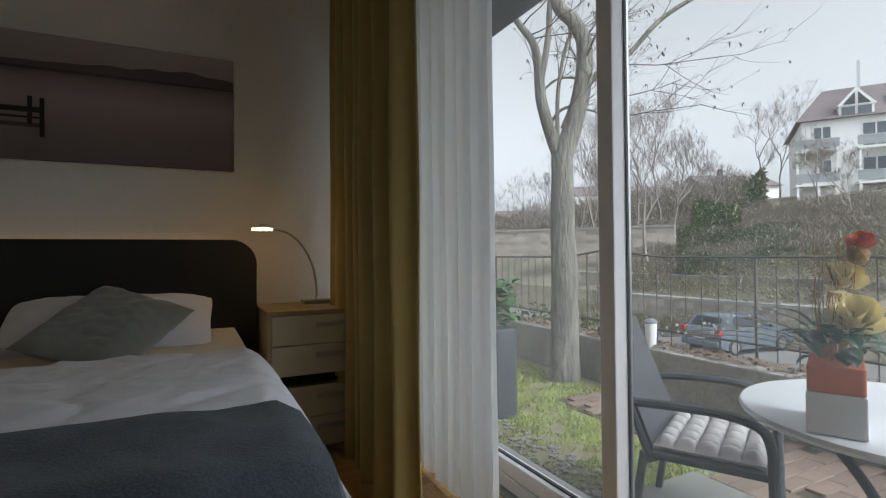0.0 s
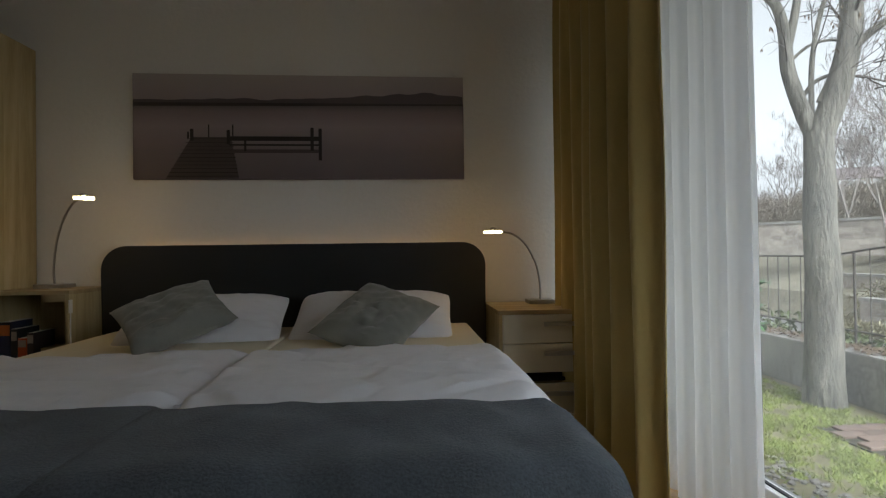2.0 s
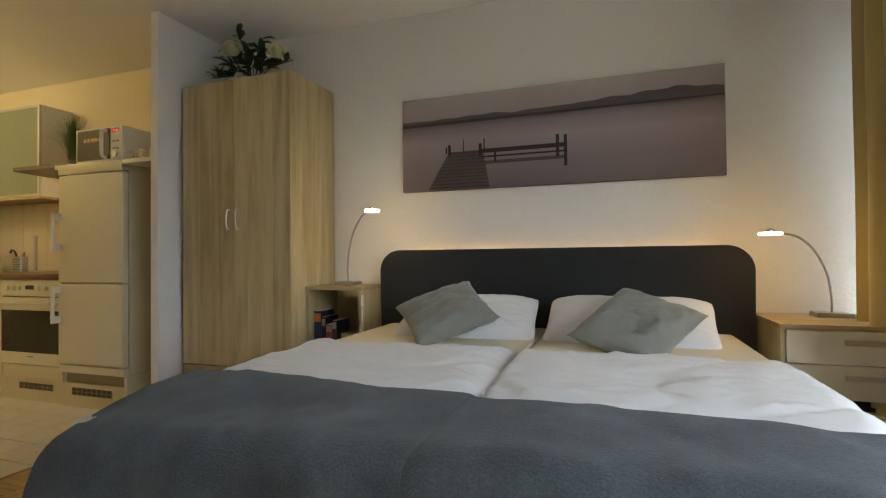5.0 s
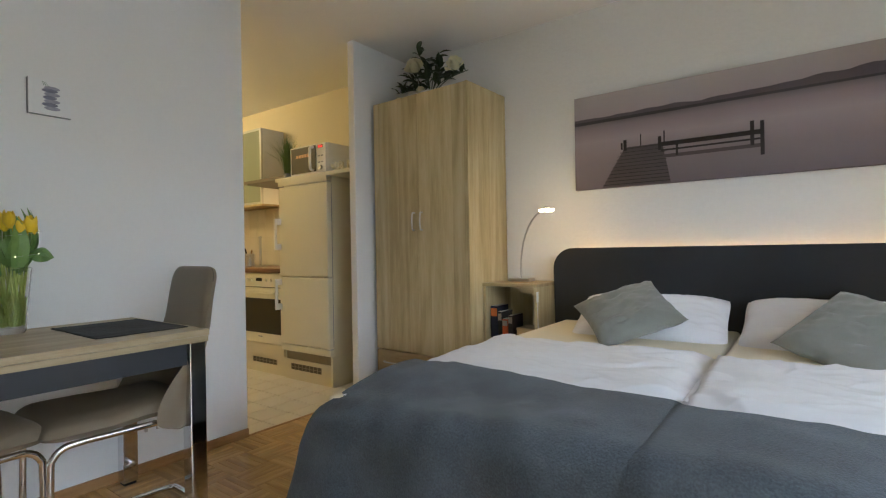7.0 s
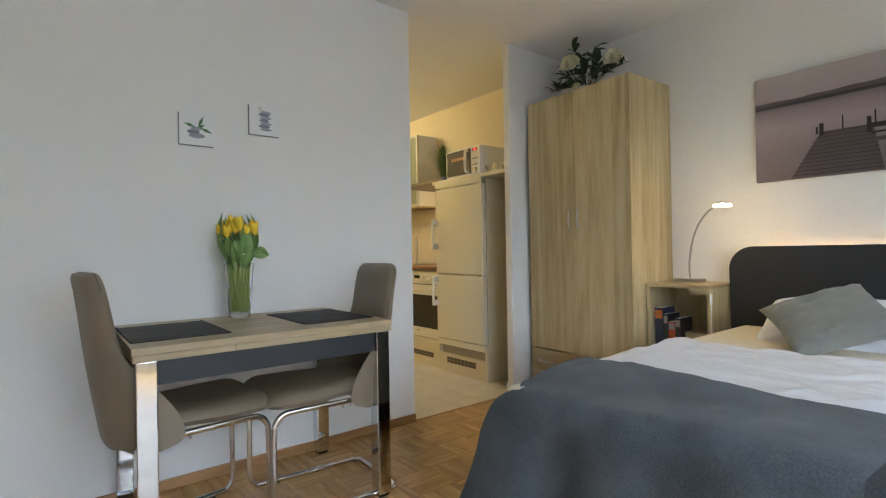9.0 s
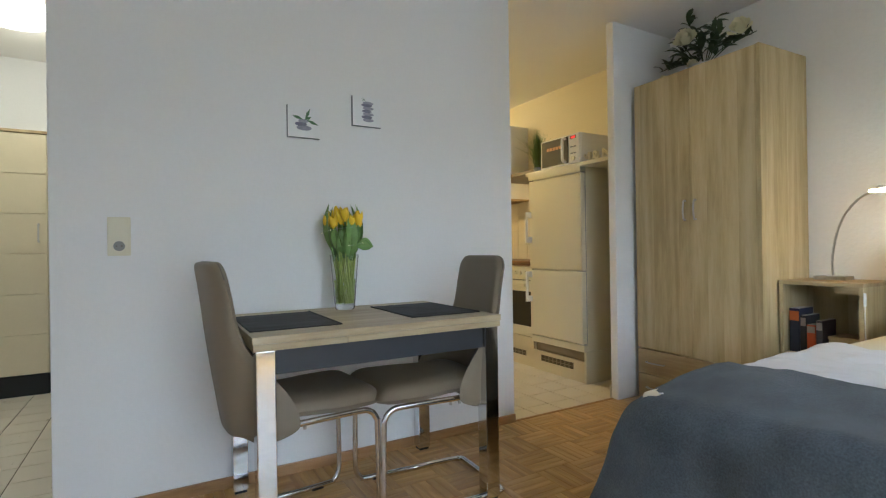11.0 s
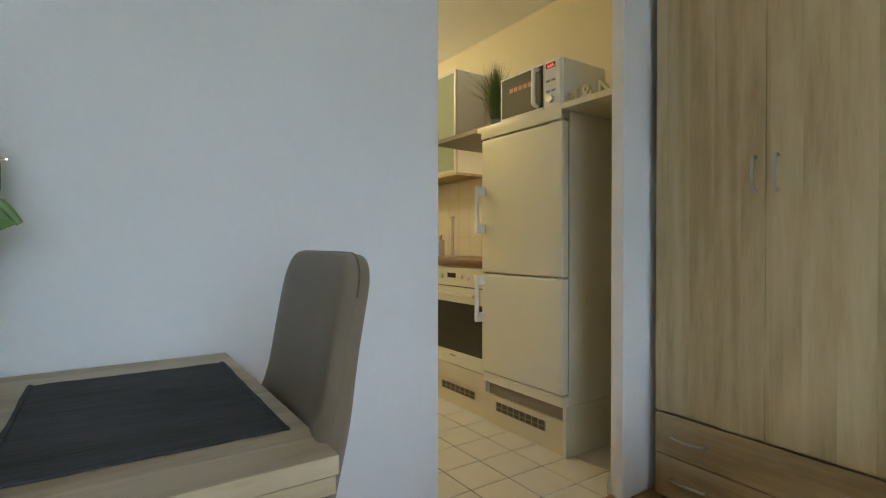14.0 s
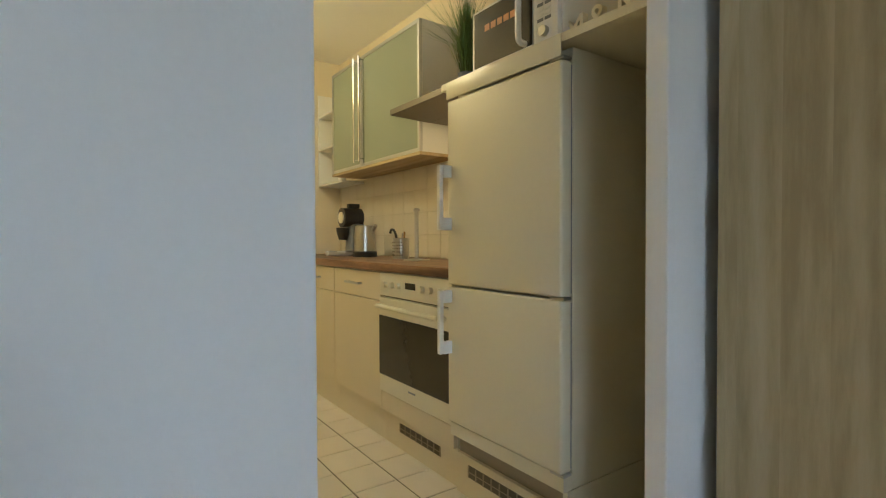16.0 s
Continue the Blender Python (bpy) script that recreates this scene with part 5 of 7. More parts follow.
HOODM = mk("dark_hood_steel", (0.15, 0.13, 0.105), 0.42, 0.7, bump=0.02)
hd = thing("range_hood", "slim pull-out metal range hood", "range hood", (-1.28, -0.15, 1.69))
part("body", B(-1.62, -1.003, -0.18, 0.07, 1.70, 1.79, bevel=0.003), HOODM, hd)
bm = prism(bmesh.new(), [(-0.425, 1.708), (-0.425, 1.736), (-0.182, 1.792), (-0.182, 1.70)], -1.62, -1.003, "x")
part("visor", bm, HOODM, hd)
part("switches", B(-1.42, -1.30, -0.395, -0.37, 1.738, 1.744), BLACKP, hd)
part("lamp", B(-1.28, -1.18, -0.12, -0.06, 1.694, 1.6995), HOODGLOW, hd)

# worktop things
cm = thing("coffee_machine", "grey pad coffee machine with round black head", "coffee machine", (-2.760, -0.15, 0.93))
part("base", B(-2.860, -2.8000, -0.29, -0.03, 0.9305, 0.965, bevel=0.012, seg=3), WHITEP, cm)
part("column", L([(0.075, 0), (0.07, 0.12), (0.066, 0.20), (0.05, 0.205)], (-2.760, -0.09, 0.9655), 24), GREYP, cm, smooth=True)
part("head", tube(bmesh.new(), [(-2.760, -0.20, 1.215), (-2.760, -0.05, 1.215)], 0.072, seg=28), BLACKP, cm, smooth=True)
part("lid_plate", tube(bmesh.new(), [(-2.760, -0.2085, 1.215), (-2.760, -0.2005, 1.215)], 0.042, seg=24), ENAMEL, cm)
part("spout", L([(0.03, 0), (0.045, 0.05), (0.05, 0.09)], (-2.760, -0.19, 1.05), 16), BLACKP, cm, smooth=True)
part("lever", B(-2.780, -2.740, -0.15, -0.06, 1.285, 1.32, bevel=0.006), BLACKP, cm)
for x in (-2.800, -2.760, -2.720):
    part("button", L([(0.009, 0), (0.009, 0.004)], (x, -0.265, 0.9652), 10), GREYP, cm)
kt = thing("kettle", "brushed steel electric kettle with black base", "kettle", (-2.5000, -0.14, 0.93))
part("base", L([(0.085, 0), (0.085, 0.035), (0.078, 0.04)], (-2.5000, -0.14, 0.9305), 28), BLACKP, kt, smooth=True)
part("jug", L([(0.076, 0), (0.074, 0.10), (0.066, 0.175), (0.05, 0.182), (0.0, 0.184)], (-2.5000, -0.14, 0.971), 28), STEEL, kt, smooth=True)
part("handle", T([(-2.500, -0.14, 1.14), (-2.545, -0.14, 1.13), (-2.550, -0.14, 1.06), (-2.520, -0.14, 0.99)], 0.011, seg=8), BLACKP, kt, smooth=True)
part("spout", T([(-2.370, -0.14, 1.12), (-2.335, -0.14, 1.148)], 0.014, seg=8), STEEL, kt)
cu = thing("cutlery_holder", "perforated steel cutlery holder with utensils", "utensil holder", (-2.0, -0.14, 0.93))
can = part("can", L([(0.05, 0), (0.05, 0.13), (0.047, 0.13), (0.047, 0.005), (0, 0.004)], (-2.0, -0.14, 0.9305), 24), STEEL, cu, smooth=True)
for i in range(9):
    for j in range(5):
        a = -2.4 + 0.25 * i
        part("hole", ball(bmesh.new(), (-2.0 + 0.0495 * math.cos(a), -0.14 + 0.0495 * math.sin(a), 0.955 + 0.02 * j), 0.0042, 1), DARKV, can)
part("ladle", T([(-2.02, -0.14, 0.96), (-2.05, -0.15, 1.09), (-2.08, -0.16, 1.115), (-2.09, -0.165, 1.09)], 0.008, seg=6), BLACKP, cu)
part("spoon", T([(-1.99, -0.13, 0.96), (-1.97, -0.13, 1.10)], 0.006, seg=6), STRAW, cu)
part("spatula", T([(-1.985, -0.15, 0.96), (-1.945, -0.16, 1.09)], 0.005, seg=6), STEEL, cu)
pt = thing("paper_towel_holder", "steel kitchen-roll holder with round base", "holder", (-1.72, -0.2, 0.93))
part("base", L([(0.075, 0), (0.075, 0.007), (0.02, 0.012)], (-1.72, -0.2, 0.9305), 28), STEEL, pt, smooth=True)
pole = part("pole", L([(0.012, 0), (0.012, 0.27)], (-1.72, -0.2, 0.942), 16), STEEL, pt, smooth=True)
part("cap", L([(0.018, 0), (0.018, 0.014), (0.010, 0.018)], (-1.72, -0.2, 1.2125), 16), STEEL, pole, smooth=True)
wk = thing("wall_plug", "black plug and cable in a white socket", "plug", (-2.85, 0.07, 1.09))
part("plate", B(-2.90, -2.82, 0.062, 0.0712, 1.06, 1.14, bevel=0.003), WHITEP, wk)
part("plug", tube(bmesh.new(), [(-2.86, 0.0615, 1.10), (-2.86, 0.030, 1.10)], 0.019, seg=14), BLACKP, wk)
part("cable", T([(-2.86, 0.036, 1.10), (-2.83, 0.0, 1.06), (-2.78, -0.02, 0.99), (-2.71, -0.03, 0.945)], 0.004, seg=6), BLACKP, wk)


def ceiling_lamp(c, label):
    lm = thing("ceiling_lamp", label, "lamp", (c[0], c[1], H - 0.1))
    part("base", L([(0.10, 0), (0.10, 0.028)], (c[0], c[1], H - 0.03), 28), WHITEP, lm, smooth=True)
    part("shade", L([(0.0, 0), (0.10, 0.004), (0.18, 0.022), (0.225, 0.055), (0.22, 0.058), (0.0, 0.056)], (c[0], c[1], H - 0.09), 40), SHADE, lm, "lit opal glass bowl", smooth=True)


ceiling_lamp((-1.6, -4.08), "round opal glass ceiling lamp lit in the hall")
ceiling_lamp((-2.3, -1.25), "round opal glass ceiling lamp lit in the kitchen")

# hall
hc = thing("hall_closet", "cream built-in hall closet with grooved door", "closet", (-2.47, -4.5, 0))
part("body", B(-2.598, -2.382, -4.99, -4.035, 0.155, 1.96), FRONT, hc)
part("plinth", B(-2.59, -2.365, -4.99, -4.035, 0.0005, 0.1545), BLACK_CLOTH, hc)
for y0, y1 in ((-4.51, -4.037), (-4.988, -4.514)):
    d = part("door", B(-2.3815, -2.371, y0, y1, 0.157, 1.958), FRONT, hc)
    for i in range(6):
        part("panel", B(-2.3708, -2.360, y0 + 0.001, y1 - 0.001, 0.158 + 0.3 * i, 0.454 + 0.3 * i, bevel=0.003), FRONT, d)
    part("handle", T([(-2.36, y1 - 0.05, 1.15), (-2.335, y1 - 0.05, 1.155), (-2.335, y1 - 0.05, 1.27), (-2.36, y1 - 0.05, 1.275)], 0.006, seg=8), STEEL, d)
part("cornice", B(-2.598, -2.35, -4.99, -4.03, 1.9605, 1.98), OAK_X, hc)
dd = thing("door_1", "cream entrance door with lever handle", "door", (-2.59, -3.85, 0), kind="structure")
part("leaf", B(-2.597, -2.56, -4.025, -3.69, 0.16, 2.02, bevel=0.003), FRONT, dd)
part("kick_plate", B(-2.597, -2.555, -4.025, -3.69, 0.0005, 0.1595), BLACK_CLOTH, dd)
part("handle_plate", B(-2.5595, -2.55, -3.99, -3.955, 1.17, 1.39, bevel=0.003), STEEL, dd)
part("lever", T([(-2.55, -3.972, 1.32), (-2.51, -3.972, 1.32), (-2.50, -3.96, 1.32), (-2.50, -3.86, 1.32)], 0.008, seg=8), STEEL, dd)
# ---- outside ----
GRASSG = mk("lawn_soil", (0.21, 0.19, 0.105), 0.95, var=0.4, big=3, fine=40, bump=0.4, dist=0.02)
BLADE = mk("lawn_blade", (0.30, 0.345, 0.095), 0.8, var=0.45, big=4, fine=30, bump=0)
HILLG = mk("winter_slope", (0.22, 0.20, 0.145), 0.98, var=0.5, big=0.25, fine=3, bump=0.4, dist=0.3)
CONCRETE = mk("weathered_concrete", (0.30, 0.285, 0.255), 0.9, var=0.5, big=2.5, fine=30, bump=0.4, dist=0.01)
STONEW = mk("old_stone_wall", (0.38, 0.34, 0.29), 0.9, var=0.35, big=1.2, fine=8, bump=0.5, dist=0.03, piece=0.2)
BRICKP = mk("red_brick_paving", (0.215, 0.155, 0.12), 0.85, var=0.2, big=5, fine=40, bump=0.3, piece=0.22)
SLAB = mk("grey_terrace_slab", (0.22, 0.215, 0.195), 0.85, var=0.25, big=4, fine=50, bump=0.25)
DEBRIS = mk("dry_leaf_litter", (0.17, 0.12, 0.075), 0.95, var=0.4, big=8, fine=40, bump=0.2)
BARK = mk("tree_bark", (0.20, 0.187, 0.155), 0.9, var=0.62, big=7, fine=34, bump=1.0, dist=0.035, stretch=(1, 1, 0.22))
TWIG = mk("bare_twigs", (0.235, 0.205, 0.18), 0.9, var=0.2, bump=0)
TWIG2 = mk("dark_twigs", (0.11, 0.095, 0.08), 0.9, var=0.2, bump=0)
IRON = mk("rusty_iron_rail", (0.12, 0.105, 0.09), 0.7, 0.3, var=0.3, fine=60, bump=0.2)
RATTAN = mk("grey_rattan", (0.060, 0.064, 0.068), 0.6, var=0.4, big=30, fine=160, bump=0.8, dist=0.004)
PAD = mk("pale_grey_seat_pad", (0.42, 0.40, 0.385), 0.95, var=0.06, fine=200, bump=0.2, dist=0.002)
TABLEW = mk("white_garden_table", (0.72, 0.73, 0.74), 0.4, var=0.03, bump=0.02)
IVY = mk("ivy_leaves", (0.105, 0.125, 0.052), 0.7, var=0.5, big=1.2, fine=8, bump=0)
SCRUB = mk("winter_scrub", (0.26, 0.225, 0.175), 0.95, var=0.4, big=0.8, fine=6, bump=0)
FACADE = mk("white_render_facade", (0.82, 0.82, 0.81), 0.9, var=0.05, big=0.3, fine=3, bump=0.05)
ROOFT = mk("brown_roof_tiles", (0.16, 0.13, 0.13), 0.85, var=0.2, big=0.6, fine=5, bump=0.4, dist=0.05)
DKWIN = mk("dark_window_glass", (0.10, 0.12, 0.14), 0.15, var=0.2, bump=0)
CARP = mk("grey_blue_car_paint", (0.13, 0.16, 0.19), 0.25, 0.3, var=0.04, bump=0, Coat_Weight=0.6)
CARG = mk("car_glass", (0.05, 0.06, 0.07), 0.08, bump=0)
RED = mk("red_lens", (0.45, 0.03, 0.02), 0.2, bump=0)
ASPHALT = mk("asphalt", (0.17, 0.16, 0.15), 0.9, var=0.25, big=0.8, fine=30, bump=0.3)
TZ = -0.22


def ground_z(x, y):
    if x < 6.98:
        return TZ - 0.03
    if x < 9.0:
        return TZ - 0.03 + (-2.80 - TZ) * (x - 6.98) / 2.02
    if x < 23.5:
        return -2.83
    if x < 24.5:
        return -2.83 + 1.55 * (x - 23.5) / 1.0
    if x < 26.0:
        return -1.28 + 0.35 * (x - 24.5) / 1.5
    if x < 60:
        return -0.93 + (7.6 + 0.05 * max(-40, min(0.0, -y)) * 0) * ((x - 26) / 34) ** 0.8 + 0.35 * wob(x * 0.15, y * 0.15)
    return 6.7 + 0.012 * (min(x, 400) - 60) + 0.3 * wob(x * 0.1, y * 0.1)


xs = [4.45, 5.2, 6.0, 6.6, 6.98, 7.8, 8.4, 9.0, 12, 15, 18, 23.5, 24.0, 24.5, 26, 28, 30, 33, 36, 40, 44, 48, 52, 56, 60, 70, 90, 130, 200, 320, 600, 1500]
ys = [-1500, -600, -200, -80, -40, -20, -12, -8, -4, -2, 0, 2, 4, 7, 10, 13, 16, 20, 24, 28, 32, 36, 40, 46, 52, 60, 75, 100, 150, 250, 500, 1500]
bm = bmesh.new()
g = [[bm.verts.new((x, y, ground_z(x, y))) for y in ys] for x in xs]
mi = []
for i in range(len(xs) - 1):
    for j in range(len(ys) - 1):
        f = bm.faces.new((g[i][j], g[i + 1][j], g[i + 1][j + 1], g[i][j + 1]))
        f.material_index = 0 if xs[i] < 6.97 else (1 if 8.9 < xs[i] < 23.4 else 2)
structure("ground", bm, [GRASSG, ASPHALT, HILLG], "garden ground, street and wintry slope beyond", "ground")
structure("backdrop_west", B(-300, -3.7, -300, 300, -0.6, -0.5), GRASSG, "plain ground behind the building", "ground")

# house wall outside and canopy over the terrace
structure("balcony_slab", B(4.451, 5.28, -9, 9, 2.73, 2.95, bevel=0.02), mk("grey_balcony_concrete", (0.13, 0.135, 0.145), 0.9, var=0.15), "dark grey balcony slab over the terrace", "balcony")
structure("wall_outside_above", B(4.2, 4.45, -9, 9, H + 0.151, 6.0), PLASTER, "white outer wall above", "wall")
structure("wall_outside_south", B(4.2, 4.45, -9, -5.121, -0.6, H + 0.15), PLASTER, "white outer wall of the house", "wall")
structure("wall_outside_north", B(4.2, 4.45, 0.201, 9, -0.6, H + 0.15), PLASTER, "white outer wall of the house", "wall")

# low garden wall with planting strip and railing
structure("garden_wall", B(6.5, 6.72, -9, 9, TZ - 0.1, 0.165, bevel=0.015), CONCRETE, "low stained concrete garden wall", "wall")
structure("planting_strip", S(lambda u, v: (6.721 + 0.28 * u, -9 + 18 * v, 0.13 + 0.03 * wob(u * 3, v * 30) - 0.12 * u), 8, 120), DEBRIS, "planting strip with dry leaf litter", "ground")
rnd = random.Random(11)
bm = bmesh.new()
for i in range(2600):
    x, y = 6.53 + rnd.random() * 0.40, rnd.uniform(-3.5, 4.5)
    p = Vector((x, y, 0.162 + rnd.uniform(0.0, 0.022) - 0.35 * max(0, x - 6.75)))
    a = rnd.uniform(0, 6.28)
    leaf(bm, p, p + Vector((math.cos(a), math.sin(a), rnd.uniform(-0.2, 0.4))) * rnd.uniform(0.04, 0.09), rnd.uniform(0.015, 0.035), n=2)
single("leaf_litter", bm, DEBRIS, "dry brown leaf litter on the garden wall", "leaf litter", kind="stuff")

rl = thing("railing", "rusty iron garden railing with thin bars", "railing", (6.88, 0, 0.2))


def rail_top(y):
    return 0.93 + 0.075 * math.exp(-((y - 0.9) / 0.35) ** 2)


part("top_rail", T([(6.88, -6 + 0.3 * i, rail_top(-6 + 0.3 * i)) for i in range(44)], 0.010, seg=6, steps=2), IRON, rl)
part("bottom_rail", T([(6.88, -6, 0.27), (6.88, 7, 0.27)], 0.010, seg=6), IRON, rl)
for i in range(88):
    y = -6 + 0.15 * i
    thick = i % 12 == 0
    part("post" if thick else "bar", T([(6.88, y, 0.03), (6.88, y, rail_top(y))], 0.012 if thick else 0.0048, seg=6), IRON, rl)

# terrace paving: slabs near the door, brick path along the wall
structure("terrace_bed", B(4.46, 5.75, -6.0, -1.05, TZ - 0.1, TZ - 0.02), SLAB, "terrace bed", "pavement")
path = structure("path_bed", B(5.75, 6.49, -6.0, 0.4, TZ - 0.1, TZ - 0.022), mk("path_joint", (0.08, 0.07, 0.045), 0.95), "joint bed of the brick path", "pavement")

# lawn blades and pebbles
rnd = random.Random(5)
bm = bmesh.new()
for i in range(42000):
    x, y = rnd.uniform(4.75, 6.35), rnd.uniform(-1.35, 2.6)
    if x > 5.75 and y < 0.35:
        continue
    if wob(x * 3.2, y * 3.2) + 0.5 * wob(x * 9, y * 9) < rnd.uniform(-0.35, 0.05) or (x < 5.05 and rnd.random() < 0.75):
        continue
    p = Vector((x, y, TZ - 0.03))
    a, hgt = rnd.uniform(0, 6.28), rnd.uniform(0.012, 0.036)
    sd = Vector((math.cos(a), math.sin(a), 0)) * 0.004
    tip = p + Vector((rnd.gauss(0, 0.02), rnd.gauss(0, 0.02), hgt))
    bm.faces.new([bm.verts.new(q) for q in (p - sd, p + sd, tip + sd * 0.3, tip - sd * 0.3)])
single("lawn", bm, BLADE, "patchy short yellow-green lawn", "grass", kind="stuff")
PEBBLE = mk("pebbles", (0.26, 0.24, 0.21), 0.85, var=0.4, big=20, fine=60)
bm = bmesh.new()
for i in range(700):
    x, y = rnd.uniform(4.5, 5.15), rnd.uniform(-1.3, 0.9)
    ball(bm, (x, y, TZ - 0.022), rnd.uniform(0.010, 0.024), 1, (1, rnd.uniform(0.7, 1.2), 0.6))
single("pebbles", bm, PEBBLE, "loose grey pebbles along the house", "gravel", kind="stuff")


# trees
def branch(bm, p, d, length, r, level, rnd, spread, seg, out=None, thin=0.52):
    pts, q, dd = [p], p.copy(), d.normalized()
    n = 4 if level else 5
    for i in range(n):
        dd = (dd + Vector((rnd.gauss(0, 0.16), rnd.gauss(0, 0.16), rnd.gauss(0.05, 0.10)))).normalized()
        q = q + dd * length / n
        pts.append(q.copy())
    tube(bm, pts, r, seg=seg, smooth=False, r1=r * (0.35 if level else 0.25))
    if level == 0:
        if out is not None and rnd.random() < 0.6:
            out.append(q)
        return
    for k in range(rnd.randint(3, 4)):
        t = rnd.uniform(0.35, 1.0)
        i = min(int(t * n), n - 1)
        b = pts[i].lerp(pts[i + 1], t * n - i)
        axis = dd.orthogonal().normalized()
        axis.rotate(Matrix.Rotation(rnd.uniform(0, 6.28), 3, dd))
        nd = (dd + axis * spread * rnd.uniform(0.6, 1.3)).normalized()
        branch(bm, b, nd, length * rnd.uniform(0.5, 0.75), r * thin, level - 1, rnd, spread, max(3, seg - 2), out)


tree = thing("tree", "bare garden tree with forked trunk and lichen-grey bark", "tree", (6.27, 0.86, TZ - 0.05))
base = Vector((6.27, 0.86, TZ - 0.08))


def tp(dx, dz):
    # dx runs across the line of sight from the door
    return Vector((6.27 + 0.80 * dx, 0.86 - 0.60 * dx, dz + (0.22 if dz > 1.3 else 0.0)))


tr = tube(bmesh.new(), [base, tp(0.0, 0.0), tp(0.01, 0.5), tp(0.005, 1.0), tp(0.0, 1.45), tp(0.0, 1.72)], 0.150, seg=14, steps=5, r1=0.098)
for v in tr.verts:
    v.co += 0.012 * Vector((wob(v.co.x * 9, v.co.y * 9, v.co.z * 3), wob(v.co.y * 9, v.co.z * 3, 5), 0))
part("trunk", tr, BARK, tree, smooth=True)
rnd = random.Random(21)
limbs = (([tp(0.0, 1.66), tp(0.10, 1.95), tp(0.20, 2.35), tp(0.22, 2.75), tp(0.12, 2.98), tp(-0.02, 3.15), tp(-0.10, 3.6), tp(-0.05, 4.3)], 0.100, 0.045),
         ([tp(0.0, 1.62), tp(-0.10, 1.90), tp(-0.19, 2.25), tp(-0.21, 2.55), tp(-0.26, 2.80), tp(-0.38, 2.98), tp(-0.6, 3.3)], 0.070, 0.025),
         ([tp(-0.20, 2.40), tp(-0.13, 2.75), tp(-0.10, 3.1), tp(-0.08, 3.7)], 0.036, 0.02),
         ([tp(0.02, 1.95), tp(0.16, 2.25), tp(0.35, 2.45), tp(0.62, 2.62), tp(0.95, 2.95), tp(1.5, 3.25), tp(2.0, 3.55)], 0.036, 0.014),
         ([tp(-0.04, 1.85), tp(-0.03, 2.3), tp(0.04, 2.7), tp(0.14, 2.95)], 0.022, 0.016),
         ([tp(-0.12, 1.98), tp(-0.02, 2.12), tp(0.10, 2.16), tp(0.20, 2.12)], 0.018, 0.012),
         ([tp(-0.20, 2.30), tp(-0.06, 2.42), tp(0.08, 2.44), tp(0.18, 2.40)], 0.014, 0.009))
tips = []
for pts, r0, r1 in limbs:
    lb = part("limb", T(pts, r0, seg=10, steps=6, r1=r1), BARK, tree, smooth=True)
    bm = bmesh.new()
    for k in range(6):
        i = rnd.randint(1, len(pts) - 2)
        p = pts[i].lerp(pts[i + 1], rnd.random())
        d = Vector((rnd.uniform(-0.4, 1.2), rnd.uniform(-1.0, 0.4), rnd.uniform(-0.05, 0.75)))
        branch(bm, p, d, rnd.uniform(0.35, 0.75), r1 * 0.34, 2, rnd, 0.75, 5, tips)
    part("twigs", bm, TWIG2, lb)
for z, y2, z2 in ((2.0, 0.9, 2.05), (2.5, 1.1, 2.35), (2.2, 0.8, 2.5)):
    bm = bmesh.new()
    branch(bm, tp(0.35, z), Vector((0.75, -0.62, 0.06)), y2, 0.007, 2, rnd, 0.6, 5, tips)
    part("limb", bm, TWIG2, tree)
bm = bmesh.new()
for p in tips[:420]:
    for k in range(2):
        leaf(bm, p, p + Vector((rnd.gauss(0, 0.02), rnd.gauss(0, 0.02), -rnd.uniform(0.02, 0.05))), 0.014, n=2)
tagged(part("seed_pods", bm, DEBRIS, tree, "hanging dry seed pods"), kind="stuff")

EYE = Vector((3.08, -2.9, 0))


def along(az, dist, z=0.0):
    return EYE + Vector((math.sin(radians(az)) * dist, math.cos(radians(az)) * dist, z))


def far_tree(az, dist, height, seed, levels=5, spread=0.6):
    p = along(az, dist)
    p.z = ground_z(p.x, p.y) - 0.2
    t = thing("bare_tree", "bare leafless tree on the slope", "tree", tuple(p), group="bare trees")
    bm = bmesh.new()
    tips = []
    branch(bm, p, Vector((0, 0, 1)), height * 0.52, height * 0.011, levels, random.Random(seed), spread, 4, tips)
    part("branches", bm, TWIG, t)
    bm, rnd = bmesh.new(), random.Random(seed + 100)
    for q in tips:
        for k in range(4):
            d = Vector((rnd.gauss(0, 1), rnd.gauss(0, 1), rnd.gauss(0.9, 0.8))).normalized() * height * rnd.uniform(0.03, 0.075)
            leaf(bm, q - d * 0.3, q + d, 0.022, n=2)
    tagged(part("fine_twigs", bm, TWIG, t), kind="stuff")


for i, (az, dist, hgt) in enumerate(((33.5, 60, 9), (36, 44, 8), (38.8, 52, 9), (41.5, 46, 9.5), (44, 42, 11), (46.3, 34, 10), (47.6, 46, 12), (49.0, 33, 10.5), (50.2, 50, 12), (51.3, 40, 10), (53.2, 55, 7),
                                     (55.3, 48, 6.5), (59.4, 68, 11.5), (60.6, 74, 12), (63.5, 44, 7), (66.0, 40, 6))):
    far_tree(az, dist, hgt, 40 + i)


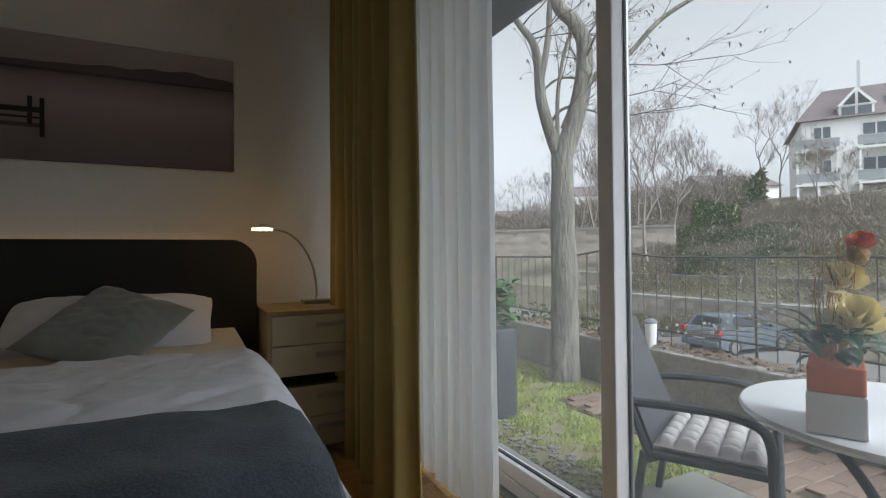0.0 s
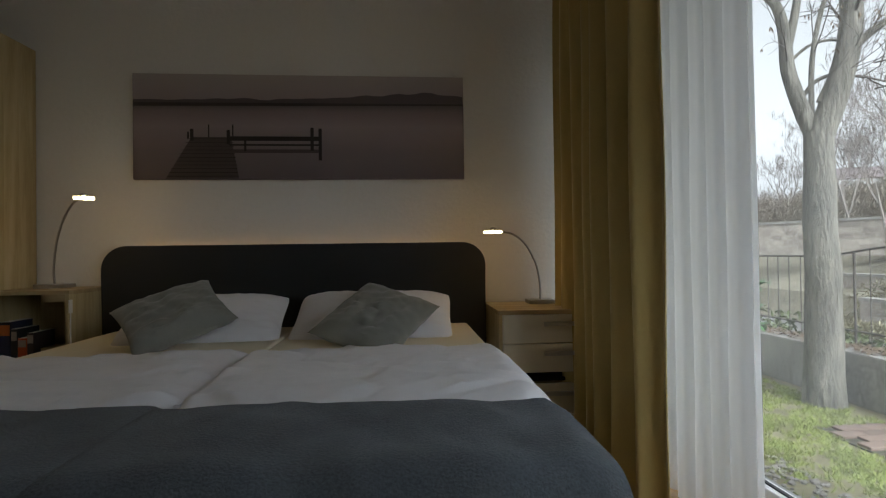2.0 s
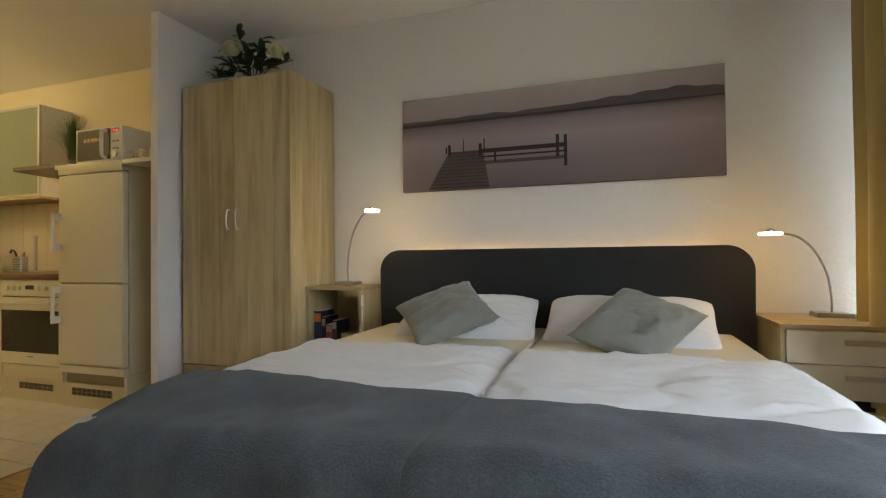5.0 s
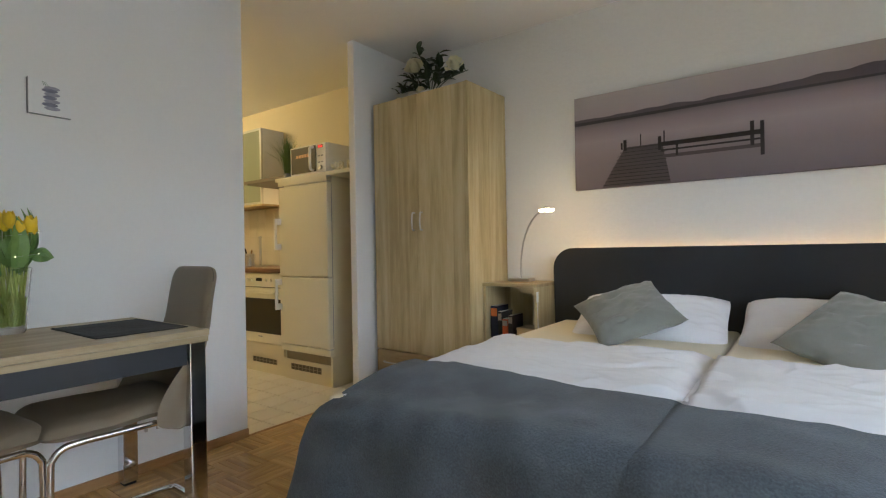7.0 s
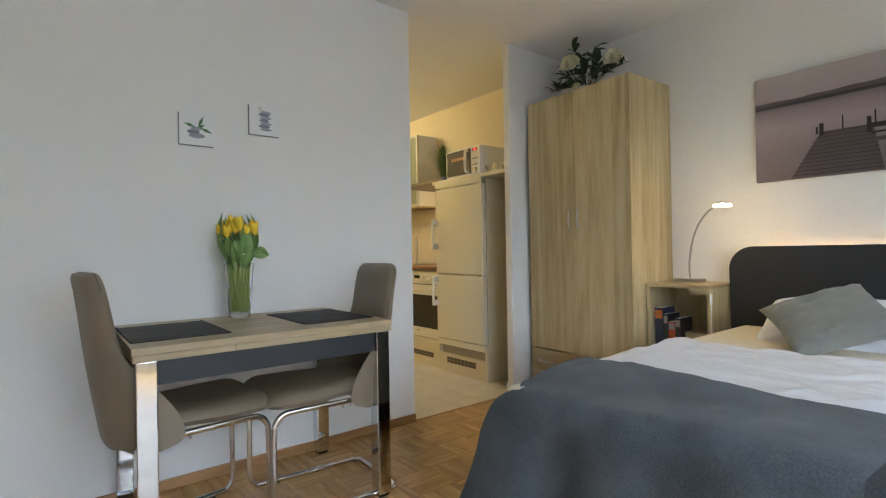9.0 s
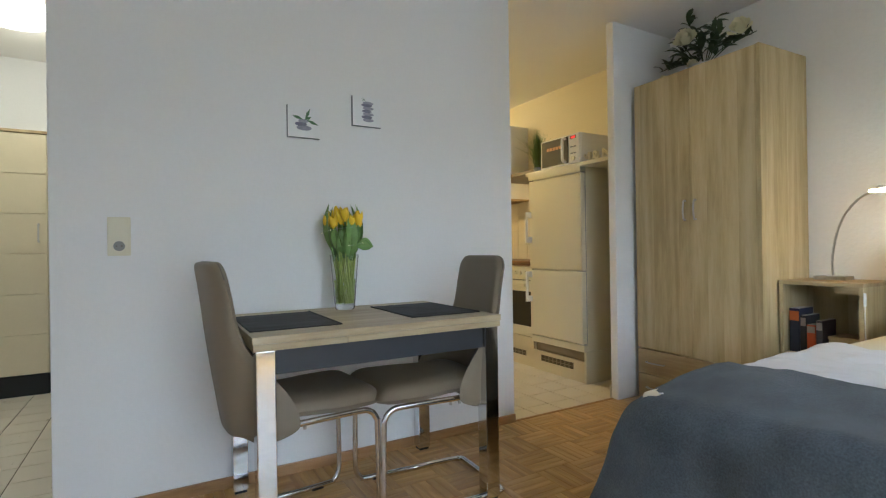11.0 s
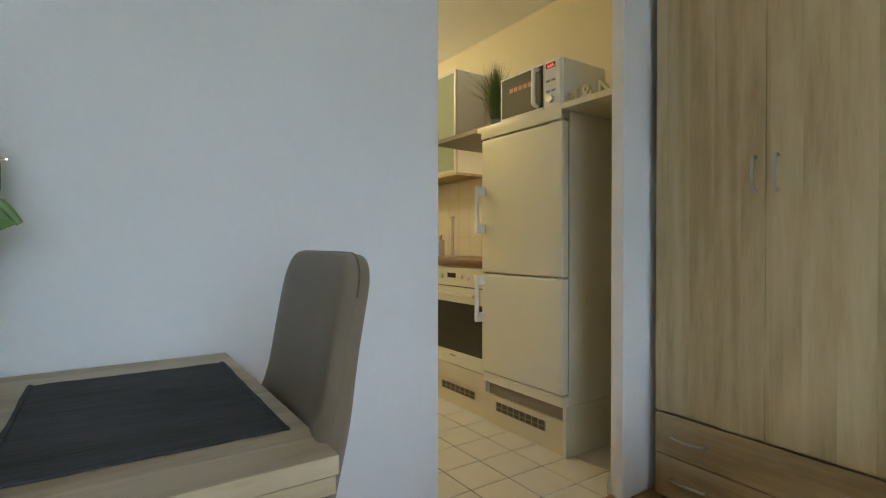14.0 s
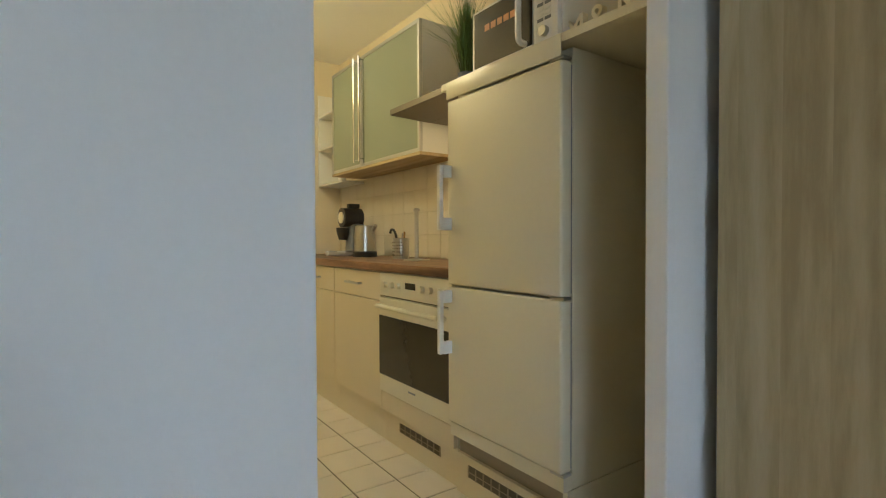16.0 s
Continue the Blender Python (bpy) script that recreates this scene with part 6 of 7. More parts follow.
def bush(name, label, m, az0, az1, d0, d1, h, count, size, seed, kind="stuff", slim=1.0):
    """A sprawling mass of small leaves or twigs on the slope."""
    rnd = random.Random(seed)
    bm = bmesh.new()
    for i in range(count):
        p = along(rnd.uniform(az0, az1), rnd.uniform(d0, d1))
        z = ground_z(p.x, p.y)
        top = h * (0.55 + 0.6 * wob(p.x * 0.5, p.y * 0.5, seed))
        p.z = z + max(0.05, top) * rnd.random() ** 0.6
        a = Vector((rnd.gauss(0, 1), rnd.gauss(0, 1), rnd.gauss(0.3, 1))).normalized() * size * rnd.uniform(0.5, 1.4)
        leaf(bm, p, p + a, slim * size * rnd.uniform(0.3, 0.6), Vector((rnd.random(), rnd.random(), 1)), n=2)
    return single(name, bm, m, label, "bushes", kind=kind)


bush("ivy_slope", "dark green ivy covering the bank", IVY, 51.8, 62.0, 29.0, 38, 1.4, 24000, 0.20, 1)
bush("evergreen_hedge", "rounded dark evergreen shrubs", mk("hedge_leaves", (0.10, 0.135, 0.045), 0.7, var=0.4, big=1.5, fine=8, bump=0), 53.3, 57.2, 38, 42, 3.4, 6000, 0.32, 2)
bush("scrub", "brown leafless scrub on the bank", SCRUB, 46, 72, 29.5, 50, 1.2, 60000, 0.55, 3, slim=0.11)
bush("scrub_far", "grey brown thicket in the distance", SCRUB, 29, 58, 50, 78, 4.2, 34000, 1.0, 4, slim=0.13)
bush("wall_weeds", "dry weeds and ivy hanging over the stone walls", mk("dry_weeds", (0.22, 0.20, 0.12), 0.9, var=0.5, big=0.7, fine=6, bump=0), 41, 70, 24.5, 31, 1.3, 16000, 0.26, 8, slim=0.35)
bush("conifer_group", "dark conifers beside the far houses", IVY, 57.6, 59.4, 52, 56, 4.0, 1500, 0.5, 5)
bush("fence_shrubs", "low green shrubs behind the railing", IVY, 33.0, 46.0, 12.5, 17, 2.4, 2600, 0.22, 6)

# far retaining walls
def wall_run(name, az0, d0, az1, d1, z0, z1, thick, label):
    a, b = along(az0, d0), along(az1, d1)
    d = (b - a).normalized()
    n = Vector((-d.y, d.x, 0)) * thick
    bm = bmesh.new()
    prism(bm, [(a.x, a.y), (b.x, b.y), (b.x + n.x, b.y + n.y), (a.x + n.x, a.y + n.y)], z0, z1, "z")
    w = structure(name, bm, STONEW, label, "wall")
    bm = bmesh.new()
    prism(bm, [(a.x - n.x * 0.2, a.y - n.y * 0.2), (b.x - n.x * 0.2, b.y - n.y * 0.2), (b.x + n.x * 1.2, b.y + n.y * 1.2), (a.x + n.x * 1.2, a.y + n.y * 1.2)], z1 + 0.004, z1 + 0.16, "z")
    ob = new("coping", finish("coping", bm, CONCRETE))
    ob.parent = w
    length = (b - a).length
    rnd = random.Random(int(d0))
    rows = int((z1 - z0) / 0.32)
    for r in range(rows):
        x = rnd.uniform(0, 0.4)
        while x < length - 0.8 and len(w.children) < 160:
            wd_ = rnd.uniform(0.45, 0.9)
            c = a + d * x - n.normalized() * 0.0
            o = n.normalized() * -0.03
            bm = bmesh.new()
            e = c + d * (wd_ - 0.05)
            prism(bm, [(c.x + o.x, c.y + o.y), (e.x + o.x, e.y + o.y), (e.x - o.x * 0.02, e.y - o.y * 0.02), (c.x - o.x * 0.02, c.y - o.y * 0.02)], z0 + r * 0.32 + 0.03, z0 + r * 0.32 + 0.30, "z")
            ob = new("stone", finish("stone", bm, STONEW))
            ob.parent = w
            x += wd_


wall_run("retaining_wall_lower", 44, 29.0, 75, 22.5, -2.95, -1.35, 0.5, "old stone retaining wall along the street")
wall_run("retaining_wall_upper", 42, 33.5, 75, 25.0, -1.4, -0.42, 0.5, "upper stone retaining wall")
wall_run("retaining_wall_far", 30, 40, 51.5, 36, 0.6, 2.6, 0.6, "pale far retaining wall")


# houses
def house(az, dist, width, depth, z0, eave, ridge, turn, label, full):
    o = along(az, dist)
    o.z = z0
    u = Vector((math.cos(radians(turn)), math.sin(radians(turn)), 0))
    n = Vector((-u.y, u.x, 0))
    hs = thing("house", label, "house", tuple(o))

    def at(a, b, z):
        p = o + u * a + n * b
        return Vector((p.x, p.y, z))

    def block(a0, a1, b0, b1, za, zb):
        bm = bmesh.new()
        vs = [bm.verts.new(at(a, b, z)) for z in (za, zb) for a, b in ((a0, b0), (a1, b0), (a1, b1), (a0, b1))]
        for f in ((3, 2, 1, 0), (4, 5, 6, 7), (0, 1, 5, 4), (1, 2, 6, 5), (2, 3, 7, 6), (3, 0, 4, 7)):
            bm.faces.new([vs[i] for i in f])
        return bm
    part("wall", block(0, width, 0, depth, z0 - 3, eave), FACADE, hs)
    bm = bmesh.new()
    e = 0.5
    r = [at(-e, -e, eave), at(width + e, -e, eave), at(width + e, depth + e, eave), at(-e, depth + e, eave), at(depth * 0.22 if full else 0, depth / 2, ridge), at(width, depth / 2, ridge)]
    vs = [bm.verts.new(p) for p in r]
    for f in ((0, 1, 5, 4), (1, 2, 5), (2, 3, 4, 5), (3, 0, 4), (3, 2, 1, 0)):
        bm.faces.new([vs[i] for i in f])
    rf = part("roof", bm, ROOFT, hs)

    def window(a0, a1, za, zb, split=2):
        w = part("window", block(a0, a1, -0.05, 0.02, za, zb), FACADE, hs)
        for k in range(split):
            s = (a1 - a0) / split
            part("pane", block(a0 + s * k + 0.08, a0 + s * (k + 1) - 0.06, -0.08, -0.055, za + 0.08, zb - 0.08), DKWIN, w)
    if not full:
        k = int(width / 2.4)
        for i in range(k):
            window(0.8 + i * 2.4, 1.9 + i * 2.4, eave - 2.2, eave - 0.8, 1)
            window(0.8 + i * 2.4, 1.9 + i * 2.4, eave - 4.8, eave - 3.4, 1)
        part("chimney", block(width * 0.4, width * 0.4 + 0.6, depth / 2 - 0.3, depth / 2 + 0.3, ridge - 0.6, ridge + 0.9), ROOFT, rf)
        return hs, at, block
    for za in (eave - 2.9, eave - 6.1):
        window(0.9, 2.3, za + 0.1, za + 2.3)
        window(4.6, 6.6, za + 0.1, za + 2.3)
        window(7.0, 8.2, za + 0.1, za + 2.3, 1)
        window(11.8, 13.4, za + 0.3, za + 2.0)
    for a0, a1 in ((-0.7, 2.7), (4.0, 9.2)):
        for za in (eave - 3.0, eave - 6.2):
            b = part("balcony", block(a0, a1, -1.5, -0.001, za - 0.2, za), FACADE, hs)
            pn = mk("balcony_panel", (0.33, 0.36, 0.38), 0.3, bump=0) if a0 < 0 and za > eave - 4 else bpy.data.materials["balcony_panel"]
            part("railing_panel", block(a0, a1, -1.5, -1.44, za + 0.15, za + 0.95), pn, b)
            part("handrail", block(a0, a1, -1.53, -1.42, za + 0.96, za + 1.02), ALU, b)
        for a in (a0 + 0.1, (a0 + a1) / 2, a1 - 0.3):
            part("column", block(a, a + 0.2, -1.4, -1.2, z0 - 3, eave - 3.21), FACADE, hs)
    # glazed dormer with a pointed gable
    dm = part("dormer", block(2.9, 5.5, -0.1, 3.2, eave - 0.2, eave + 1.1), FACADE, hs)
    bm = bmesh.new()
    tri = [at(2.7, -0.2, eave + 1.1), at(5.7, -0.2, eave + 1.1), at(4.2, -0.2, eave + 2.8), at(2.7, 4.5, eave + 1.1), at(5.7, 4.5, eave + 1.1), at(4.2, 4.5, eave + 2.8)]
    vs = [bm.verts.new(p) for p in tri]
    for f in ((0, 1, 2), (5, 4, 3), (0, 3, 4, 1), (1, 4, 5, 2), (2, 5, 3, 0)):
        bm.faces.new([vs[i] for i in f])
    part("gable", bm, FACADE, dm)
    part("pane", block(3.1, 4.1, -0.17, -0.12, eave, eave + 1.0), DKWIN, dm)
    part("pane", block(4.3, 5.3, -0.17, -0.12, eave, eave + 1.0), DKWIN, dm)
    for tri in (((3.15, 1.2), (4.1, 1.2), (4.1, 2.35)), ((4.3, 1.2), (5.25, 1.2), (4.3, 2.35))):
        bm = bmesh.new()
        bm.faces.new([bm.verts.new(at(a, -0.23, eave + z)) for a, z in tri])
        bmesh.ops.solidify(bm, geom=bm.faces[:], thickness=0.04)
        part("gable_pane", bm, DKWIN, dm)
    for a in (6.6, 7.9):
        bm = bmesh.new()
        s = (ridge - eave) / (depth / 2 + 0.5)
        q = [at(a, b, eave + (b + 0.5) * s + 0.06) for b in (1.2, 2.8)] + [at(a + 0.9, b, eave + (b + 0.5) * s + 0.06) for b in (2.8, 1.2)]
        bm.faces.new([bm.verts.new(p) for p in q])
        bmesh.ops.solidify(bm, geom=bm.faces[:], thickness=0.06)
        part("skylight", bm, DKWIN, rf)
    part("flue_pipe", block(5.1, 5.32, 4.2, 4.42, eave + 2.0, ridge + 2.3), ALU, rf)
    return hs, at, block


house(62.4, 60, 24, 11, 6.4, 13.4, 17.6, -56, "white rendered house with balconies and brown tiled roof", True)
house(54.2, 82, 11, 8, 5.0, 10.4, 12.6, -26, "pale distant house with grey roof", False)
house(50.0, 96, 12, 8, 6.0, 10.8, 13.0, -26, "pale distant house with grey roof", False)
house(41.5, 110, 14, 8, 6.0, 13.0, 15.5, -26, "distant house in the haze", False)
house(33.0, 120, 16, 9, 4.0, 9.0, 11.5, -26, "distant house in the haze", False)


# parked car
def car(at, rz):
    c = thing("car", "parked grey-blue hatchback on the street", "car", at, rz)
    prof = [(-1.95, 0.35), (-1.98, 0.75), (-1.90, 0.98), (-1.72, 1.02), (-1.42, 1.36), (-1.0, 1.46), (-0.2, 1.47), (0.35, 1.40), (0.98, 1.00), (1.75, 0.86), (1.98, 0.66), (2.0, 0.35), (1.6, 0.24), (-1.6, 0.24)]
    bm = bmesh.new()
    rows = []
    for s in (-1, -0.55, 0, 0.55, 1):
        w = 0.86 * s
        rows.append([bm.verts.new((x * (1 - 0.03 * abs(s) ** 3), w * (1 - 0.20 * max(0, z - 0.95) / 0.5), z - 0.03 * abs(s) ** 3)) for x, z in prof])
    n = len(prof)
    for a, b in zip(rows, rows[1:]):
        for k in range(n):
            bm.faces.new((a[k], a[(k + 1) % n], b[(k + 1) % n], b[k]))
    bm.faces.new(rows[0][::-1])
    bm.faces.new(rows[-1])
    part("body", bm, CARP, c, smooth=True, world_space=False)
    for s in (-1, 1):
        for poly in ([(-1.28, 1.02), (-1.15, 1.34), (-0.75, 1.38), (-0.72, 1.02)], [(-0.66, 1.02), (-0.68, 1.385), (0.22, 1.35), (0.68, 1.02)]):
            bm = bmesh.new()
            pr = [(x, s * (0.868 * (1 - 0.20 * (z - 0.95) / 0.5)), z) for x, z in poly]
            bm.faces.new([bm.verts.new(p) for p in pr])
            bmesh.ops.solidify(bm, geom=bm.faces[:], thickness=0.015)
            part("side_window", bm, CARG, c, world_space=False)
        for x in (-1.22, 1.25):
            w = part("wheel", tube(bmesh.new(), [(x, s * 0.68, 0.31), (x, s * 0.885, 0.31)], 0.31, seg=24), BLACKP, c, world_space=False)
            part("rim", tube(bmesh.new(), [(x, s * 0.884, 0.31), (x, s * 0.895, 0.31)], 0.20, seg=20), ALU, w, world_space=False)
        part("tail_light", B(-1.97, -1.80, s * 0.78 - 0.09, s * 0.78 + 0.09, 0.78, 0.98, bevel=0.02), RED, c, world_space=False)
        part("mirror", ball(bmesh.new(), (0.55, s * 0.95, 1.03), 0.09, 2, (0.7, 1, 0.7)), BLACKP, c, world_space=False)
        part("door_handle", B(-0.6, -0.42, s * 0.872 - 0.012, s * 0.872 + 0.012, 0.86, 0.89), CARP, c, world_space=False)
    bm = bmesh.new()
    bm.faces.new([bm.verts.new(p) for p in ((-1.745, -0.62, 1.035), (-1.745, 0.62, 1.035), (-1.44, 0.56, 1.355), (-1.44, -0.56, 1.355))])
    bmesh.ops.solidify(bm, geom=bm.faces[:], thickness=-0.02)
    part("rear_window", bm, CARG, c, world_space=False)
    bm = bmesh.new()
    bm.faces.new([bm.verts.new(p) for p in ((0.96, -0.66, 1.03), (0.96, 0.66, 1.03), (0.40, 0.56, 1.39), (0.40, -0.56, 1.39))])
    bmesh.ops.solidify(bm, geom=bm.faces[:], thickness=-0.02)
    part("windscreen", bm, CARG, c, world_space=False)
    part("number_plate", B(-1.995, -1.985, -0.26, 0.26, 0.60, 0.71), WHITEP, c, world_space=False)
    part("bumper", B(-2.03, -1.9, -0.80, 0.80, 0.32, 0.55, bevel=0.05), CARP, c, world_space=False)


pc = along(57.0, 22.4)
car((pc.x, pc.y, -2.83), -5)


# terrace furniture
gc = thing("garden_chair", "dark grey rattan garden armchair with tufted cushion", "chair", (5.12, -1.49, TZ), -152)
gc.scale = (0.94, 0.94, 0.89)


def gback(u, v):
    return (0.27 * (2 * u - 1) * (1 - 0.06 * v), -0.22 - 0.22 * v - 0.02 * math.sin(math.pi * u), 0.36 + 0.60 * v)


bk = part("backrest", S(gback, 16, 26, 0.03), RATTAN, gc, smooth=True, world_space=False)
part("back_frame", T([gback(0, j / 8) for j in range(9)] + [gback(0.5, 1.0)] + [gback(1, 1 - j / 8) for j in range(9)], 0.017, seg=8, steps=3), RATTAN, bk, smooth=True, world_space=False)
part("seat", B(-0.275, 0.275, -0.24, 0.22, 0.375, 0.41, bevel=0.012), RATTAN, gc, world_space=False)
for s in (-1, 1):
    part("armrest", T([(0.285 * s, -0.33, 0.63), (0.30 * s, -0.10, 0.645), (0.30 * s, 0.08, 0.64), (0.295 * s, 0.20, 0.60), (0.285 * s, 0.235, 0.50), (0.28 * s, 0.235, 0.38)], 0.021, seg=8), RATTAN, gc, smooth=True, world_space=False)
    part("leg", T([(0.28 * s, 0.235, 0.40), (0.275 * s, 0.245, 0.0)], 0.019, seg=8), RATTAN, gc, smooth=True, world_space=False)
    part("leg", T([(0.27 * s, -0.25, 0.40), (0.27 * s, -0.31, 0.0)], 0.019, seg=8), RATTAN, gc, smooth=True, world_space=False)


def tuft(u, v):
    x, y = -0.25 + 0.50 * u, -0.22 + 0.43 * v
    a, b = abs(math.sin(math.pi * u * 5)), abs(math.sin(math.pi * v * 5))
    edge = min(1, min(u, 1 - u) * 14) * min(1, min(v, 1 - v) * 14)
    return (x, y, 0.432 + 0.034 * (a * b) ** 0.45 * edge + 0.012 * edge)


sc = thing("seat_cushion", "pale grey tufted seat cushion on the garden chair", "cushion", (5.12, -1.49, TZ), -152)
sc.scale = (0.94, 0.94, 0.89)
part("pad", S(tuft, 60, 60, 0.018), PAD, sc, smooth=True, world_space=False)
part("tie", T([(-0.24, -0.22, 0.43), (-0.28, -0.24, 0.40), (-0.285, -0.23, 0.28)], 0.004, seg=5), PAD, sc, world_space=False)

GT = Vector((4.92, -2.24, TZ))
gt = thing("garden_table", "round white garden table on curved iron legs", "table", tuple(GT))
part("tabletop", L([(0.0, 0.695), (0.40, 0.695), (0.425, 0.702), (0.43, 0.712), (0.425, 0.722), (0.40, 0.726), (0.0, 0.727)], tuple(GT), 56), TABLEW, gt, smooth=True)
for k in range(3):
    a = radians(200 + 120 * k)
    d = Vector((math.cos(a), math.sin(a), 0))
    lg = part("leg", T([GT + d * 0.28 + Vector((0, 0, 0.694)), GT + d * 0.25 + Vector((0, 0, 0.60)), GT + d * 0.12 + Vector((0, 0, 0.46)), GT + d * 0.05 + Vector((0, 0, 0.33)), GT + d * 0.10 + Vector((0, 0, 0.18)), GT + d * 0.26 + Vector((0, 0, 0.06)), GT + d * 0.34 + Vector((0, 0, 0.0))], 0.016, seg=8), GASKET, gt, smooth=True)
part("ring", T([GT + Vector((0.06 * math.cos(a), 0.06 * math.sin(a), 0.33)) for a in [k * math.pi / 8 for k in range(17)]], 0.010, seg=6), GASKET, gt)

PB = Vector((4.62, -2.19, TZ + 0.728))
fb = thing("flower_planter", "white planter with orange felt and yellow silk roses", "planter", tuple(PB))
Q = Matrix.Rotation(radians(25), 4, "Z")


def pb(bm):
    bmesh.ops.transform(bm, matrix=Matrix.Translation(PB) @ Q, verts=bm.verts)
    return bm


part("box", pb(B(-0.10, 0.10, -0.062, 0.062, 0.0005, 0.105, bevel=0.003)), TABLEW, fb)
part("felt_band", pb(B(-0.098, 0.098, -0.060, 0.060, 0.1055, 0.175, bevel=0.006)), mk("orange_felt", (0.62, 0.17, 0.06), 0.95), fb)
rnd = random.Random(9)
sp = bmesh.new()
for i in range(60):
    a = rnd.uniform(0, 6.28)
    r0 = rnd.uniform(0.0, 0.035)
    p = PB + Vector((r0 * math.cos(a), r0 * math.sin(a), 0.16))
    tip = p + Vector((rnd.gauss(0, 0.025), rnd.gauss(0, 0.025), rnd.uniform(0.06, 0.36)))
    tube(sp, [p, p.lerp(tip, 0.5) + Vector((rnd.gauss(0, 0.015), rnd.gauss(0, 0.015), 0)), tip], 0.0012, seg=3, steps=3)
tagged(part("straw", sp, STRAW, fb, "brown straw and twigs"), kind="stuff")
ball_ = part("wicker_ball", ball(bmesh.new(), PB + Vector((0.02, -0.045, 0.455)), 0.026, 2), STRAW, fb)
PALEY = mk("pale_yellow_petal", (0.93, 0.82, 0.46), 0.6, var=0.08, bump=0)
for i, (o, r, m) in enumerate((((0.0, -0.022, 0.395), 0.062, PALEY), ((0.0, -0.045, 0.295), 0.090, PALEY), ((0.024, -0.050, 0.490), 0.042, ORANGEF))):
    part("flower", rose(bmesh.new(), PB + Vector(o), r, i + 5, 18, Vector((-0.6, -0.3, 0.6))), m, fb, smooth=True)
for i in range(46):
    a = rnd.uniform(0, 6.28)
    p = PB + Vector((0.05 * math.cos(a), 0.05 * math.sin(a), rnd.uniform(0.18, 0.27)))
    q = p + Vector((math.cos(a) * rnd.uniform(0.03, 0.09), math.sin(a) * rnd.uniform(0.03, 0.09), rnd.uniform(-0.03, 0.05)))
    part("leaf", leaf(bmesh.new(), p, q, rnd.uniform(0.03, 0.05)), mk("blue_green_leaf", (0.07, 0.14, 0.095), 0.5) if i == 0 else bpy.data.materials["blue_green_leaf"], fb)
for i in range(5):
    tip = PB + Vector((-0.10 - 0.05 * i, 0.10 + 0.05 * i, 0.30 - 0.02 * i))
    tw = part("blossom_twig", T([PB + Vector((0, 0, 0.18)), PB.lerp(tip, 0.5) + Vector((0, 0, 0.12)), tip], 0.0016, seg=4), STRAW, fb)
    for k in range(5):
        c = tip + Vector((rnd.gauss(0, 0.02), rnd.gauss(0, 0.02), rnd.gauss(0, 0.02)))
        part("blossom", ball(bmesh.new(), c, 0.005, 1), TABLEW, tw)

tp_ = thing("tall_planter", "tall grey rattan planter with a leafy shrub", "planter", (5.17, 0.27, TZ - 0.03))
part("pot", B(5.07, 5.25, 0.18, 0.36, TZ - 0.03, 0.42, bevel=0.02), RATTAN, tp_)
rnd = random.Random(13)
for i in range(70):
    a = rnd.uniform(0, 6.28)
    p = Vector((5.17 + rnd.gauss(0, 0.06), 0.27 + rnd.gauss(0, 0.06), 0.42 + rnd.uniform(0.0, 0.35)))
    q = p + Vector((math.cos(a), math.sin(a), rnd.uniform(-0.5, 0.5))) * rnd.uniform(0.08, 0.16)
    part("leaf", leaf(bmesh.new(), p, q, rnd.uniform(0.05, 0.09)), GREENLEAF if i else (GREENLEAF := mk("shrub_leaf", (0.08, 0.17, 0.05), 0.5, var=0.3)), tp_)
lb = thing("letter_box", "dark grey garden lantern box behind the planter", "lantern", (5.5, 1.05, TZ))
part("post", T([(5.5, 1.05, TZ), (5.5, 1.05, 0.60)], 0.02, seg=8), GREYP, lb)
part("box", B(5.44, 5.56, 0.98, 1.12, 0.60, 0.86, bevel=0.01), GREYP, lb)
bk_ = thing("bucket", "white lidded bucket behind the railing wall", "bucket", (6.60, 0.13, 0.165))
part("body", L([(0.04, 0), (0.05, 0.20), (0.045, 0.20)], (6.60, 0.13, 0.1655), 20), WHITEP, bk_, smooth=True)
part("lid", L([(0.054, 0.2005), (0.054, 0.215), (0.036, 0.235), (0, 0.24)], (6.60, 0.13, 0.1655), 20), GREYP, bk_, smooth=True)

# ---- floor pieces ----
def plank_mesh(w, l, h, name, m):
    return finish(name, B(-w / 2, w / 2, -l / 2, l / 2, -h, 0, bevel=0.0012, seg=1), m)


NEAR = structure("parquet", B(0.0, 4.2, -5.0, -0.0, -0.0078, -0.0070), SUBFLOOR, "oak parquet laid in small squares", "floor")
PW, NP = 0.20, 5
fin = PW / NP
mx, my = plank_mesh(PW - 0.0012, fin - 0.0012, 0.0068, "strip_x", PARQUET_X), plank_mesh(fin - 0.0012, PW - 0.0012, 0.0068, "strip_y", PARQUET_Y)
rest = [[], []]
count = 0
for i in range(21):
    for j in range(25):
        cx, cy = PW * (i + 0.5), -PW * (j + 0.5)
        near = 0 < cx < 1.0 and -2.75 < cy < -0.7
        for k in range(NP):
            if (i + j) % 2:
                p = (cx, cy - PW / 2 + fin * (k + 0.5), 0)
                me = mx
            else:
                p = (cx - PW / 2 + fin * (k + 0.5), cy, 0)
                me = my
            if near and count < 300:
                ob = new("parquet_strip", me)
                ob.location, ob.parent = p, NEAR
                count += 1
            else:
                rest[(i + j) % 2].append(p)
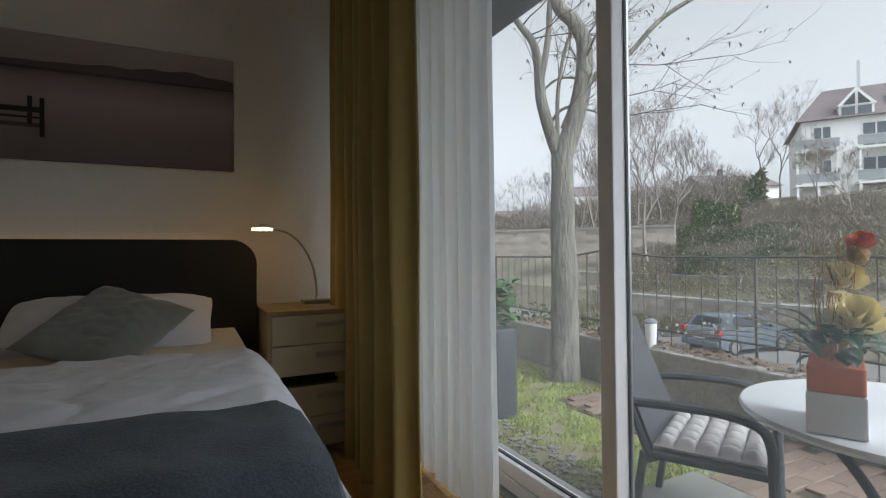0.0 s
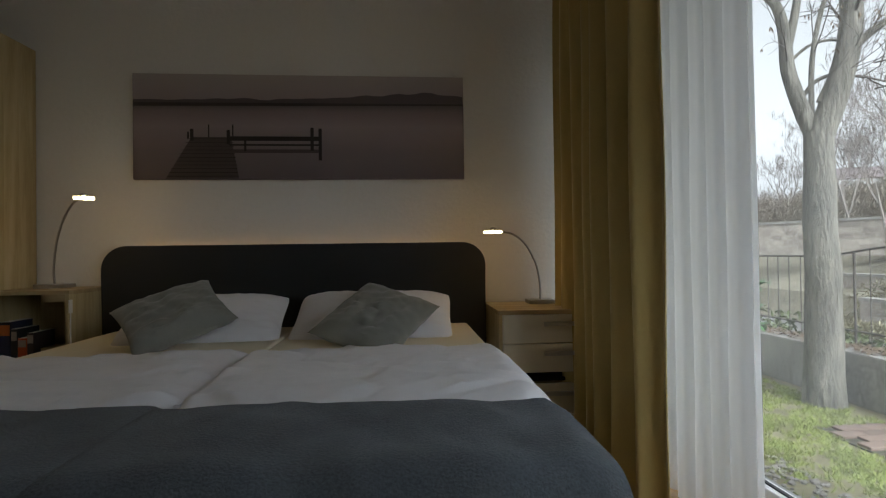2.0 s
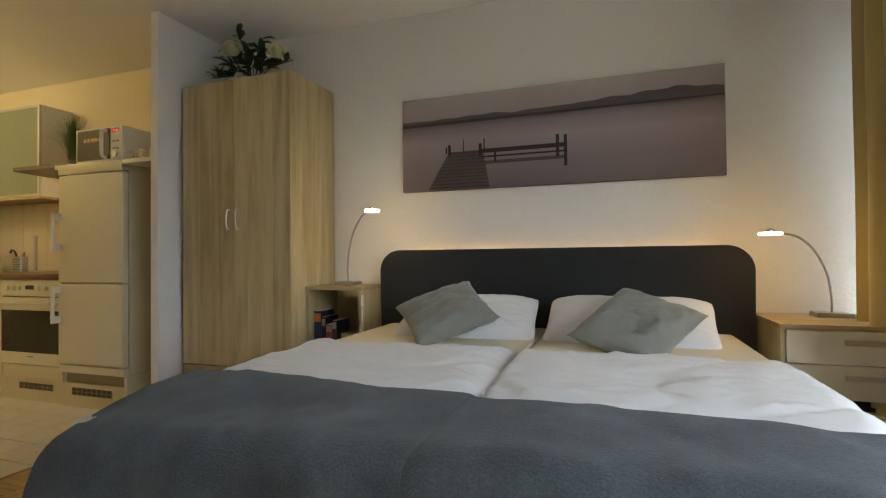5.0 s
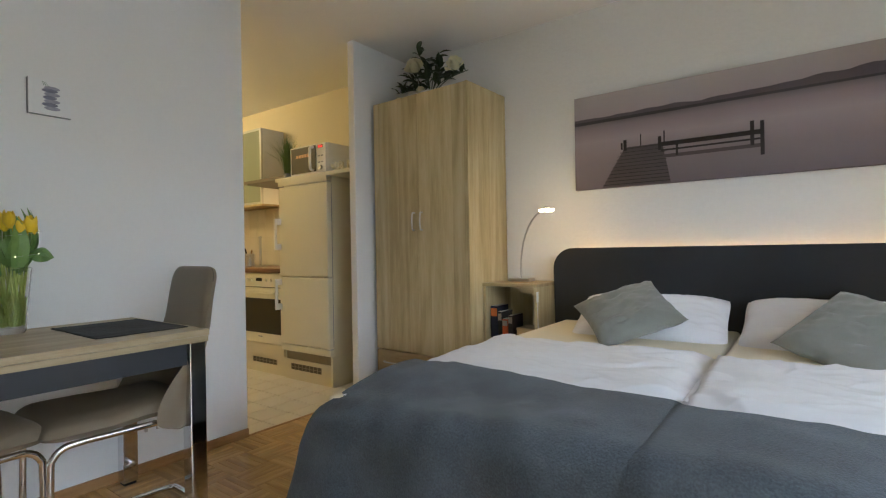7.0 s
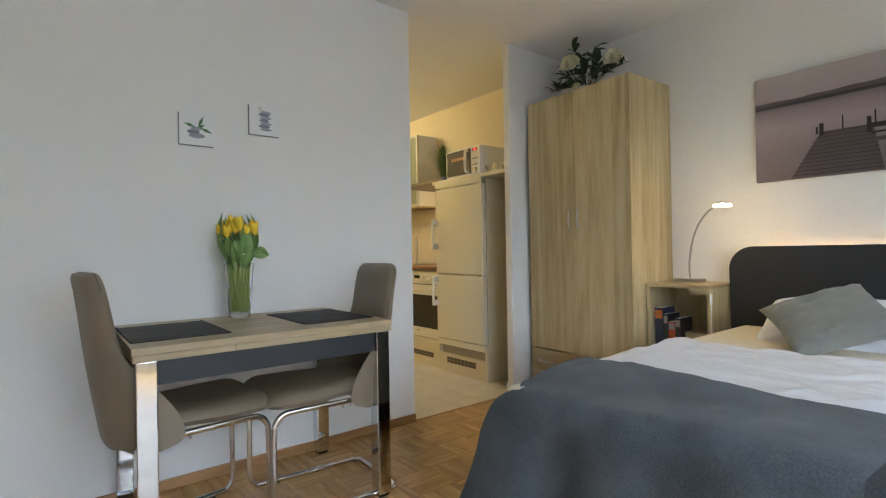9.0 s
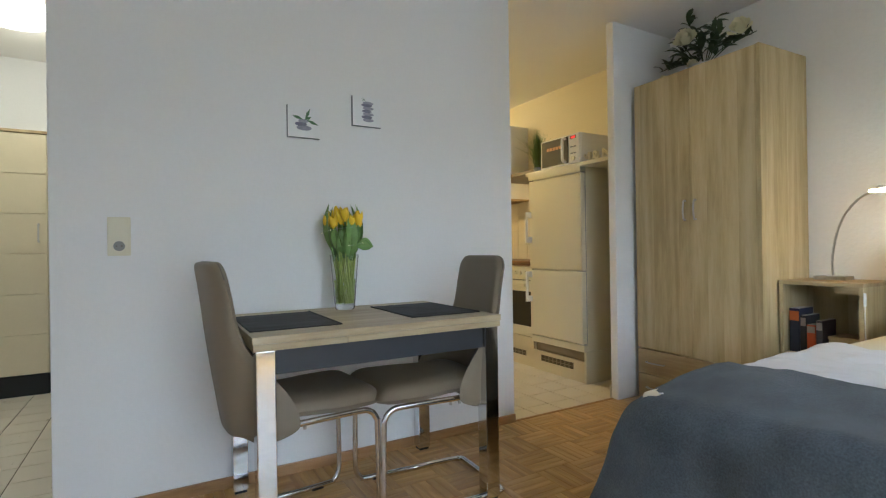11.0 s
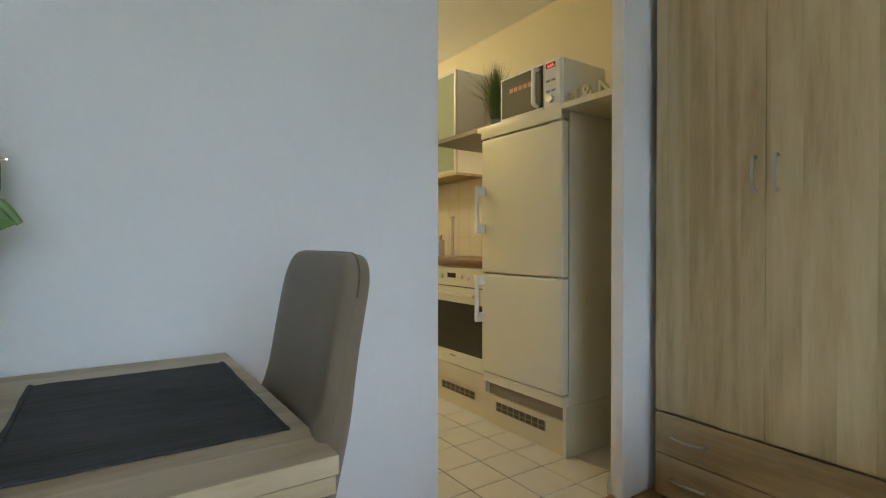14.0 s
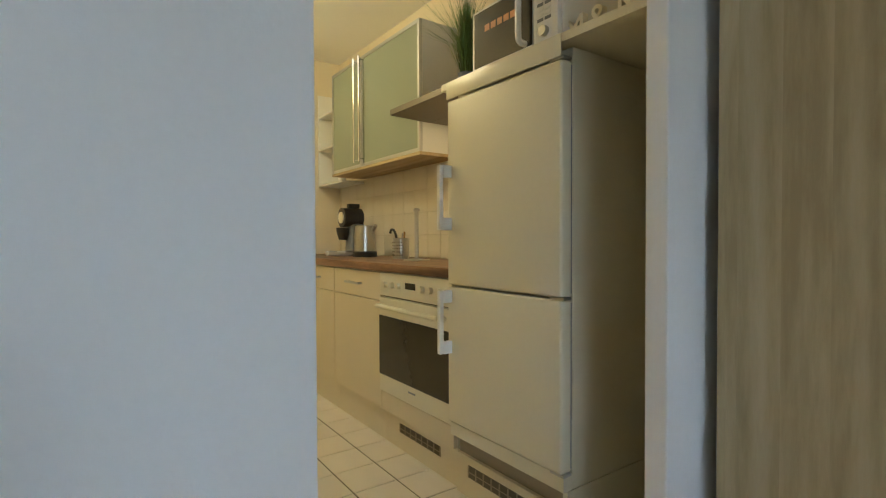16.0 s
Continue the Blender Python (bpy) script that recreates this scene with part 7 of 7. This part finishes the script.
for which, (w, l, m) in enumerate(((fin, PW, PARQUET_Y), (PW, fin, PARQUET_X))):
    vs, fs = [], []
    for x, y, z in rest[which]:
        a, b, n = (w - 0.0012) / 2, (l - 0.0012) / 2, len(vs)
        vs += [(x - a, y - b, 0), (x + a, y - b, 0), (x + a, y + b, 0), (x - a, y + b, 0), (x - a, y - b, -0.0068), (x + a, y - b, -0.0068), (x + a, y + b, -0.0068), (x - a, y + b, -0.0068)]
        fs += [(n, n + 1, n + 2, n + 3), (n, n + 4, n + 5, n + 1), (n + 1, n + 5, n + 6, n + 2), (n + 2, n + 6, n + 7, n + 3), (n + 3, n + 7, n + 4, n)]
    me = bpy.data.meshes.new("parquet_rest")
    me.from_pydata(vs, [], fs)
    me.materials.append(m)
    ob = tagged(new("parquet_strips", me), "oak parquet strips", "", "", "stuff")
    ob.parent = NEAR

tiles = structure("kitchen_tiles", B(-3.42, -0.013, -4.99, 0.079, -0.0055, -0.0050), GROUT, "square cream floor tiles with dark joints", "floor")
tm = finish("tile", B(-0.0992, 0.0992, -0.0992, 0.0992, -0.0048, 0.0, bevel=0.0015, seg=1), TILE)
tv, tf, count = [], [], 0
for i in range(17):
    for j in range(25):
        cx, cy = -0.16 - 0.205 * (i - 0.5), 0.175 - 0.205 * (j + 0.5)
        x0, x1, y0, y1 = max(cx - 0.0992, -3.419), min(cx + 0.0992, -0.014), max(cy - 0.0992, -4.99), min(cy + 0.0992, 0.078)
        if x1 - x0 < 0.01 or y1 - y0 < 0.01:
            continue
        if x1 - x0 > 0.198 and y1 - y0 > 0.198 and cy > -1.9 and count < 290:
            ob = new("tile", tm)
            ob.location, ob.parent = (cx, cy, 0), tiles
            count += 1
        else:
            n = len(tv)
            tv += [(x0, y0, 0), (x1, y0, 0), (x1, y1, 0), (x0, y1, 0), (x0, y0, -0.0048), (x1, y0, -0.0048), (x1, y1, -0.0048), (x0, y1, -0.0048)]
            tf += [(n, n + 1, n + 2, n + 3), (n, n + 4, n + 5, n + 1), (n + 1, n + 5, n + 6, n + 2), (n + 2, n + 6, n + 7, n + 3), (n + 3, n + 7, n + 4, n)]
me = bpy.data.meshes.new("tile_rest")
me.from_pydata(tv, [], tf)
me.materials.append(TILE)
ob = tagged(new("tile_pieces", me), "cream floor tiles", "", "", "stuff")
ob.parent = tiles

bmsh = finish("paving_brick", B(-0.098, 0.098, -0.048, 0.048, -0.05, 0, bevel=0.004, seg=1), BRICKP)
count = 0
for j in range(75):
    for i in range(4):
        y = -3.3 + 0.10 * j
        if y > 0.35:
            break
        x = 5.86 + 0.2 * i + (0.1 if j % 2 else 0) - 0.1
        if x < 5.84 or x > 6.40:
            continue
        if count >= 300:
            break
        ob = new("paving_brick", bmsh)
        ob.location, ob.parent = (x, y, TZ - 0.002 - 0.004 * random.random()), path
        ob.rotation_euler[2] = random.gauss(0, 0.015)
        count += 1
sl = finish("terrace_slab", B(-0.245, 0.245, -0.245, 0.245, -0.04, 0, bevel=0.006, seg=1), SLAB)
bed_ = bpy.data.objects["terrace_bed"]
for i in range(2):
    for j in range(7):
        ob = new("terrace_slab", sl)
        ob.location, ob.parent = (4.78 + 0.5 * i, -1.32 - 0.5 * j, TZ + 0.002 * ((i + j) % 3)), bed_
for j in range(14):
    for i in range(2):
        ob = new("paving_brick", bmsh)
        ob.location, ob.parent = (5.64, -1.2 - 0.1 * j - 0.05 * i, TZ - 0.004), path
        break

# tiled splashback over the worktop
SPLASH = mk("beige_wall_tile", (0.63, 0.58, 0.47), 0.3, var=0.02, big=3, fine=20, bump=0.0, piece=0.015)
splash = structure("backsplash", B(-3.415, -0.962, 0.0775, 0.0795, 0.931, 1.531), mk("beige_grout", (0.575, 0.525, 0.415), 0.9), "beige tiled splashback over the worktop", "backsplash")
wtm = finish("wall_tile", B(-0.0735, 0.0735, -0.0025, 0.0025, -0.0735, 0.0735, bevel=0.0012, seg=1), SPLASH)
for i in range(16):
    for j in range(4):
        ob = new("wall_tile", wtm)
        ob.location, ob.parent = (-1.045 - 0.15 * i, 0.0745, 1.006 + 0.15 * j), splash
